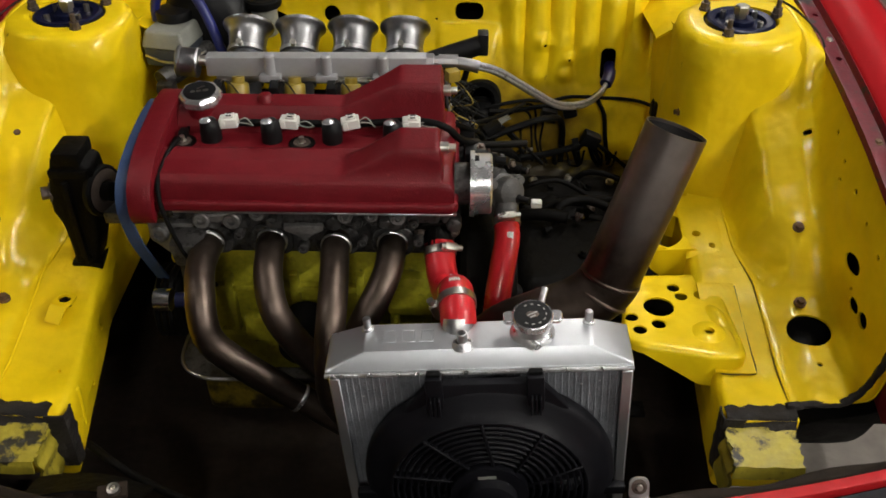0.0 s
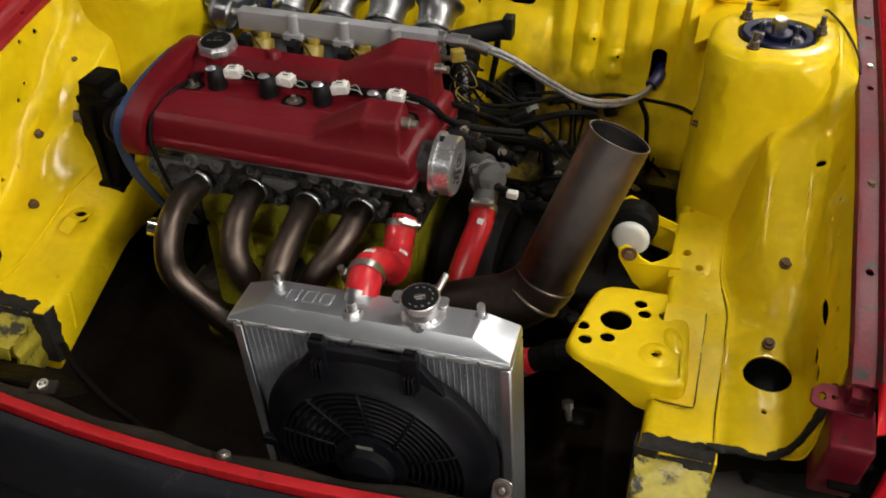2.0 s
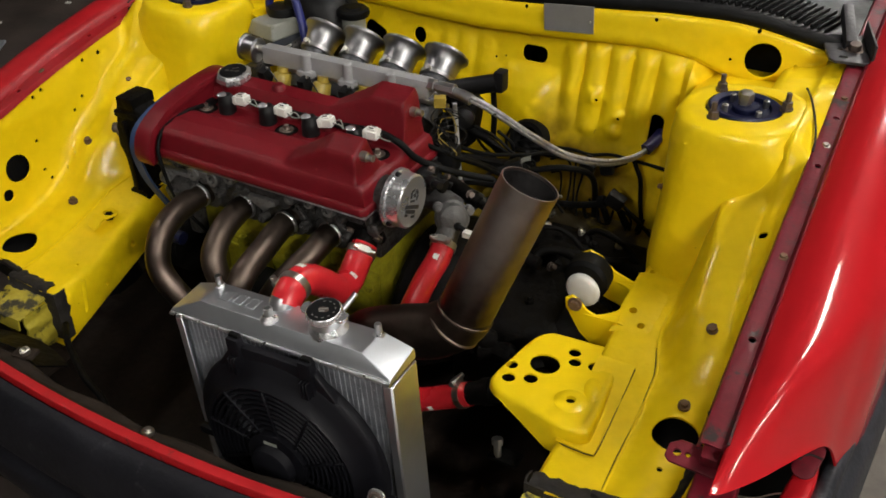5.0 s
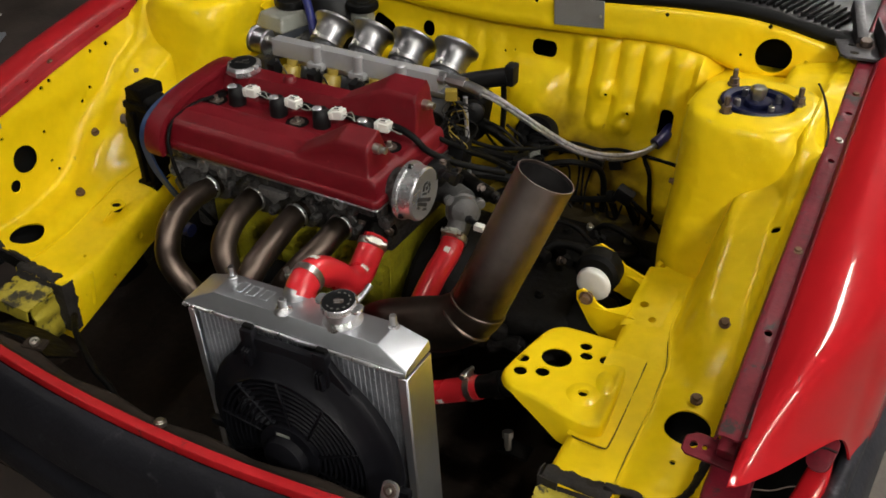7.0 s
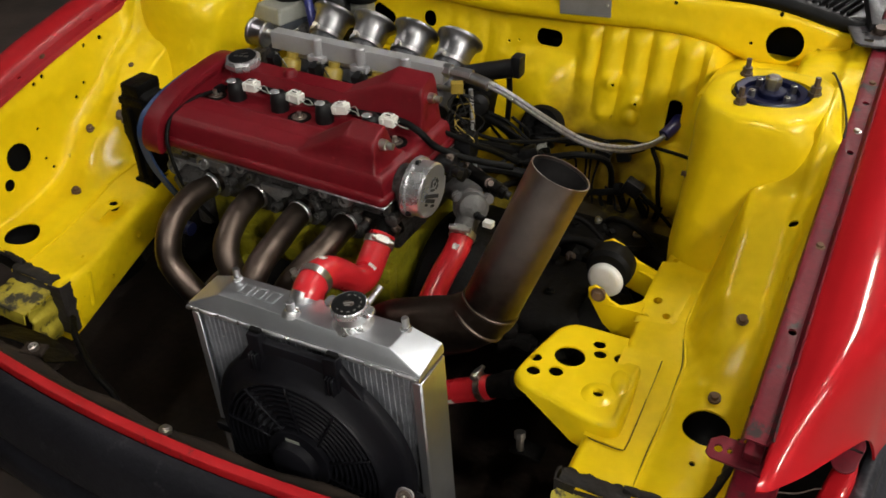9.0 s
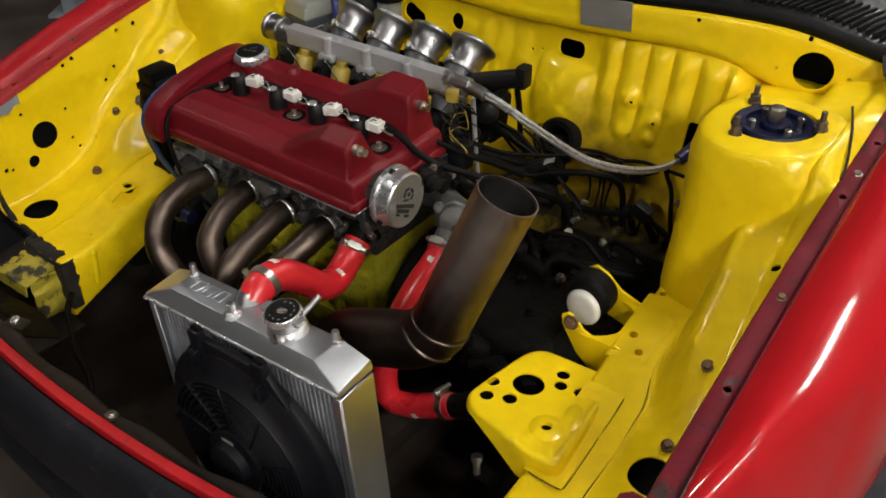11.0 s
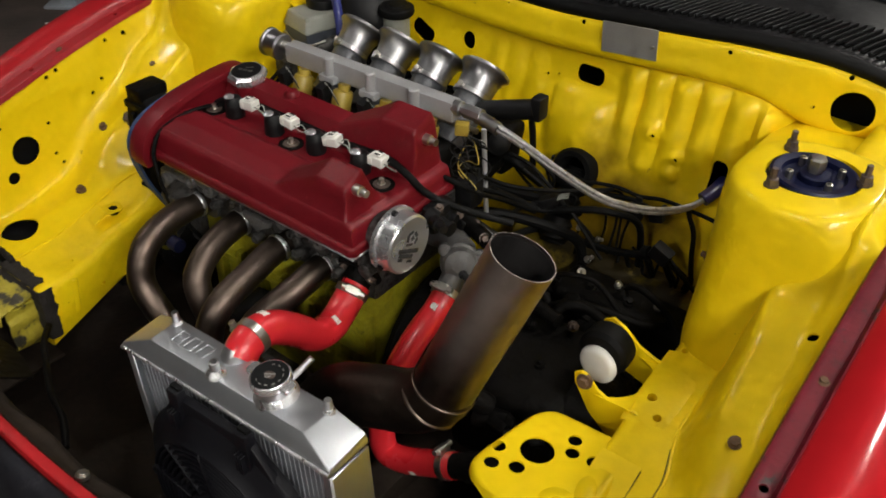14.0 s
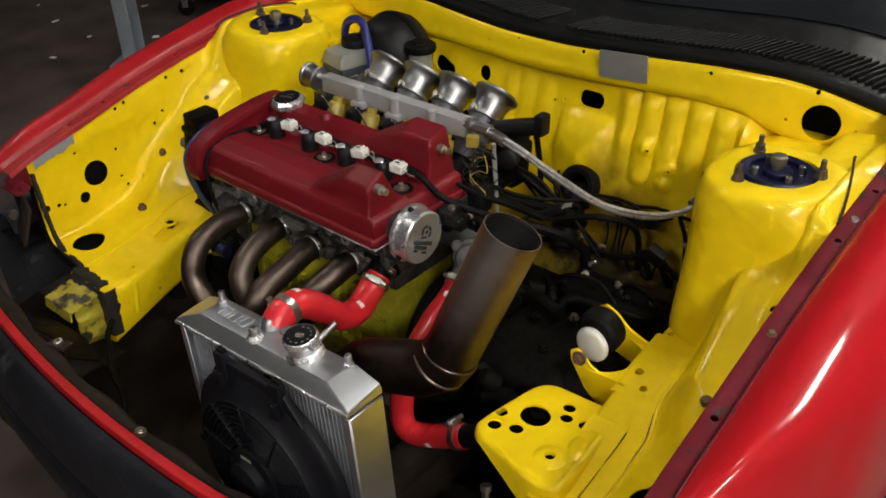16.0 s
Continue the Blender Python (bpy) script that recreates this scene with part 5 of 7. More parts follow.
part("filler_weld", lathe([(0.034, -0.001), (0.031, 0.006), (0.027, 0.010), (0.025, 0.012)], fm, 30), ALU_WELD, tank)
part("filler_neck", lathe([(0.026, 0.0), (0.026, 0.022), (0.029, 0.023), (0.029, 0.027), (0.02, 0.027)], fm, 30), ALU, tank)
part("overflow_spout", hose([fm @ Vector((0.008, 0.02, 0.012)), fm @ Vector((0.015, 0.04, 0.020)), fm @ Vector((0.022, 0.06, 0.030))], 0.0042, 10), ALU, tank)
rcap = part("pressure_cap", lathe([(0.0285, 0.026), (0.031, 0.028), (0.0305, 0.034), (0.0295, 0.0368), (0.0278, 0.038), (0.0275, 0.0365), (0, 0.0365)], fm, 32), CAP_STEEL, radiator, "chrome pressure cap with a black face")
for sx in (-1, 1):
    part("cap_ear", prism(rounded(0.02, 0.022, 0.007), 0.007, fm @ at(sx * 0.033, 0, 0.0275), 0.001, 1), CAP_STEEL, rcap)
part("cap_face", lathe([(0.0273, 0.0367), (0.0268, 0.0374), (0, 0.0374)], fm, 30), BLACK, rcap)
part("face_emblem", lathe([(0.0085, 0.0374), (0.0078, 0.0378), (0, 0.0378)], fm @ Matrix.Diagonal((1.1, 0.75, 1.0, 1.0)), 20), STUD, rcap, "dull silver emblem")
for k in range(9):
    part("face_mark", block((0.0042, 0.0016, 0.0005), fm @ Matrix.Rotation(radians(150 + 30 * k), 4, "Z") @ at(0, 0.0195, 0.0377), 0), PLATE, rcap)
part("face_mark", block((0.016, 0.0022, 0.0005), fm @ Matrix.Rotation(0.5, 4, "Z") @ at(0.0, 0.001, 0.0380), 0), PLATE, rcap)
part("face_mark", block((0.009, 0.0022, 0.0005), fm @ Matrix.Rotation(0.5, 4, "Z") @ at(-0.002, -0.004, 0.0380), 0), PLATE, rcap)
for sx in (-0.104, -0.082, -0.060):
    mark = bmesh.new()
    for dx, dy, w, h in ((-0.007, 0, 0.0022, 0.022), (0.007, 0, 0.0022, 0.022), (0, 0.010, 0.0140, 0.0022), (0, -0.010, 0.0140, 0.0022)):
        block((w, h, 0.0008), RM @ at(sx + dx, 0.006 + dy, 0.0005), 0.0002, 1, mark)
    part("stamped_mark", mark, ALU_TANK, tank)
part("inlet_spout", hose([(0.098, 0.791, 0.680), (0.098, 0.795, 0.687), (0.098, 0.800, 0.693)], 0.0195, 18), ALU, tank)
# core
core = bmesh.new()
block((0.342, 0.036, 0.32), RM @ at(0, 0, -0.195), 0.001, 1, core)
part("core_backing", core, CORE, radiator)
for k in range(43):
    part("core_tube", block((0.0022, 0.0385, 0.318), RM @ at(-0.168 + 0.008 * k, 0.0, -0.195), 0.0005, 1), CORE, radiator)
for sx in (-1, 1):
    part("side_plate", block((0.004, 0.058, 0.335), RM @ at(sx * 0.175, 0, -0.20), 0.001, 1), ALU_TANK, radiator)
    part("side_lip", block((0.012, 0.003, 0.335), RM @ at(sx * 0.170, -0.029, -0.20), 0.001, 1), ALU_TANK, radiator)
part("bottom_tank", block((0.354, 0.06, 0.045), RM @ at(0, 0, -0.375), 0.005, 2), ALU_TANK, radiator)
part("bead", hose([RM @ Vector((-0.18, -0.032, -0.025)), RM @ Vector((0, -0.032, -0.025)), RM @ Vector((0.177, -0.032, -0.025))], 0.0028, 8, 20), ALU_WELD, radiator)

# fan in front of the core
FM = RM @ at(0.006, -0.034, -0.190) @ Matrix.Rotation(radians(90), 4, "X")
fan = thing("radiator_fan", FM @ Vector((0, -0.15, 0)), "black plastic electric cooling fan on the radiator core", "fan")
part("shroud", lathe([(0.155, 0.0), (0.155, 0.010), (0.153, 0.014), (0.146, 0.018), (0.134, 0.024), (0.123, 0.032), (0.1205, 0.037), (0.1185, 0.037), (0.1175, 0.030), (0.1175, 0.006)], FM, 72), FAN_BLACK, fan)
for r in (0.054, 0.0625, 0.071, 0.0795, 0.088, 0.0965, 0.105, 0.1125):
    part("guard_ring", lathe([(r - 0.0008, 0.030), (r + 0.0022, 0.031), (r + 0.0020, 0.0365), (r + 0.0005, 0.038), (r - 0.0012, 0.0375), (r - 0.0008, 0.030)], FM, 56), FAN_BLACK, fan)
for k in range(10):
    part("guard_spoke", block((0.074, 0.0035, 0.010), FM @ Matrix.Rotation(radians(36 * k + 18), 4, "Z") @ at(0.083, 0, 0.0345) @ Matrix.Rotation(radians(9), 4, "Z"), 0.001, 1), FAN_BLACK, fan)
part("motor_hub", lathe([(0.048, 0.026), (0.048, 0.044), (0.040, 0.046), (0.034, 0.046), (0.032, 0.058), (0.026, 0.061), (0, 0.061)], FM, 36), FAN_BLACK, fan)
part("hub_label", block((0.022, 0.005, 0.0006), FM @ at(-0.002, 0.036, 0.0464) @ Matrix.Rotation(0.05, 4, "Z"), 0), CREAM, fan, "small pale sticker")
for k in range(8):
    rows = []
    for r in np.linspace(0.045, 0.124, 6):
        a0 = radians(45 * k) + (r - 0.045) * 4
        rows.append([FM @ Vector((r * math.cos(a0 + w), r * math.sin(a0 + w), 0.024 - 0.05 * (w + 0.15))) for w in np.linspace(-0.16, 0.16, 4)])
    part("blade", sheet(rows, 0.002), FAN_BLACK, fan)
part("shroud_bridge", prism([(-0.064, 0.163), (0.064, 0.163), (0.098, 0.118), (-0.098, 0.118)], 0.012, FM @ at(0, 0, 0.004), 0.003, 2), FAN_BLACK, fan)
for sx in (-0.058, 0.058):
    foot = part("mount_foot", block((0.020, 0.055, 0.014), FM @ at(sx, 0.148, 0.014), 0.003), FAN_BLACK, fan)
    for dx in (-0.005, 0.0, 0.005):
        part("foot_rib", block((0.0025, 0.026, 0.010), FM @ at(sx + dx, 0.136, 0.024), 0.0006, 1), FAN_BLACK, foot)
    part("foot_tie", block((0.016, 0.008, 0.008), FM @ at(sx, 0.176, 0.012), 0.002), RUBBER, foot)
for sx in (-1, 1):
    part("side_foot", block((0.028, 0.014, 0.012), FM @ at(sx * 0.155, -0.03, 0.012), 0.003), FAN_BLACK, fan)

# ---- hoses ----
def coolant_hose(points, r, label, clamps=()):
    h = thing("coolant_hose", points[0], label, "hose", "red coolant hoses")
    body = hose(points, r, 22, 9)
    part("hose", body, SILICONE, h)
    path = smooth_path(points, 9)
    for f, roll in clamps:
        i = int(f * (len(path) - 1))
        d = path[min(i + 1, len(path) - 1)] - path[max(i - 1, 0)]
        part("clamp", clamp_band(path[i], d, r + 0.0004, 0.011, roll), STEEL, h, "worm drive steel clamp")
    return h, path


upper, path = coolant_hose([(0.070, 1.028, 0.634), (0.073, 0.998, 0.614), (0.080, 0.965, 0.606), (0.087, 0.928, 0.620), (0.091, 0.892, 0.656), (0.095, 0.858, 0.687), (0.096, 0.830, 0.699), (0.098, 0.808, 0.695), (0.0995, 0.797, 0.685)], 0.0218, "glossy red silicone top coolant hose bent like an S", ((0.05, 60), (0.80, 200)))
low1, path1 = coolant_hose([(0.168, 1.112, 0.622), (0.170, 1.085, 0.604), (0.163, 1.05, 0.575), (0.155, 1.015, 0.53), (0.152, 0.988, 0.47), (0.152, 0.980, 0.425), (0.163, 0.978, 0.398), (0.195, 0.979, 0.402), (0.24, 0.982, 0.425), (0.284, 0.984, 0.450)], 0.0195, "red silicone coolant hose running down from the thermostat to an elbow", ((0.03, 90), (0.975, 80)))



def hose_print(parent, path, f, r, roll, n=5):
    """Small white unreadable marks on a hose."""
    i = int(f * (len(path) - 1))
    d = (path[i + 1] - path[i]).normalized()
    m = aim(path[i], d, roll)
    for k in range(n):
        a = radians(7 * (k - n / 2))
        part("print_mark", block((0.0006, 0.0022, 0.010 - 0.002 * (k % 2)), m @ Matrix.Rotation(a, 4, "Z") @ at(r + 0.0003, 0, 0), 0), WHITE, parent)


hose_print(upper, path, 0.72, 0.0225, 100)
hose_print(upper, path, 0.28, 0.0225, 60)
hose_print(low1, path1, 0.12, 0.0195, 80, 4)
hose_print(low1, path1, 0.84, 0.0195, 200, 4)

# ---- intake ----
intake = thing("throttle_bodies", (-0.13, 1.34, 0.66), "four single throttle bodies on a black manifold", "throttle bodies")
for k in range(4):
    x = -0.262 + 0.088 * k
    ax = Vector((0, 0.765, 0.645)).normalized()
    b = Vector((x, 1.350, 0.731))
    body = part("throttle_body", lathe([(0, -0.04), (0.028, -0.04), (0.028, -0.01), (0.031, -0.008), (0.031, 0.02), (0.0275, 0.022), (0.0275, 0.055), (0, 0.055)], aim(b, ax), 24), THROTTLE, intake)
    part("trumpet", lathe([(0.0288, 0.044), (0.0298, 0.046), (0.0306, 0.055), (0.0313, 0.066), (0.0325, 0.075), (0.0348, 0.0825), (0.0386, 0.0880), (0.0415, 0.0905), (0.0430, 0.0932), (0.0426, 0.0960), (0.0408, 0.0974), (0.0380, 0.0960), (0.0335, 0.0865), (0.0308, 0.076), (0.0285, 0.046)], aim(b, ax), 44), SPUN, body, "spun steel velocity stack")
    part("clip_ring", lathe([(0.0290, 0.043), (0.0328, 0.044), (0.0328, 0.051), (0.0290, 0.052)], aim(b, ax), 30), ALU, body)
    part("clip_band", block((0.036, 0.006, 0.0045), aim(b + ax * 0.047, ax) @ at(0, -0.031, 0), 0.0015, 1), STEEL, body)
    for sx, sy, along in ((-0.022, -0.020, 0.030), (0.018, -0.024, 0.024), (-0.008, -0.029, 0.008)):
        part("body_boss", lathe([(0, -0.006), (0.0075, -0.006), (0.0072, 0.006), (0.0045, 0.0065), (0.0045, 0.003), (0, 0.003)], aim(aim(b, ax) @ Vector((sx, sy, along)), aim(b, ax).to_3x3() @ Vector((sx, sy, 0))), 12), THROTTLE, body)
    part("body_screw", lathe([(0, 0), (0.0032, 0), (0.0030, 0.004), (0, 0.005)], aim(aim(b, ax) @ Vector((-0.024, -0.022, 0.030)), aim(b, ax).to_3x3() @ Vector((-0.024, -0.022, 0))), 10), STEEL, body)
    part("ring_screw", lathe([(0, 0), (0.005, 0), (0.005, 0.012), (0, 0.012)], aim(b + ax * 0.054 + Vector((-0.004, -0.024, 0.02)), (0, -0.7, 0.7)), 10), STEEL, body)
    arm = block((0.034, 0.008, 0.012), aim(b + ax * 0.012 + Vector((0.004, -0.026, 0.022)), (0, -0.7, 0.7), 20), 0.003, 1)
    part("linkage", arm, GREASE, body)
    part("port_stub", hose([b + Vector((0, -0.005, -0.02)), b + Vector((0, -0.05, -0.04)), b + Vector((0, -0.10, -0.055))], 0.026, 16), GREASE, intake)
part("plenum_hose", hose([(-0.32, 1.445, 0.70), (-0.2, 1.45, 0.695), (-0.05, 1.45, 0.70), (0.05, 1.44, 0.715)], 0.020, 14), RUBBER, intake, "black vacuum hose behind the throttle bodies")
for k in range(4):
    part("vacuum_tail", hose([(-0.262 + 0.088 * k, 1.40, 0.72), (-0.25 + 0.088 * k, 1.425, 0.735), (-0.235 + 0.088 * k, 1.445, 0.715)], 0.006, 10), RUBBER, intake)
part("manifold_floor", block((0.38, 0.16, 0.02), at(-0.13, 1.36, 0.645) @ Matrix.Rotation(radians(12), 4, "X"), 0.006), GREASE, intake)
part("lever_rod", hose([(-0.30, 1.322, 0.745), (-0.1, 1.322, 0.745), (0.06, 1.322, 0.745)], 0.005, 8, 3), STEEL, intake)
part("vacuum_canister", hose([(0.02, 1.372, 0.746), (0.075, 1.376, 0.765), (0.128, 1.38, 0.782)], 0.0160, 18, 4), BLACK, intake)
motor = part("idle_motor", block((0.060, 0.050, 0.095), at(0.036, 1.425, 0.672) @ Matrix.Rotation(0.15, 4, "Y"), 0.014, 3), GREASE, intake, "greasy black idle motor")
part("motor_cap", lathe([(0, 0), (0.020, 0), (0.021, 0.006), (0.019, 0.022), (0.012, 0.026), (0, 0.026)], aim((0.048, 1.402, 0.690), (0.5, -0.9, 0.2)), 20), BLACK, motor)
for z in (0.640, 0.702):
    part("motor_screw", hex_bolt((0.050, 1.398, z), (0.2, -1, 0.2), 0.004, 0.004), STUD, motor)
part("canister_leg", hose([(0.111, 1.395, 0.755), (0.104, 1.415, 0.71), (0.092, 1.44, 0.66), (0.081, 1.46, 0.61)], 0.0055, 10, 5), BLACK, intake)
part("motor_hose", hose([(0.055, 1.41, 0.66), (0.082, 1.41, 0.655), (0.098, 1.43, 0.63), (0.10, 1.46, 0.60)], 0.009, 12, 6), RUBBER, intake)
part("canister_end", block((0.018, 0.026, 0.038), at(0.132, 1.38, 0.786), 0.004), BLACK, intake)

fuel_rail = thing("fuel_rail", (-0.13, 1.28, 0.78), "milled grey aluminium fuel rail with a round regulator", "fuel rail")
part("rail", block((0.345, 0.024, 0.032), at(-0.128, 1.286, 0.789) @ Matrix.Rotation(radians(1), 4, "Z"), 0.003), RAIL_GREY, fuel_rail)
for x in (-0.20, -0.112, -0.024):
    lug = part("lug", lathe([(0, -0.02), (0.0085, -0.02), (0.0085, 0.019), (0.006, 0.021), (0, 0.021)], at(x, 1.272, 0.79), 14), RAIL_GREY, fuel_rail)
    part("lug_foot", block((0.034, 0.018, 0.012), at(x, 1.270, 0.774), 0.004), RAIL_GREY, fuel_rail)
part("regulator", lathe([(0, -0.016), (0.022, -0.016), (0.0235, -0.013), (0.0225, -0.010), (0.0225, 0.010), (0.0245, 0.012), (0.0245, 0.016), (0.021, 0.018), (0, 0.0175)], aim((-0.327, 1.276, 0.795), (-1, -0.05, 0.1)), 32), SPUN, fuel_rail, "round steel pressure regulator")
part("regulator_stem", hose([(-0.32, 1.278, 0.797), (-0.30, 1.28, 0.796), (-0.28, 1.282, 0.795)], 0.008, 12, 3), STEEL, fuel_rail)
part("end_fitting", lathe([(0, 0), (0.012, 0), (0.012, 0.012), (0.008, 0.013), (0.008, 0.02), (0.011, 0.02), (0.011, 0.05), (0, 0.05)], aim((0.042, 1.288, 0.796), (1, -0.02, 0.0)), 8), ALU, fuel_rail)
for k in range(4):
    x = -0.262 + 0.088 * k
    inj = thing("fuel_injector", (x, 1.26, 0.75), "yellow and black fuel injector under the rail", "injector", "injectors along the fuel rail")
    part("body", lathe([(0, 0), (0.014, 0), (0.014, 0.022), (0.0165, 0.024), (0.0165, 0.052), (0.0145, 0.055), (0.010, 0.056), (0.010, 0.065), (0, 0.065)], aim((x + 0.012, 1.245, 0.715), (0, 0.32, 0.95)), 14), INJECT, inj)
    part("plug", block((0.016, 0.022, 0.028), at(x - 0.016, 1.247, 0.762) @ Matrix.Rotation(0.2, 4, "X"), 0.003), BLACK, inj)
    part("wire", hose([(x - 0.012, 1.248, 0.775), (x - 0.002, 1.238, 0.785), (x + 0.012, 1.242, 0.765), (x + 0.02, 1.25, 0.735)], 0.0009, 6), CREAM, inj)
    part("wire", hose([(x - 0.010, 1.248, 0.775), (x + 0.004, 1.236, 0.782), (x + 0.016, 1.240, 0.760), (x + 0.024, 1.25, 0.732)], 0.0010, 6), BLACK, inj)

braid = thing("fuel_line", (0.37, 1.53, 0.65), "pair of braided steel fuel lines into the firewall slot", "fuel line")
for dz in (0.0, 0.0062):
    part("line", hose([(0.085, 1.287, 0.797 - dz), (0.125, 1.283, 0.793 - dz), (0.16, 1.29, 0.778 - dz), (0.215, 1.33, 0.726 - dz), (0.265, 1.38, 0.676 - dz), (0.315, 1.44, 0.647 - dz), (0.352, 1.49, 0.642 - dz * 0.6), (0.372, 1.53, 0.655), (0.376, 1.57, 0.66)], 0.0043, 10, 10), BRAID, braid)
part("end_sleeve", hose([(0.364, 1.512, 0.648), (0.372, 1.53, 0.656), (0.376, 1.56, 0.662)], 0.0115, 12, 4), SHRINK, braid, "dark blue heat shrink sleeve")
part("heat_sleeve", hose([(0.085, 1.287, 0.793), (0.105, 1.285, 0.792), (0.125, 1.283, 0.788)], 0.0100, 12, 4), SPUN, braid)

# ---- brackets and mounts on the body ----
def yellow_bracket():
    """The battery and gearbox bracket: a raised, drilled plate with a folded skirt, welded over the rail."""
    b = thing("drilled_bracket", (0.48, 0.98, 0.52), "yellow pressed steel bracket with drilled holes welded on the rail", "bracket")
    outline = [(0.345, 0.932), (0.336, 0.944), (0.335, 0.960), (0.341, 0.998), (0.350, 1.045), (0.357, 1.066), (0.370, 1.080), (0.386, 1.085), (0.43, 1.088), (0.468, 1.090), (0.488, 1.084), (0.493, 1.066), (0.496, 1.00), (0.500, 0.925), (0.494, 0.910), (0.478, 0.904), (0.452, 0.905), (0.40, 0.916), (0.360, 0.924)]
    loop = [Vector((x, y, 0)) for x, y in outline]
    n = len(loop)
    rim = []
    for i in range(n):
        a, b0, c, d = loop[i - 1], loop[i], loop[(i + 1) % n], loop[(i + 2) % n]
        for t in (0.0, 0.25, 0.5, 0.75):
            rim.append(0.5 * ((2 * b0) + (c - a) * t + (2 * a - 5 * b0 + 4 * c - d) * t * t + (3 * b0 - a - 3 * c + d) * t ** 3))
    n = len(rim)
    out = []
    for i in range(n):
        e = rim[(i + 1) % n] - rim[i - 1]
        v = Vector((e.y, -e.x, 0)).normalized()
        out.append(v if v.dot(rim[i] - Vector((0.42, 1.0, 0))) > 0 else -v)
    bm = bmesh.new()
    rings = []
    for off, z in ((-0.012, 0.5400), (-0.007, 0.5397), (-0.0035, 0.5385), (-0.001, 0.5360), (0.0005, 0.5325), (0.0015, None)):
        ring = []
        for q, v in zip(rim, out):
            front = max(0.0, min(1.0, (q.x - 0.36) / 0.08)) * max(0.0, min(1.0, (0.960 - q.y) / 0.035))
            side = max(0.0, min(1.0, (q.x - 0.462) / 0.02))
            deep = 0.010 + 0.042 * front * (1 - 0.6 * side) + 0.010 * side
            g = q + v * off
            ring.append(bm.verts.new((g.x, g.y, z if z else 0.536 - deep)))
        rings.append(ring)
    under = []
    for off, ring in zip((-0.012, -0.007, -0.0035, -0.0035, -0.0025, -0.0015), rings):
        under.append([bm.verts.new(Vector((q.x + v.x * off, q.y + v.y * off, w.co.z - 0.003))) for q, v, w in zip(rim, out, ring)])
    for a, c in zip(rings + under[:0:-1], rings[1:] + under[::-1]):
        for k in range(n):
            bm.faces.new((a[k], a[(k + 1) % n], c[(k + 1) % n], c[k]))
    bm.faces.new(rings[0])
    bm.faces.new(under[0])
    p = part("top_plate", bm, YELLOW, b, angle=50)
    drill(p, [cyl((x, y, 0.538), (0, 0, 1), r, 0.03, 0.95) for x, y, r in ((0.393, 1.008, 0.0225), (0.422, 1.052, 0.0095), (0.430, 1.032, 0.0095), (0.460, 1.036, 0.0105), (0.350, 0.984, 0.0095), (0.358, 0.957, 0.0100), (0.387, 0.970, 0.0105), (0.455, 0.954, 0.0072))])
    rows = [[hammered((x, y, min(curve_interp(y, YS, RAIL_Z) + 0.0035, 0.545)), 0.0011, 0.045) for x in np.linspace(0.4575, 0.513, 8)] for y in np.linspace(0.897, 1.06, 22)]
    part("base_plate", sheet(rows, 0.003), YELLOW_SATIN, b)
    edge = [(0.4585, 0.905), (0.466, 0.897), (0.49, 0.8955), (0.509, 0.8965), (0.5145, 0.905), (0.5145, 0.95), (0.514, 1.0), (0.5135, 1.055)]
    part("plate_gap", hose([(x, y, curve_interp(y, YS, RAIL_Z) + 0.0018) for x, y in edge], 0.0008, 6, 5), SEALER, b)
    part("pressed_swell", lathe([(0.026, -0.0006), (0.021, 0.0010), (0.016, 0.0026), (0.012, 0.0034), (0.0076, 0.0034), (0.0072, 0.0)], at(0.455, 0.954, 0.5398), 30), YELLOW, b)
    part("pressed_swell", lathe([(0.028, -0.0006), (0.023, 0.0008), (0.016, 0.0024), (0.008, 0.0034), (0, 0.0036)], at(0.474, 0.990, 0.5398) @ Matrix.Rotation(0.3, 4, "Z") @ Matrix.Diagonal((0.5, 1.0, 1.0, 1.0)), 30), YELLOW, b)
    return b


yellow_bracket()


def arm_plate(points, thick, y, mat, parent, name="arm", lean=0.0):
    m = Matrix(((1, 0, 0, 0), (0, 0, 1, y), (0, 1, 0, 0), (0, 0, 0, 1)))
    return part(name, prism(points, thick, m, 0.0015, 2), mat, parent)


mount = thing("engine_mount", (0.45, 1.18, 0.55), "yellow engine mount bracket with a black rubber bush and white grease", "engine mount")
arm_plate([(0.374, 0.578), (0.376, 0.562), (0.402, 0.520), (0.43, 0.497), (0.470, 0.50), (0.484, 0.556), (0.462, 0.562), (0.436, 0.556), (0.410, 0.566), (0.396, 0.582), (0.384, 0.586)], 0.005, 1.122, YELLOW, mount)
arm_plate([(0.362, 0.600), (0.366, 0.57), (0.40, 0.53), (0.47, 0.51), (0.484, 0.57), (0.45, 0.572), (0.42, 0.582), (0.395, 0.603), (0.376, 0.610)], 0.005, 1.216, YELLOW, mount)
rows = [[(x, y, curve_interp(y, YS, RAIL_Z) + dz - 0.0042 * max(0.0, 1 - (y - 1.112) / 0.014) ** 1.5) for x, dz in ((0.452, -0.002), (0.4545, -0.0003), (0.458, 0.0010), (0.47, 0.0022), (0.495, 0.0024), (0.508, 0.0020), (0.512, 0.0012))] for y in np.linspace(1.112, 1.245, 14)]
top = part("seat_plate", sheet(rows, 0.004), YELLOW_SATIN, mount)
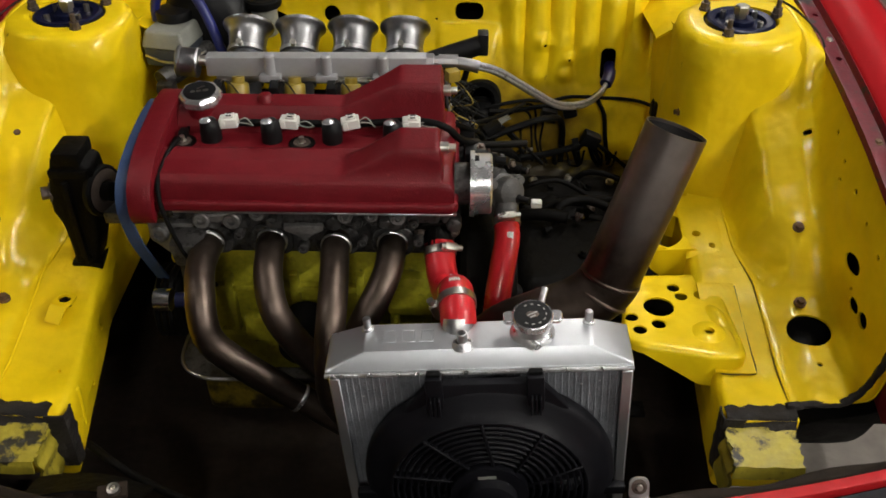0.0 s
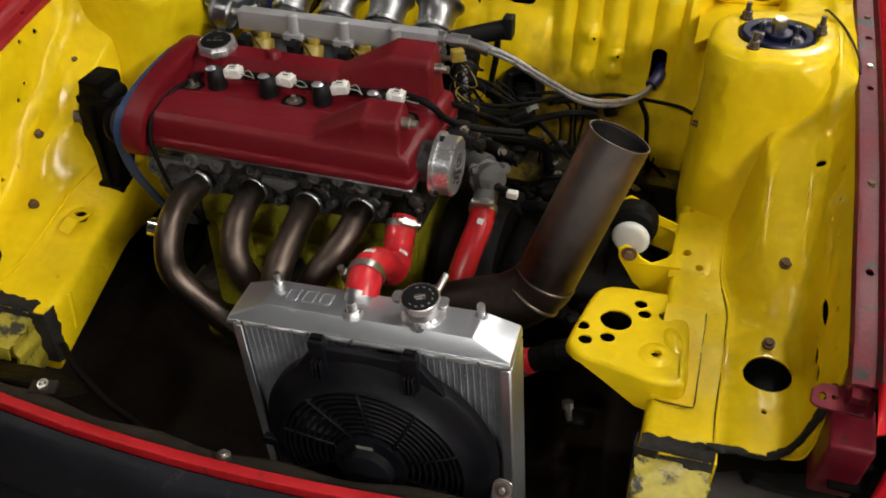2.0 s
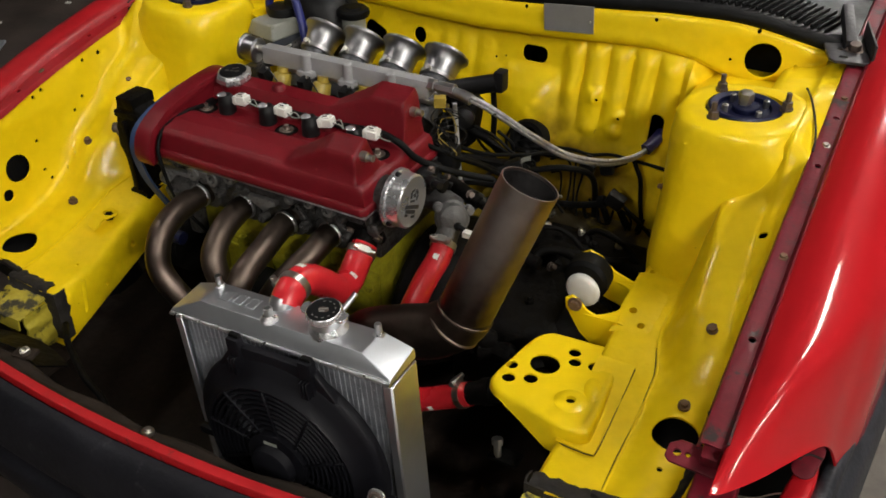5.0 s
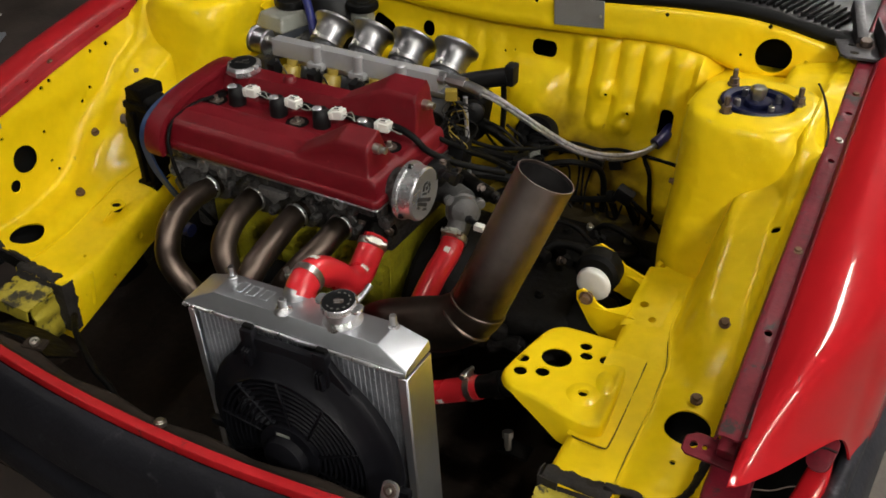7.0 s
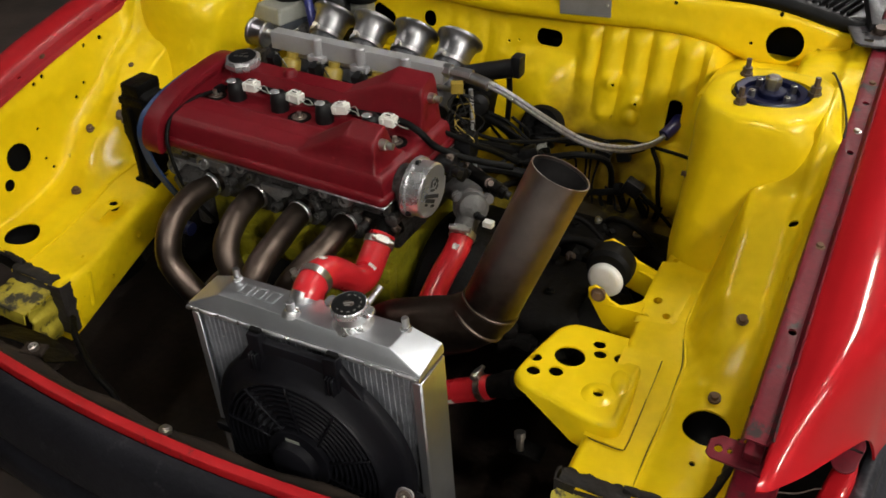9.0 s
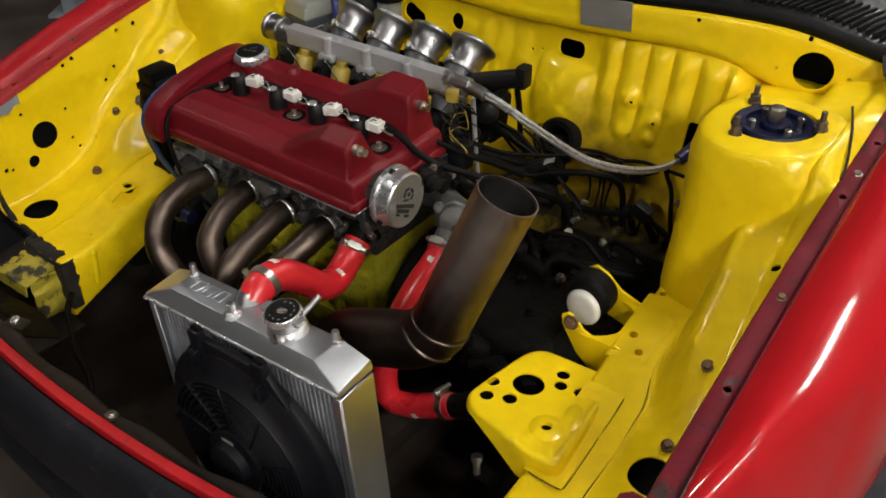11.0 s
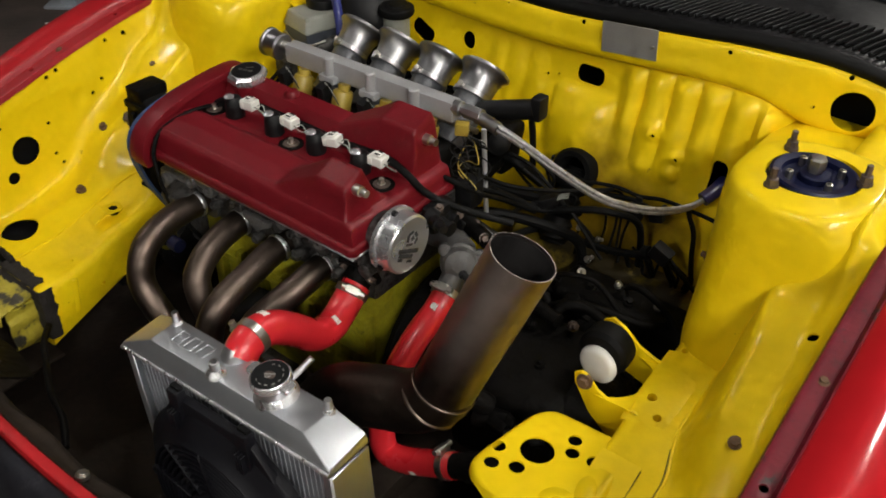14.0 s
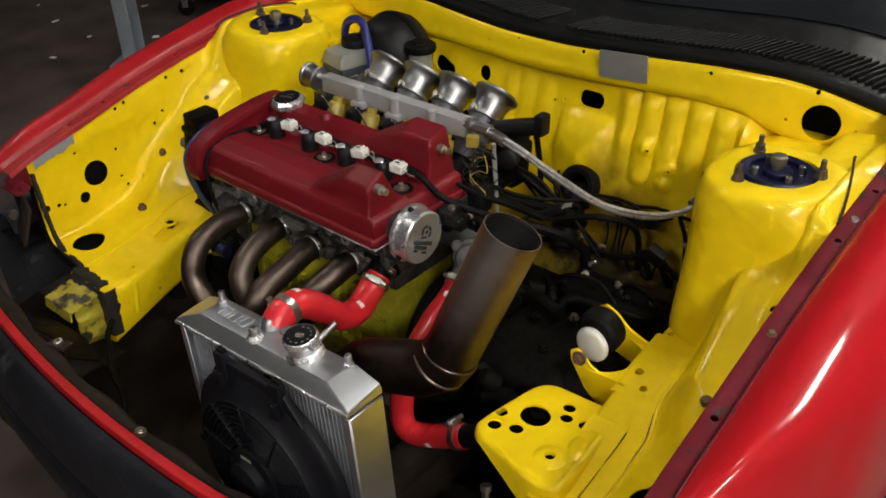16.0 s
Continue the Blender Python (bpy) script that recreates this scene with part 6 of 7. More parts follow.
for ya, yb in ((1.120, 1.176), (1.219, 1.186)):
    edge = [(0.398 + 0.060 * f, ya + (yb - ya) * (1 - math.sqrt(max(0.0, 1 - f * f)))) for f in np.linspace(0.0, 1.0, 9)]
    rows = [[(x, ya + (y - ya) * g, 0.5590 + 0.004 * (x - 0.398) / 0.060 + 0.0045 * (yb < ya)) for g in np.linspace(0, 1, 4)] for x, y in edge]
    part("corner_gusset", sheet(rows, 0.004), YELLOW, mount)
drill(top, [cyl((0.473, 1.157, 0.568), (0, 0, 1), 0.0065, 0.04), cyl((0.494, 1.132, 0.568), (0, 0, 1), 0.0055, 0.04), cyl((0.501, 1.121, 0.568), (0, 0, 1), 0.0025, 0.04)])
part("rubber_bush", lathe([(0, 0), (0.030, 0), (0.036, 0.006), (0.037, 0.016), (0.036, 0.032), (0.028, 0.038), (0, 0.038)], aim((0.388, 1.166, 0.584), (0, 1, 0.02)), 32), RUBBER, mount)
part("bush_face", lathe([(0, -0.003), (0.020, -0.0027), (0.0255, -0.0015), (0.0280, 0.001), (0.0290, 0.004), (0.0285, 0.008)], aim((0.387, 1.158, 0.571), (0.12, 1, 0.0)), 32), WHITE, mount, "white greased bush face")
part("through_bolt", hex_bolt((0.391, 1.121, 0.572), (0, -1, 0.1), 0.008, 0.008), RUSTY, mount)

left_mount = thing("engine_mount", (-0.49, 1.11, 0.52), "black cast engine mount with a round rubber bush", "engine mount")
m_l = Matrix(((1, 0, 0, 0), (0, 0, 1, 0), (0, 1, 0, 0), (0, 0, 0, 1)))
outline = [(-0.494, 0.716), (-0.488, 0.738), (-0.476, 0.746), (-0.446, 0.746), (-0.447, 0.730), (-0.433, 0.724), (-0.431, 0.700), (-0.436, 0.655), (-0.443, 0.622), (-0.445, 0.601), (-0.462, 0.545), (-0.474, 0.536), (-0.496, 0.537), (-0.494, 0.573), (-0.497, 0.621), (-0.506, 0.644), (-0.504, 0.680)]
part("casting", prism(outline, 0.050, at(0, 1.078, 0) @ m_l, 0.008, 3), GREASE, left_mount)
part("head_cap", block((0.040, 0.056, 0.022), at(-0.464, 1.103, 0.736), 0.005), GREASE, left_mount)
part("head_step", block((0.058, 0.058, 0.014), at(-0.466, 1.103, 0.712), 0.004), GREASE, left_mount)
part("web", block((0.010, 0.060, 0.14), at(-0.474, 1.100, 0.63), 0.003), GREASE, left_mount)
part("foot", block((0.046, 0.054, 0.020), at(-0.478, 1.103, 0.542), 0.004), GREASE, left_mount)
part("bush", lathe([(0, 0), (0.036, 0), (0.039, 0.004), (0.039, 0.010), (0.036, 0.013), (0.033, 0.013)], aim((-0.438, 1.100, 0.672), (1, -0.3, 0.05)), 36), RUBBER, left_mount)
part("bush_face", lathe([(0.0335, 0.0125), (0.031, 0.0145), (0.018, 0.0150), (0.015, 0.012), (0, 0.012)], aim((-0.438, 1.100, 0.672), (1, -0.3, 0.05)), 36), STUD, left_mount, "dull grey bush face")
part("bush_core", lathe([(0.014, 0.010), (0.014, 0.026), (0.009, 0.028), (0, 0.028)], aim((-0.438, 1.100, 0.672), (1, -0.3, 0.05)), 20), GREASE, left_mount)
part("side_bolt", hex_bolt((-0.507, 1.090, 0.672), (-0.9, -0.4, 0.1), 0.010, 0.012), STUD, left_mount)
part("stud_bolt", hex_bolt((-0.476, 1.076, 0.560), (0, -1, 0), 0.007, 0.006), GREASE, left_mount)
part("bush_arm", block((0.10, 0.03, 0.020), at(-0.380, 1.09, 0.637), 0.004), CAST, left_mount)

# small nuts, tabs and bolts on the inner wings
def wing_bolt(p, axis, mat=RUSTY, r=0.006):
    part("panel_bolt", hex_bolt(p, axis, r, 0.007), mat, car)


for p, axis in (((0.602, 1.094, 0.626), (0, -0.6, 1)), ((0.598, 1.010, 0.551), (0, -0.3, 1)), ((-0.578, 1.003, 0.541), (0.1, 0, 1)), ((-0.596, 1.211, 0.70), (0.2, -0.4, 1)), ((-0.605, 1.09, 0.622), (0.2, -0.5, 1)), ((-0.565, 1.28, 0.705), (0.3, -0.6, 0.7))):
    wing_bolt(p, axis)
for p in ((0.452, 1.31, 0.70), (0.452, 1.33, 0.655), (0.452, 1.34, 0.61)):
    wing_bolt(p, (-1, 0, 0), RUSTY, 0.0045)
tab_m = at(-0.489, 1.004, 0.536) @ Matrix.Rotation(radians(-12), 4, "Z") @ Matrix.Rotation(radians(6), 4, "Y") @ Matrix.Diagonal((0.82, 0.82, 0.9, 1.0))
tab = part("nut_tab", prism(rounded(0.034, 0.040, 0.010), 0.0035, tab_m, 0.0012, 2), YELLOW, car, "small yellow welded nut tab")
drill(tab, [cyl(tab_m @ Vector((0, 0.002, 0)), (0, 0, 1), 0.0095, 0.04, 0.9)])
part("tab_foot", sheet([[tab_m @ Vector((-0.015 + 0.030 * u, -0.018 - 0.026 * v, 0.002 - 0.017 * v)) for v in np.linspace(0, 1, 4)] for u in np.linspace(0, 1, 4)], 0.003), YELLOW, tab)
part("weld_nut", lathe([(0.011, -0.010), (0.011, 0.0), (0.006, 0.0), (0.006, -0.008), (0, -0.008)], tab_m @ at(0, 0.002, -0.0005), 6), GREASE, tab)

# rail ends: bare cut edges with black sealer and a flaking tongue below
rs = random.Random(7)
for s in (1, -1):
    dz = 0.0 if s > 0 else -0.018
    rows = []
    for k in range(46):
        f = k / 45
        x = 0.5470 - 0.0915 * f
        z = 0.5165 + dz - 0.004 * f
        n = [0.9 * noise.noise((k * 0.16, q * 9.1, s * 4.0)) + 0.3 * noise.noise((k * 0.7, q * 5.3, s)) for q in range(4)]
        rows.append([(s * x, 0.838 + 0.005 * n[0], z + 0.0005), (s * x, 0.828 + 0.002 * n[1], z + 0.0025 + 0.001 * n[1]), (s * x, 0.8175 + 0.0015 * n[2], z + 0.001), (s * x, 0.8150, z - 0.006), (s * x, 0.8130 + 0.001 * n[1], z - 0.015), (s * x, 0.8080 + 0.004 * n[3], z - 0.0165)])
    part("sealer_strip", sheet(rows, 0.0025), SEALER, car, "ragged black sealer on the cut rail end", angle=70)
    rows = []
    for k in range(40):
        f = k / 39
        z = 0.514 + dz - 0.10 * f
        xi = (0.4535 if s > 0 else 0.4335) + 0.002 * f
        n = [0.9 * noise.noise((k * 0.16, q * 7.7, s * 2.0)) + 0.3 * noise.noise((k * 0.7, q * 3.3, s)) for q in range(3)]
        rows.append([(s * (xi - 0.0015), 0.836 + 0.006 * n[0] - 0.004 * f, z), (s * (xi - 0.003 + 0.001 * n[1]), 0.824, z), (s * (xi - 0.001), 0.8145, z), (s * (xi + 0.012), 0.8135, z), (s * (xi + 0.024 + 0.005 * n[2]), 0.8140, z)])
    part("sealer_strip", sheet(rows, 0.0025), SEALER, car, "ragged black sealer on the cut rail end", angle=70)
    rows = []
    for i in range(20):
        y = 0.816 - 0.066 * i / 19
        w0, w1 = 0.455 + rs.uniform(-0.003, 0.003), 0.545 + rs.uniform(-0.003, 0.003)
        rows.append([(s * (w0 + (w1 - w0) * k / 7), y, 0.500 - 0.010 * i / 19 + dz + 0.0012 * math.sin(k * 1.9 + i * 0.7) - (0.02 if i > 18 else 0.0)) for k in range(8)])
    part("rail_tongue", sheet(rows, 0.003), YELLOW_WORN, car, "flaking yellow tongue at the rail end")
    rows = []
    for i in range(12):
        z = 0.490 + dz - 0.085 * i / 11
        rows.append([(s * (0.458 + 0.003 * math.sin(i * 1.3)), 0.812 - 0.05 * k / 5, z - 0.006 * k / 5 * math.sin(i)) for k in range(6)])
    part("torn_edge", sheet(rows, 0.004), YELLOW_WORN, car, "torn and flaking rail edge")
    part("rail_plug", block((0.08, 0.01, 0.07), at(s * 0.498, 0.83, 0.455 + dz), 0.002), RUBBER, car)
    bm = hose([(s * 0.535, 0.832, 0.520 + dz), (s * 0.57, 0.836, 0.520 + dz), (s * 0.61, 0.838, 0.522 + dz * 0.9), (s * 0.632, 0.838, 0.550 + dz * 0.6), (s * 0.645, 0.838, 0.60), (s * 0.652, 0.838, 0.66)], lambda f: 0.0050 + 0.0006 * math.sin(f * 17), 8, 7)
    for v in bm.verts:
        v.co += Vector((rs.uniform(-1, 1), rs.uniform(-1, 1), rs.uniform(-1, 1))) * 0.0009
    part("sealer_edge", bm, SEALER, car)

# wing supports, lamp surrounds and bumper ends at the front corners
for s in (1, -1):
    zz = -wing_drop(s, 0.8)
    part("wing_support", block((0.020, 0.060, 0.040), at(s * 0.668, 0.828, 0.682 + zz) @ Matrix.Rotation(radians(20), 4, "X"), 0.004), FLANGE_RED, car, "dull maroon wing support")
    tabp = prism([(-0.034, -0.010), (-0.028, -0.015), (0.03, -0.017), (0.034, 0.015), (-0.022, 0.014), (-0.033, 0.006)], 0.004, at(s * 0.655, 0.806, 0.672 + zz) @ (Matrix.Identity(4) if s > 0 else Matrix.Rotation(radians(180), 4, "Z")) @ Matrix.Rotation(radians(s * 25), 4, "X"), 0.001, 1)
    tabo = part("support_tab", tabp, FLANGE_RED, car)
    drill(tabo, [cyl((s * 0.633, 0.804, 0.672 + zz), (0, -0.4, 1), 0.0045, 0.05), cyl((s * 0.645, 0.805, 0.672 + zz), (0, -0.4, 1), 0.003, 0.05)])
    part("lamp_bracket", block((0.06, 0.010, 0.07), at(s * 0.725, 0.83, (0.52 if s > 0 else 0.60) + zz) @ Matrix.Rotation(radians(s * 14), 4, "Z"), 0.003), GREASE, car, "black lamp bracket")
    part("lamp_shelf", block((0.09, 0.10, 0.006), at(s * 0.715, 0.84, 0.545 + zz), 0.002), GREASE, car)
    part("wheel_arch_liner", block((0.11, 0.012, 0.34), at(s * 0.73, 1.00, 0.48), 0.004), RUBBER, car)
    if s > 0:
        rows = []
        for u in np.linspace(0, 1, 12):
            x, y, z = curve_interp(u, (0, 0.3, 0.65, 1), (0.722, 0.747, 0.761, 0.770)), curve_interp(u, (0, 0.3, 0.65, 1), (0.765, 0.825, 0.885, 0.932)), curve_interp(u, (0, 0.3, 0.65, 1), (0.556, 0.566, 0.585, 0.606))
            w = 0.0115 * min(1.0, math.sqrt(max(0.0, 1.04 - u) / 0.25))
            rows.append(smooth_path([(x - w, y + 0.003, z - 0.030), (x - w, y + 0.002, z - 0.004), (x - w * 0.7, y, z + 0.002), (x + w * 0.7, y - 0.004, z + 0.004), (x + w, y - 0.006, z - 0.002), (x + w, y - 0.006, z - 0.03)], 3))
        strip = part("lamp_surround", sheet(rows, 0.003), BODY_RED, car, "red strip under the lamp opening")
        end_m = at(0.764, 0.920, 0.617) @ Matrix.Rotation(radians(-12), 4, "Z") @ Matrix.Rotation(radians(30), 4, "X")
        part("rolled_end", prism(rounded(0.028, 0.050, 0.0130, 7), 0.005, end_m, 0.0018, 2), FLANGE_RED, strip, "dull maroon rounded end")
        part("end_slit", hose([end_m @ Vector(q) for q in ((-0.009, -0.006, 0.0052), (-0.006, 0.002, 0.0054), (0.002, 0.006, 0.0054), (0.014, 0.007, 0.0052))], 0.0016, 8, 5), SEALER, strip)
        part("lamp_mount", block((0.050, 0.060, 0.11), at(0.678, 0.826, 0.572) @ Matrix.Rotation(radians(12), 4, "X"), 0.006, 3), FLANGE_RED, car, "dull maroon lamp mounting box")
        part("lamp_rod", hose([(0.70, 0.835, 0.606), (0.722, 0.848, 0.602), (0.738, 0.862, 0.603), (0.746, 0.874, 0.596)], 0.0010, 8, 4), STUD, car)
    else:
        rows = [[(s * x, y, z + zz) for z in (0.55, 0.565, 0.582, 0.59)] for x, y in [(0.700 + 0.09 * u, 0.845 + 0.06 * u + 0.085 * u * u) for u in np.linspace(0, 1, 10)]]
        part("lamp_surround", sheet(rows, 0.006), BODY_RED, car, "red strip under the lamp opening")
    rows = []
    for v in np.linspace(0, 1, 22):
        xi = curve_interp(v, (0, 0.2, 0.4, 0.6, 1), (0.752, 0.772, 0.780, 0.788, 0.812)) if s > 0 else interp(v, (0, 0.3, 0.62, 1), (0.728, 0.752, 0.782, 0.830))
        yi = curve_interp(v, (0, 0.2, 0.4, 0.6, 1), (0.79, 0.87, 0.953, 1.034, 1.30)) if s > 0 else interp(v, (0, 0.3, 0.62, 1), (0.80, 0.876, 1.054, 1.25))
        rows.append(smooth_path([(s * (xi - 0.012), yi + 0.004, 0.53 + zz), (s * xi, yi, 0.580 + zz), (s * (xi + 0.008), yi - 0.004, 0.592 + zz), (s * (xi + 0.018), yi - 0.010, 0.594 + zz), (s * (xi + 0.024), yi - 0.013, 0.586 + zz), (s * (xi + 0.026), yi - 0.014, 0.574 + zz), (s * (xi + 0.042), yi - 0.022, 0.552 + zz), (s * (xi + 0.048), yi - 0.028, 0.48 + zz), (s * (xi + 0.045), yi - 0.026, 0.36 + zz)], 3))
    part("bumper_corner", sheet(rows, 0.004), BUMPER_LIGHTER, car, "dark grey bumper corner")
    if s < 0:
        panel = part("lamp_panel", block((0.075, 0.006, 0.075), at(-0.632, 0.792, 0.588) @ Matrix.Rotation(radians(-18), 4, "Z") @ Matrix.Rotation(radians(-20), 4, "X"), 0.002), TRAY, car, "dirty dark lamp panel")
        part("panel_bolt", hex_bolt((-0.650, 0.782, 0.598), (0.2, -0.9, 0.5), 0.007, 0.006), STUD, panel)
        part("corner_tray", block((0.34, 0.20, 0.006), at(s * 0.63, 0.735, 0.33), 0.002), TRAY, car)
part("front_nut", lathe([(0.0075, 0.0), (0.0075, 0.006), (0.0045, 0.0062), (0.0045, 0.001), (0, 0.001)], aim((-0.305, 0.663, 0.536), (0, -0.2, 1)), 16), STEEL, car)
part("nut_lug", block((0.035, 0.022, 0.006), at(-0.308, 0.664, 0.532) @ Matrix.Rotation(0.3, 4, "Z"), 0.002), TRAY, car)
part("lamp_cable", hose([(-0.40, 0.80, 0.455), (-0.36, 0.768, 0.462), (-0.325, 0.748, 0.458), (-0.262, 0.716, 0.458), (-0.21, 0.700, 0.452), (-0.17, 0.675, 0.44)], 0.0055, 10, 7), GREASE, car, "black cable behind the front panel")
rows = [[(-0.42 + 0.14 * u, 0.655 + 0.05 * v + 0.015 * math.sin(u * 3), 0.525 - 0.02 * v - 0.02 * u * v) for v in np.linspace(0, 1, 5)] for u in np.linspace(0, 1, 8)]
part("inner_stiffener", sheet(rows, 0.003), GREASE, car)
for k, (x, y, z, r) in enumerate(((0.657, 0.838, 0.716, 0.006), (0.668, 0.858, 0.723, 0.007))):
    part("sealer_blob", lathe([(0, 0), (r, 0), (r * 0.9, r * 0.4), (r * 0.4, r * 0.7), (0, r * 0.7)], aim((x, y, z - 0.003), (0.1, -0.3, 1)), 9), SEALER, car)
part("lip_bolt", hex_bolt((-0.022, 0.628, 0.541), (0, 0.2, 1), 0.006, 0.005), STEEL, car)
catch = thing("bonnet_catch", (0.313, 0.68, 0.53), "small bright steel bonnet catch stub on the front panel", "bonnet catch")
catch_m = at(0.313, 0.674, 0.545) @ Matrix.Rotation(radians(62), 4, "X")
tongue = part("bracket", prism(rounded(0.024, 0.030, 0.009), 0.003, catch_m, 0.0008, 1), ALU, catch)
part("foot", block((0.022, 0.004, 0.040), at(0.315, 0.667, 0.518), 0.001), ALU, catch)
part("washer", lathe([(0.0095, 0.003), (0.0090, 0.0045), (0.0060, 0.0050), (0.0050, 0.0040), (0, 0.0040)], catch_m @ at(0, 0.003, 0), 18), STUD, catch)
part("stub", lathe([(0.0040, 0.004), (0.0040, 0.007), (0.0030, 0.008), (0, 0.008)], catch_m @ at(0, 0.003, 0), 12), STEEL, catch)
hinge_m = at(0.650, 1.590, 0.852) @ Matrix.Rotation(radians(14), 4, "Z")
hinge = part("bonnet_hinge", prism([(-0.030, -0.020), (-0.022, -0.030), (0.022, -0.034), (0.034, -0.026), (0.036, 0.090), (-0.034, 0.090), (-0.032, 0.010)], 0.005, hinge_m, 0.0015, 2), HINGE_GREY, car, "dark grey pressed bonnet hinge bracket")
drill(hinge, [cyl(hinge_m @ Vector((-0.008, -0.012, 0)), (0, 0, 1), 0.0075, 0.05, 0.8), cyl(hinge_m @ Vector((-0.010, 0.022, 0)), (0, 0, 1), 0.005, 0.05, 0.8)])
part("hinge_flange", block((0.004, 0.115, 0.034), hinge_m @ at(0.034, 0.030, 0.016), 0.0015), HINGE_GREY, hinge)
part("hinge_bolt", hex_bolt(hinge_m @ Vector((0.012, 0.020, 0.006)), (0, -0.2, 1), 0.010, 0.012), STUD, hinge)
part("hinge_arm", block((0.018, 0.12, 0.022), hinge_m @ at(0.006, 0.085, 0.020) @ Matrix.Rotation(0.2, 4, "X"), 0.004), HINGE_GREY, hinge)

# ---- low in the bay: gearbox, cross beam and driveshaft ----
gearbox = thing("gearbox", (0.28, 1.2, 0.30), "greasy dark gearbox casing low in the bay", "gearbox")
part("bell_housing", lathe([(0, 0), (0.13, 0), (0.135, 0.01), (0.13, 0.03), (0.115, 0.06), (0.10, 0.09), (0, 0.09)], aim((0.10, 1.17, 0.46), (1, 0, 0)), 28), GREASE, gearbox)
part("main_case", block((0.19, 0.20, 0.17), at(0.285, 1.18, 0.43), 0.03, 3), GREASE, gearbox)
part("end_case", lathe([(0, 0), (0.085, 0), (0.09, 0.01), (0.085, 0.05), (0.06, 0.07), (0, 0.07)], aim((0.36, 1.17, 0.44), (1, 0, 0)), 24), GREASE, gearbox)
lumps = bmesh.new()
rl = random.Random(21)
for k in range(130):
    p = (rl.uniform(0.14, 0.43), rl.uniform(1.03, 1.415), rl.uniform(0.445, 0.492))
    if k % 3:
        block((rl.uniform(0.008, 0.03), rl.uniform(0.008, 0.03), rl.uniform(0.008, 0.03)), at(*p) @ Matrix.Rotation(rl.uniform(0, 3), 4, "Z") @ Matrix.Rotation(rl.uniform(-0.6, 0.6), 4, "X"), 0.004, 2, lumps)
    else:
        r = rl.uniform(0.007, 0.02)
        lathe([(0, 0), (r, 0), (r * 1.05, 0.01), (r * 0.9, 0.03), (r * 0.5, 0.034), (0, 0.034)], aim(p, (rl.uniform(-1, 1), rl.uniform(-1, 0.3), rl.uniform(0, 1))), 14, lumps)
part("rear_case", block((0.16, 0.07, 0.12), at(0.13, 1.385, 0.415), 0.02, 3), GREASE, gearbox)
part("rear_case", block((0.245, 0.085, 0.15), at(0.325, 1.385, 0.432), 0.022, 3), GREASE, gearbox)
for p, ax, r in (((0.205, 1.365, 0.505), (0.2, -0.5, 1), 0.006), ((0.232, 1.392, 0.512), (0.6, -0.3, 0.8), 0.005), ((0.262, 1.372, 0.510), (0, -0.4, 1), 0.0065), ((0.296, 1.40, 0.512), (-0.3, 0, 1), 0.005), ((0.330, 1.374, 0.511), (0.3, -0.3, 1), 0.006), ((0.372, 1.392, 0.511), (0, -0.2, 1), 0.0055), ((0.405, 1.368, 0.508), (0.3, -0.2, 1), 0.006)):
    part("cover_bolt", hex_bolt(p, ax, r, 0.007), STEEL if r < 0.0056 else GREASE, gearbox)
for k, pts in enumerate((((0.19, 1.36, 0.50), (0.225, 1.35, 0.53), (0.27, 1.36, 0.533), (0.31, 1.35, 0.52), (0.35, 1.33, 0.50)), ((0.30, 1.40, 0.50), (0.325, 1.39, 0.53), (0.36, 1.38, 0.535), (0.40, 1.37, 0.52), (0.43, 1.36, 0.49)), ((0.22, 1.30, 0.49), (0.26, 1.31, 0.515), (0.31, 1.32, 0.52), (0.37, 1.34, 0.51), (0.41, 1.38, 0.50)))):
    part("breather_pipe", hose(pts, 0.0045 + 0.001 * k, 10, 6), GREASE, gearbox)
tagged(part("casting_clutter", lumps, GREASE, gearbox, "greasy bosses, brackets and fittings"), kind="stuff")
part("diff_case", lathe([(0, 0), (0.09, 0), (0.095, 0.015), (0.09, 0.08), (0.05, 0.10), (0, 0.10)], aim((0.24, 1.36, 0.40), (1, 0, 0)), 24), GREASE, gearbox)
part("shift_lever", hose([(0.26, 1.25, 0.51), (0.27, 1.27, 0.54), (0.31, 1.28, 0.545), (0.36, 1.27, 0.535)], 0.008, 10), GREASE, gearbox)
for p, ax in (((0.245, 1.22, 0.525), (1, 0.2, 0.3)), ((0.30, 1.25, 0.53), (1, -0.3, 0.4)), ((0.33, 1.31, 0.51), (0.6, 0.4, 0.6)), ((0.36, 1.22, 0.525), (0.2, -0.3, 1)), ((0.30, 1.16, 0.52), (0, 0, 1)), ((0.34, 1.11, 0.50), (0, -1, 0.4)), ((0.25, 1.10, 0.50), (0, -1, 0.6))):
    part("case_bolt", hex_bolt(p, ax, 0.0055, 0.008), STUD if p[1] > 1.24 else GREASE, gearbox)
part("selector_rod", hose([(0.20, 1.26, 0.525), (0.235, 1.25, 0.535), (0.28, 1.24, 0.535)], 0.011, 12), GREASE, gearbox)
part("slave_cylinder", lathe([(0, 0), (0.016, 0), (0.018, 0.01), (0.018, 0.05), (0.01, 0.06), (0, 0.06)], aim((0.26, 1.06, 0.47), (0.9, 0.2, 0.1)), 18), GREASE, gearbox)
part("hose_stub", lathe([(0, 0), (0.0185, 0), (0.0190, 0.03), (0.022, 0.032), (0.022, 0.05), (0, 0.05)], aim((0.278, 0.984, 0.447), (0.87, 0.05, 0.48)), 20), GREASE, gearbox)
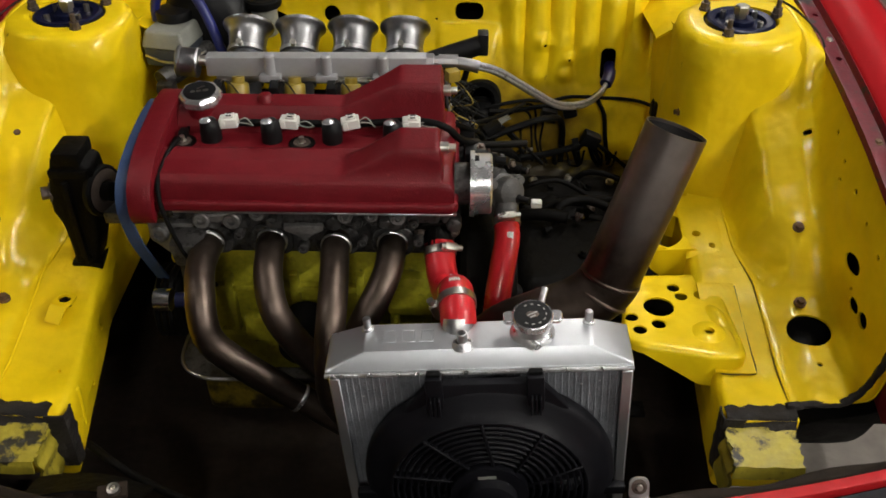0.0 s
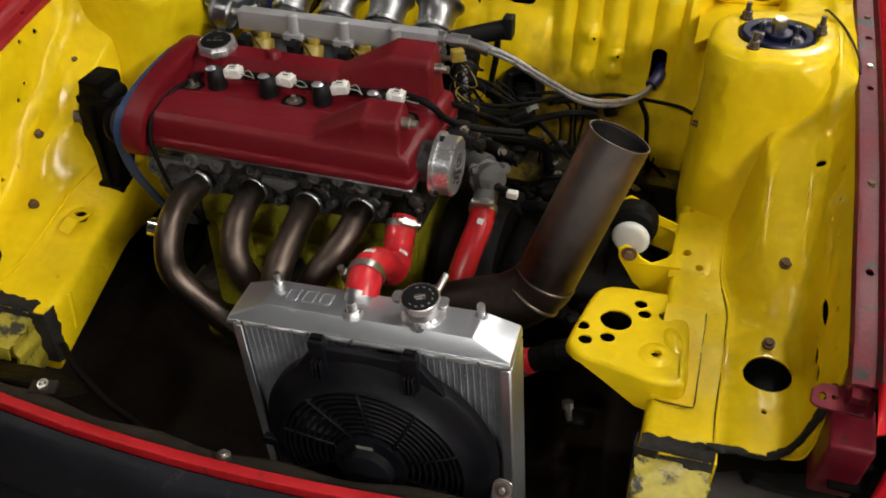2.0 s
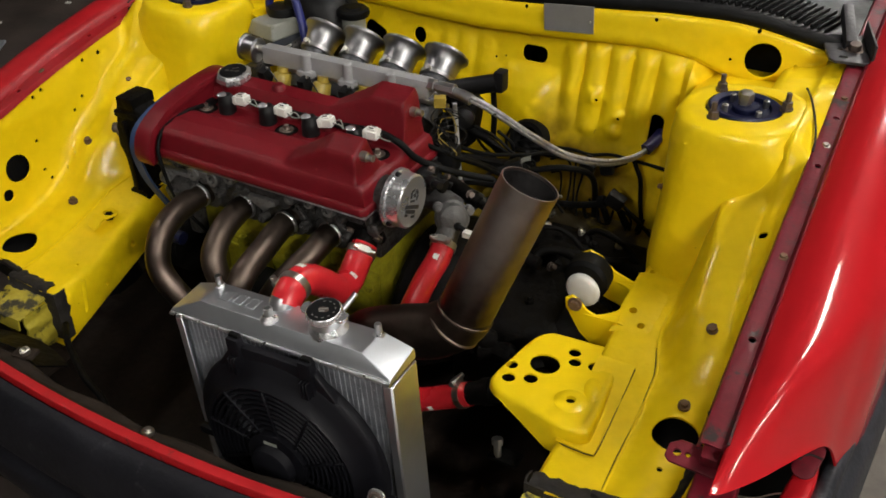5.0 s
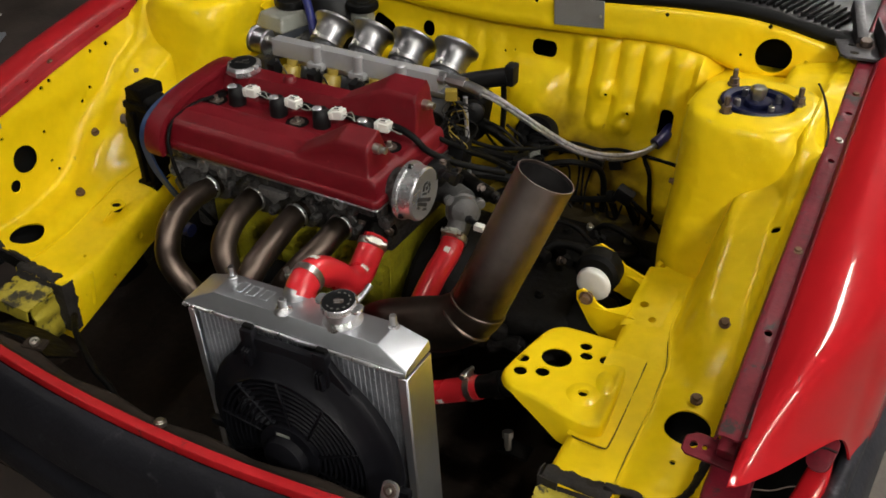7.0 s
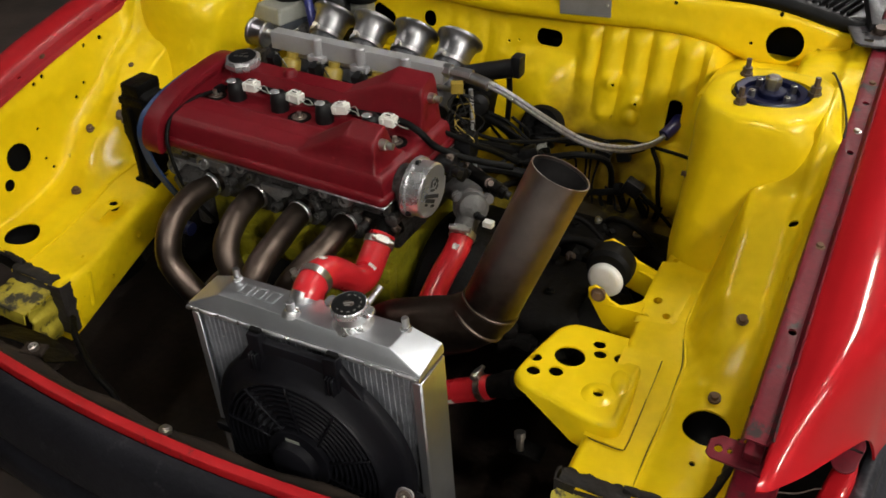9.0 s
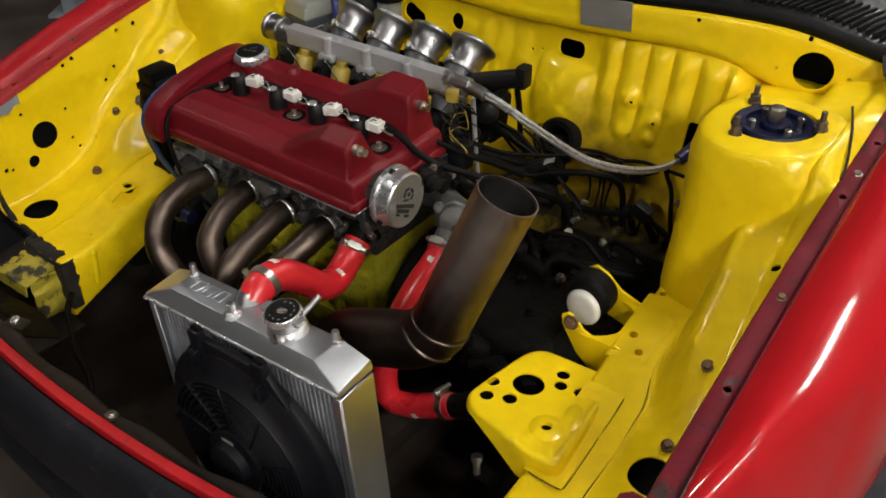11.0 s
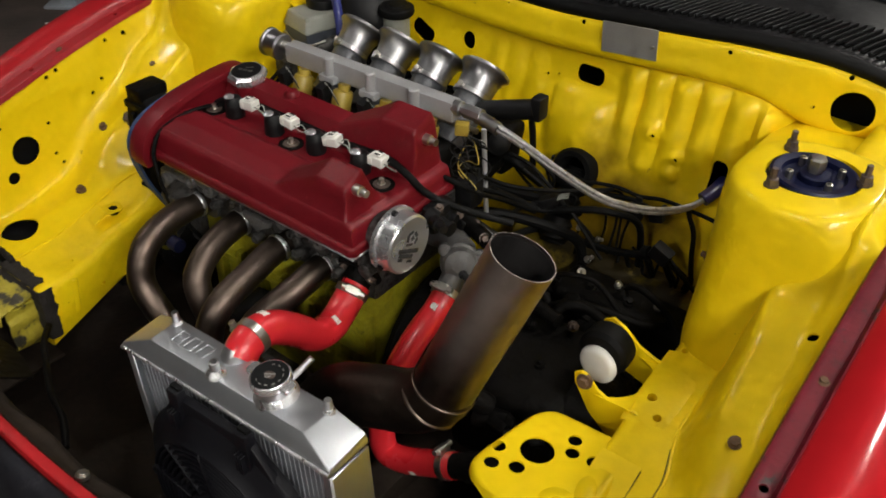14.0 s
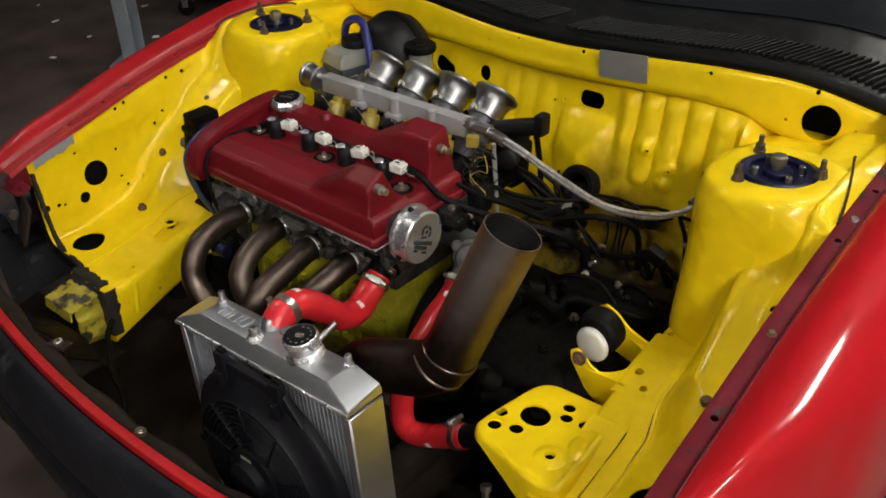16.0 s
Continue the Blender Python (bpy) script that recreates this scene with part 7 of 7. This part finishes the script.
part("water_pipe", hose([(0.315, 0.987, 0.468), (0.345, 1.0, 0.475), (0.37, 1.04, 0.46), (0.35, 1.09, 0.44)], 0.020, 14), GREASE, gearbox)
part("earth_stud", lathe([(0, 0), (0.006, 0), (0.006, 0.02), (0.009, 0.02), (0.009, 0.03), (0, 0.03)], aim((0.350, 0.948, 0.380), (-0.2, 0.3, 1)), 8), STEEL, gearbox)
part("stud_bracket", block((0.05, 0.03, 0.006), at(0.36, 0.955, 0.378), 0.002), GREASE, gearbox)
part("subframe_beam", block((0.80, 0.10, 0.07), at(0.0, 1.33, 0.29), 0.015, 2), TRAY, car)
part("long_beam", block((0.06, 0.50, 0.05), at(0.12, 1.10, 0.26), 0.012, 2), TRAY, car)
# Dark sheet added below the bay, standing in for the dark oily floor.
part("under_tray", block((1.34, 1.0, 0.006), at(-0.14, 1.12, 0.235), 0.002), TRAY, car, "added dark sheet in place of the dark oily floor below")
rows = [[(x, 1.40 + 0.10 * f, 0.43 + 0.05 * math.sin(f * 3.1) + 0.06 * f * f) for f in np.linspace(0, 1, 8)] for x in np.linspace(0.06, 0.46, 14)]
part("floor_step", sheet(rows, 0.004), GRIMY_YELLOW_SHADED, car, "oil-stained yellow toe board with shade in its colour")

# ---- brake gear by the firewall ----
booster = thing("brake_booster", (-0.34, 1.50, 0.78), "round black brake booster on the firewall", "brake booster")
part("shell", lathe([(0, -0.075), (0.04, -0.075), (0.066, -0.066), (0.080, -0.045), (0.085, -0.02), (0.085, 0.01), (0.076, 0.03), (0, 0.03)], aim((-0.345, 1.53, 0.765), (0.05, 1, 0.0)), 40), BLACK, booster)
part("shell_rim", lathe([(0.084, -0.012), (0.089, -0.010), (0.089, 0.0), (0.084, 0.002)], aim((-0.345, 1.53, 0.765), (0.05, 1, 0.0)), 40), RUBBER, booster)
part("master_cylinder", hose([(-0.345, 1.46, 0.735), (-0.375, 1.42, 0.725), (-0.41, 1.37, 0.715)], 0.018, 16), CAST, booster)
part("union", block((0.03, 0.03, 0.04), at(-0.40, 1.36, 0.70), 0.006), CAST, booster)
for k in range(3):
    part("pipe", hose([(-0.395 - 0.012 * k, 1.355, 0.69), (-0.40 - 0.012 * k, 1.33, 0.65), (-0.395, 1.33, 0.56 - 0.02 * k)], 0.0035, 8), GREASE, booster)
res = thing("brake_fluid_reservoir", (-0.41, 1.42, 0.73), "yellowed white brake fluid reservoir with a black cap", "reservoir")
part("lower_tank", block((0.076, 0.081, 0.036), at(-0.398, 1.435, 0.745) @ Matrix.Rotation(radians(-12), 4, "Z"), 0.006, 3), TANK_GREY, res, "grey lower half of the tank")
part("upper_tank", block((0.082, 0.087, 0.030), at(-0.398, 1.435, 0.775) @ Matrix.Rotation(radians(-12), 4, "Z"), 0.006, 3, taper=0.80), CREAM, res)
part("cap", lathe([(0.024, 0), (0.031, 0.002), (0.032, 0.012), (0.030, 0.018), (0.012, 0.020), (0, 0.020)], at(-0.398, 1.462, 0.788), 28), BLACK, res)
part("wire", hose([(-0.44, 1.40, 0.748), (-0.40, 1.385, 0.742), (-0.36, 1.385, 0.746), (-0.335, 1.40, 0.757)], 0.0022, 8), STEEL, res)
clutch = thing("clutch_fluid_reservoir", (-0.25, 1.50, 0.76), "small fluid reservoir with a wide black cap", "reservoir")
part("tank", lathe([(0, -0.05), (0.022, -0.05), (0.024, -0.04), (0.024, 0.0), (0, 0.0)], at(-0.252, 1.50, 0.797), 24), CREAM, clutch)
part("cap", lathe([(0.02, 0), (0.031, 0.001), (0.033, 0.006), (0.032, 0.014), (0.028, 0.017), (0.016, 0.016), (0.014, 0.019), (0, 0.019)], at(-0.252, 1.50, 0.797), 28), RUBBER, clutch)
vac = thing("vacuum_hose", (-0.43, 1.46, 0.80), "bright blue silicone vacuum hose arched over the reservoir", "hose")
part("hose", hose([(-0.430, 1.462, 0.785), (-0.428, 1.46, 0.812), (-0.416, 1.458, 0.834), (-0.388, 1.455, 0.848), (-0.362, 1.45, 0.844), (-0.342, 1.44, 0.818), (-0.326, 1.43, 0.782), (-0.313, 1.42, 0.745)], 0.0085, 14, 7), BLUE_HOSE, vac)

# ---- wiring and pipes on the firewall ----
grommet = thing("steering_grommet", (0.133, 1.51, 0.60), "round black rubber grommet in the firewall", "grommet")
part("ring", lathe([(0.040, -0.012), (0.040, 0.004), (0.036, 0.012), (0.027, 0.012), (0.023, 0.004), (0.022, -0.02)], aim((0.133, 1.513, 0.612), (0, -1, 0.25)), 30), RUBBER, grommet)
part("boot", hose([(0.134, 1.53, 0.60), (0.135, 1.50, 0.575), (0.137, 1.47, 0.54), (0.14, 1.45, 0.50)], lambda f: 0.024 - 0.004 * math.sin(f * 40), 16, 8), RUBBER, grommet)


def cable(points, r, label, cat="cable", mat=RUBBER, name="cable", n=7):
    ob = part(name, hose(points, r * 0.75, 9, n), mat)
    return tagged(ob, label, cat, "wiring on the firewall")


cable([(0.144, 1.50, 0.604), (0.217, 1.505, 0.616), (0.26, 1.51, 0.612), (0.301, 1.51, 0.622), (0.36, 1.51, 0.621), (0.42, 1.50, 0.621), (0.458, 1.47, 0.621)], 0.0045, "black cable clipped across the firewall")
cable([(0.15, 1.49, 0.60), (0.20, 1.50, 0.598), (0.25, 1.505, 0.604), (0.30, 1.505, 0.60), (0.335, 1.50, 0.62)], 0.006, "thick black taped wiring loom on the firewall", "wiring loom")
cable([(0.071, 1.40, 0.676), (0.10, 1.42, 0.655), (0.132, 1.42, 0.635), (0.184, 1.42, 0.598), (0.216, 1.42, 0.566), (0.25, 1.42, 0.53)], 0.004, "thin black cable hanging behind the engine")
cable([(0.345, 1.505, 0.632), (0.353, 1.50, 0.617), (0.366, 1.498, 0.590), (0.372, 1.495, 0.545), (0.382, 1.49, 0.490), (0.385, 1.47, 0.44)], 0.0058, "black wiring tail hanging from the firewall", "wiring loom")
cable([(0.05, 1.27, 0.66), (0.09, 1.33, 0.645), (0.14, 1.39, 0.600), (0.19, 1.405, 0.612), (0.25, 1.42, 0.625), (0.285, 1.47, 0.585), (0.29, 1.485, 0.47)], 0.0080, "thick black taped wiring loom over the gearbox", "wiring loom")
cable([(0.06, 1.36, 0.50), (0.10, 1.45, 0.508), (0.156, 1.45, 0.522), (0.214, 1.45, 0.526), (0.268, 1.45, 0.536), (0.313, 1.45, 0.552), (0.337, 1.455, 0.563)], 0.0085, "thick black taped wiring loom along the toe board", "wiring loom")
cable([(0.335, 1.455, 0.562), (0.350, 1.46, 0.552), (0.368, 1.46, 0.537), (0.414, 1.46, 0.498), (0.43, 1.45, 0.46)], 0.0050, "black wiring branch over the toe board", "wiring loom")
cable([(0.10, 1.40, 0.655), (0.14, 1.41, 0.630), (0.175, 1.42, 0.600), (0.21, 1.45, 0.545), (0.22, 1.45, 0.52)], 0.004, "thin black cable hanging behind the engine")
for pts in (((0.274, 1.46, 0.530), (0.280, 1.47, 0.498), (0.303, 1.47, 0.476), (0.323, 1.47, 0.498), (0.318, 1.46, 0.535)), ((0.308, 1.46, 0.540), (0.325, 1.47, 0.495), (0.348, 1.47, 0.474), (0.363, 1.47, 0.503), (0.346, 1.46, 0.542)), ((0.338, 1.46, 0.548), (0.352, 1.47, 0.510), (0.372, 1.47, 0.490), (0.381, 1.47, 0.520), (0.362, 1.46, 0.543))):
    cable(pts, 0.0052, "looped black cable over the toe board")
cable([(0.08, 1.28, 0.70), (0.12, 1.34, 0.660), (0.165, 1.40, 0.640), (0.20, 1.46, 0.625), (0.215, 1.50, 0.612)], 0.0050, "black taped loom from the engine", "wiring loom")
cable([(0.085, 1.20, 0.735), (0.12, 1.24, 0.70), (0.13, 1.30, 0.66), (0.14, 1.38, 0.60)], 0.0055, "black taped loom from the coils", "wiring loom")
cable([(0.10, 1.44, 0.655), (0.13, 1.45, 0.625), (0.115, 1.45, 0.585), (0.075, 1.45, 0.60), (0.05, 1.42, 0.66)], 0.004, "looped thin black cable")
cable([(0.12, 1.46, 0.66), (0.105, 1.47, 0.62), (0.125, 1.475, 0.58), (0.165, 1.47, 0.59), (0.16, 1.46, 0.555)], 0.0035, "looped thin black cable")
plugs = thing("loom_connector", (0.337, 1.45, 0.55), "black plastic connector at the end of the loom", "connector")
part("shell", block((0.034, 0.024, 0.026), at(0.338, 1.450, 0.566) @ Matrix.Rotation(0.4, 4, "Y"), 0.004), BLACK, plugs)
part("collar", lathe([(0, 0), (0.012, 0), (0.012, 0.012), (0, 0.012)], aim((0.318, 1.452, 0.556), (-0.9, 0, -0.3)), 12), RUBBER, plugs)
for k, pts in enumerate((((0.185, 1.505, 0.585), (0.205, 1.505, 0.596), (0.226, 1.50, 0.590), (0.232, 1.495, 0.55), (0.235, 1.47, 0.505)), ((0.20, 1.507, 0.602), (0.228, 1.507, 0.607), (0.238, 1.50, 0.59), (0.240, 1.495, 0.545), (0.25, 1.47, 0.508)), ((0.255, 1.51, 0.605), (0.253, 1.50, 0.57), (0.249, 1.49, 0.53), (0.262, 1.46, 0.505)), ((0.19, 1.50, 0.56), (0.208, 1.50, 0.565), (0.213, 1.495, 0.53), (0.212, 1.47, 0.50)))):
    cable(pts, 0.0032, "bent black steel brake pipe on the firewall", "brake pipe", GREASE, "brake_pipe", 9)
# Two thick hoses added to cover and shade the bright low firewall.
cable([(0.02, 1.31, 0.64), (0.07, 1.35, 0.635), (0.12, 1.40, 0.612), (0.145, 1.45, 0.585), (0.16, 1.495, 0.545)], 0.0125, "thick black rubber hose added to shade the firewall", "hose", RUBBER, "heater_hose")
cable([(0.03, 1.29, 0.60), (0.10, 1.34, 0.60), (0.165, 1.39, 0.575), (0.195, 1.43, 0.54), (0.205, 1.44, 0.50), (0.205, 1.44, 0.45)], 0.0125, "thick black rubber hose added to shade the firewall", "hose", RUBBER, "heater_hose")
clip = thing("cable_clip", (0.46, 1.46, 0.62), "black plastic cable clip on the strut tower", "clip")
part("clip", block((0.012, 0.020, 0.026), at(0.448, 1.462, 0.622), 0.003), BLACK, clip)
part("clip_foot", lathe([(0.006, 0), (0.009, 0.002), (0.006, 0.004), (0, 0.004)], aim((0.447, 1.462, 0.636), (-1, 0, 0)), 10), BLACK, clip)
plug = thing("wiring_plug", (0.155, 1.41, 0.60), "grey wiring plug with bare wire ends", "connector")
pm = aim((0.153, 1.40, 0.616), (0.8, 0.35, 0.45))
part("shell", block((0.020, 0.016, 0.032), pm, 0.003), BLACK, plug)
for k in range(4):
    part("wire_end", hose([pm @ Vector((-0.006 + 0.004 * k, 0, 0.014)), pm @ Vector((-0.008 + 0.005 * k, 0.002, 0.026)), pm @ Vector((-0.010 + 0.007 * k, 0.001, 0.036))], 0.0014, 6, 4), CREAM, plug)
for k in range(4):
    part("wire", hose([pm @ Vector((-0.006 + 0.004 * k, 0, -0.014)), pm @ Vector((-0.004 + 0.003 * k, 0.003, -0.03)), pm @ Vector((-0.02 + 0.004 * k, 0.006, -0.06))], 0.0014, 6, 4), BLACK, plug)
module = thing("relay", (0.26, 1.50, 0.595), "small black relay on the firewall", "relay")
part("case", block((0.030, 0.018, 0.024), at(0.262, 1.497, 0.590) @ Matrix.Rotation(0.2, 4, "Y"), 0.003), BLACK, module)
part("lug", block((0.012, 0.006, 0.02), at(0.262, 1.506, 0.604), 0.002), BLACK, module)
rod = part("stay_rod", hose([(0.074, 1.32, 0.755), (0.078, 1.32, 0.70), (0.086, 1.32, 0.60)], 0.0042, 10, 3), RAIL_GREY)
tagged(rod, "thin bright steel stay rod behind the engine", "rod")
coilpack = thing("idle_valve", (0.075, 1.25, 0.72), "black sensor block with yellow and black wires behind the cover", "sensor")
part("body", block((0.034, 0.036, 0.046), at(0.103, 1.245, 0.692), 0.008), BLACK, coilpack)
part("yellow_cap", block((0.020, 0.016, 0.018), at(0.084, 1.250, 0.790) @ Matrix.Rotation(0.5, 4, "Z"), 0.002), INJECT, coilpack)
rw = random.Random(31)
for k in range(8):
    pts = [(0.084, 1.249, 0.784)]
    for q in range(4):
        pts.append((0.096 + rw.uniform(-0.018, 0.030), 1.246 + rw.uniform(-0.022, 0.022), 0.768 - 0.016 * q + rw.uniform(-0.012, 0.012)))
    pts.append((0.10 + rw.uniform(-0.01, 0.02), 1.245 + rw.uniform(-0.01, 0.01), 0.695))
    part("wire", hose(pts, 0.0011, 6, 6), (BLACK, INJECT, RUBBER, BLACK)[k % 4], coilpack)
for k, (p, q, r) in enumerate((((0.07, 1.16, 0.70), (0.118, 1.165, 0.70), 0.014), ((0.12, 1.20, 0.68), (0.18, 1.19, 0.665), 0.012), ((0.10, 1.22, 0.66), (0.17, 1.235, 0.63), 0.014))):
    v, w = Vector(p), Vector(q)
    body = hose([v, (v + w) / 2, w], r, 16, 4)
    lathe([(0, 0), (r * 0.8, 0), (r * 0.8, 0.012), (r * 0.5, 0.014), (r * 0.5, 0.022), (0, 0.022)], aim(w, w - v), 12, body)
    part("end_fitting", body, GREASE if k % 2 else BLACK, engine)

# bright unions and thin loops among the looms
for p, ax, r in (((0.218, 1.430, 0.507), (0.5, 0.2, 0.5), 0.006), ((0.220, 1.455, 0.538), (0.8, 0, 0.2), 0.005), ((0.192, 1.440, 0.555), (0.2, -0.3, 0.9), 0.0045), ((0.142, 1.215, 0.650), (0.8, -0.3, 0.3), 0.0065)):
    u = thing("pipe_union", p, "small bright steel pipe union among the looms", "union", "pipe unions in the bay")
    part("nut", lathe([(0, 0), (r, 0), (r, r * 1.2), (0, r * 1.2)], aim(p, ax), 6), STEEL, u)
    part("sleeve", lathe([(0, 0), (r * 0.65, 0), (r * 0.65, r * 2.4), (r * 0.4, r * 2.6), (0, r * 2.6)], aim(p, ax), 10), STEEL, u)
    part("pipe_end", hose([Vector(p), Vector(p) - Vector(ax) * 0.02, Vector(p) - Vector(ax) * 0.035 - Vector((0, 0, 0.03))], r * 0.5, 8, 4), GREASE, u)
rc = random.Random(52)
for k in range(3):
    x, z = 0.295 + 0.030 * k, 0.535 + rc.uniform(-0.012, 0.012)
    drop = rc.uniform(0.045, 0.060)
    cable([(x - 0.012, 1.462, z), (x + rc.uniform(-0.01, 0.01), 1.470, z - drop * 0.5), (x + 0.012, 1.466, z - drop), (x + 0.030, 1.462, z - drop * 0.9), (x + 0.036, 1.466, z - drop * 0.3)], 0.0030, "thin looped black cable over the toe board")
clip2 = thing("cable_clip", (0.30, 1.49, 0.59), "black plastic cable clip on the firewall", "clip")
part("clip", block((0.026, 0.016, 0.020), at(0.301, 1.497, 0.597) @ Matrix.Rotation(-0.3, 4, "Y"), 0.005), BLACK, clip2)
part("clip_foot", lathe([(0, 0), (0.007, 0), (0.007, 0.030), (0, 0.030)], aim((0.301, 1.497, 0.597), (0, 1, 0)), 10), BLACK, clip2)

# ---- the rest of the car: wheels and plain closed body ----
def wheel(s, y):
    w = part("wheel", lathe([(0.12, -0.06), (0.195, -0.085), (0.200, -0.09), (0.200, 0.09), (0.195, 0.085), (0.12, 0.05)], aim((s * 0.735, y, 0.30), (s, 0, 0)), 40), CAST, car, "plain steel wheel")
    part("tyre", lathe([(0.195, -0.088), (0.225, -0.098), (0.275, -0.100), (0.297, -0.085), (0.300, -0.05), (0.300, 0.05), (0.297, 0.085), (0.275, 0.100), (0.225, 0.098), (0.195, 0.088)], aim((s * 0.735, y, 0.30), (s, 0, 0)), 48), RUBBER, w, "black rubber tyre")
    part("hub", lathe([(0, 0.02), (0.12, 0.02), (0.13, 0.0), (0.12, -0.06), (0, -0.06)], aim((s * 0.735, y, 0.30), (s, 0, 0)), 24), CAST, w)


for s in (1, -1):
    wheel(s, 1.36)
    wheel(s, 3.76)
SIDE = ((1.95, 0.87, 0.84), (2.3, 0.90, 0.845), (2.9, 0.92, 0.845), (3.5, 0.94, 0.84), (4.0, 0.95, 0.80), (4.22, 0.88, 0.70))
rows = [smooth_path([(-w + 0.03, y, 0.20), (-w, y, 0.32), (-w - 0.012, y, 0.55), (-w, y, 0.74), (-w + 0.05, y, z), (-w * 0.5, y, z + 0.012), (0, y, z + 0.015), (w * 0.5, y, z + 0.012), (w - 0.05, y, z), (w, y, 0.74), (w + 0.012, y, 0.55), (w, y, 0.32), (w - 0.03, y, 0.20)], 3) for y, z, w in SIDE]
body = part("rear_body", sheet(rows, 0.004), BODY_RED, car, "plain red rear body")
rows = [smooth_path([(x, 2.30, 1.13), (x, 2.52, 1.27), (x, 2.75, 1.345), (x, 3.1, 1.36), (x, 3.4, 1.30), (x, 3.75, 1.08), (x, 3.98, 0.955)], 4) for x in np.linspace(-0.60, 0.60, 14)]
part("roof", sheet(rows, 0.005), BODY_RED, car, "plain red roof")
for s in (1, -1):
    rows = [[(s * (0.60 + 0.13 * (1 - f)), y, 0.89 + (float(np.interp(y, (1.95, 2.3, 2.75, 3.1, 3.4, 3.75, 3.98), (0.90, 1.13, 1.345, 1.36, 1.30, 1.08, 0.955))) - 0.89) * f) for f in np.linspace(0, 1, 5)] for y in np.linspace(1.95, 3.98, 22)]
    part("side_glass", sheet(rows, 0.004), GLASS_DARK, car, "dark side glass")
part("tail_panel", block((1.40, 0.02, 0.66), at(0, 4.21, 0.53), 0.008), BODY_RED, car, "plain red tail panel")
part("floor_pan", block((1.45, 2.5, 0.02), at(0, 2.9, 0.21), 0.004), TRAY, car)

# ---- beyond the car ----
post = thing("steel_post", (-2.66, 2.1, 0), "grey steel post of a lift standing on the floor", "post")
pmx = at(-2.68, 2.22, 0) @ Matrix.Rotation(radians(35), 4, "Z")
part("web", block((0.012, 0.10, 2.6), pmx @ at(0, 0, 1.3), 0.002), GALV, post)
for s in (-1, 1):
    part("flange", block((0.06, 0.010, 2.6), pmx @ at(0.03, s * 0.05, 1.3), 0.002), GALV, post)
part("foot", block((0.16, 0.18, 0.012), pmx @ at(0.02, 0, 0.006), 0.002), GALV, post)
dolly = thing("dolly", (-2.9, 3.2, 0), "low plywood dolly on small black castors", "dolly")
dm = at(-2.75, 3.05, 0) @ Matrix.Rotation(radians(38), 4, "Z")
part("deck", block((0.9, 0.6, 0.05), dm @ at(0, 0.2, 0.14), 0.004), WOOD, dolly)
for sx in (-0.38, 0.38):
    for sy in (-0.04, 0.42):
        part("castor", lathe([(0, -0.015), (0.035, -0.015), (0.04, -0.01), (0.04, 0.01), (0.035, 0.015), (0, 0.015)], dm @ at(sx, sy, 0.041) @ Matrix.Rotation(radians(90), 4, "X"), 18), RUBBER, dolly)
        part("fork", block((0.03, 0.04, 0.07), dm @ at(sx, sy, 0.08), 0.004), STEEL, dolly)
rs = random.Random(11)
litter = bmesh.new()
for k in range(60):
    a, b = rs.uniform(-4.2, -2.3), rs.uniform(0.5, 4.5)
    block((rs.uniform(0.008, 0.04), rs.uniform(0.006, 0.025), 0.004), at(a, b, 0.002) @ Matrix.Rotation(rs.uniform(0, 3), 4, "Z"), 0, 1, litter)
tagged(part("litter", litter, WHITE, smooth=False), "pale scraps scattered over the dirty floor", "litter", kind="stuff")
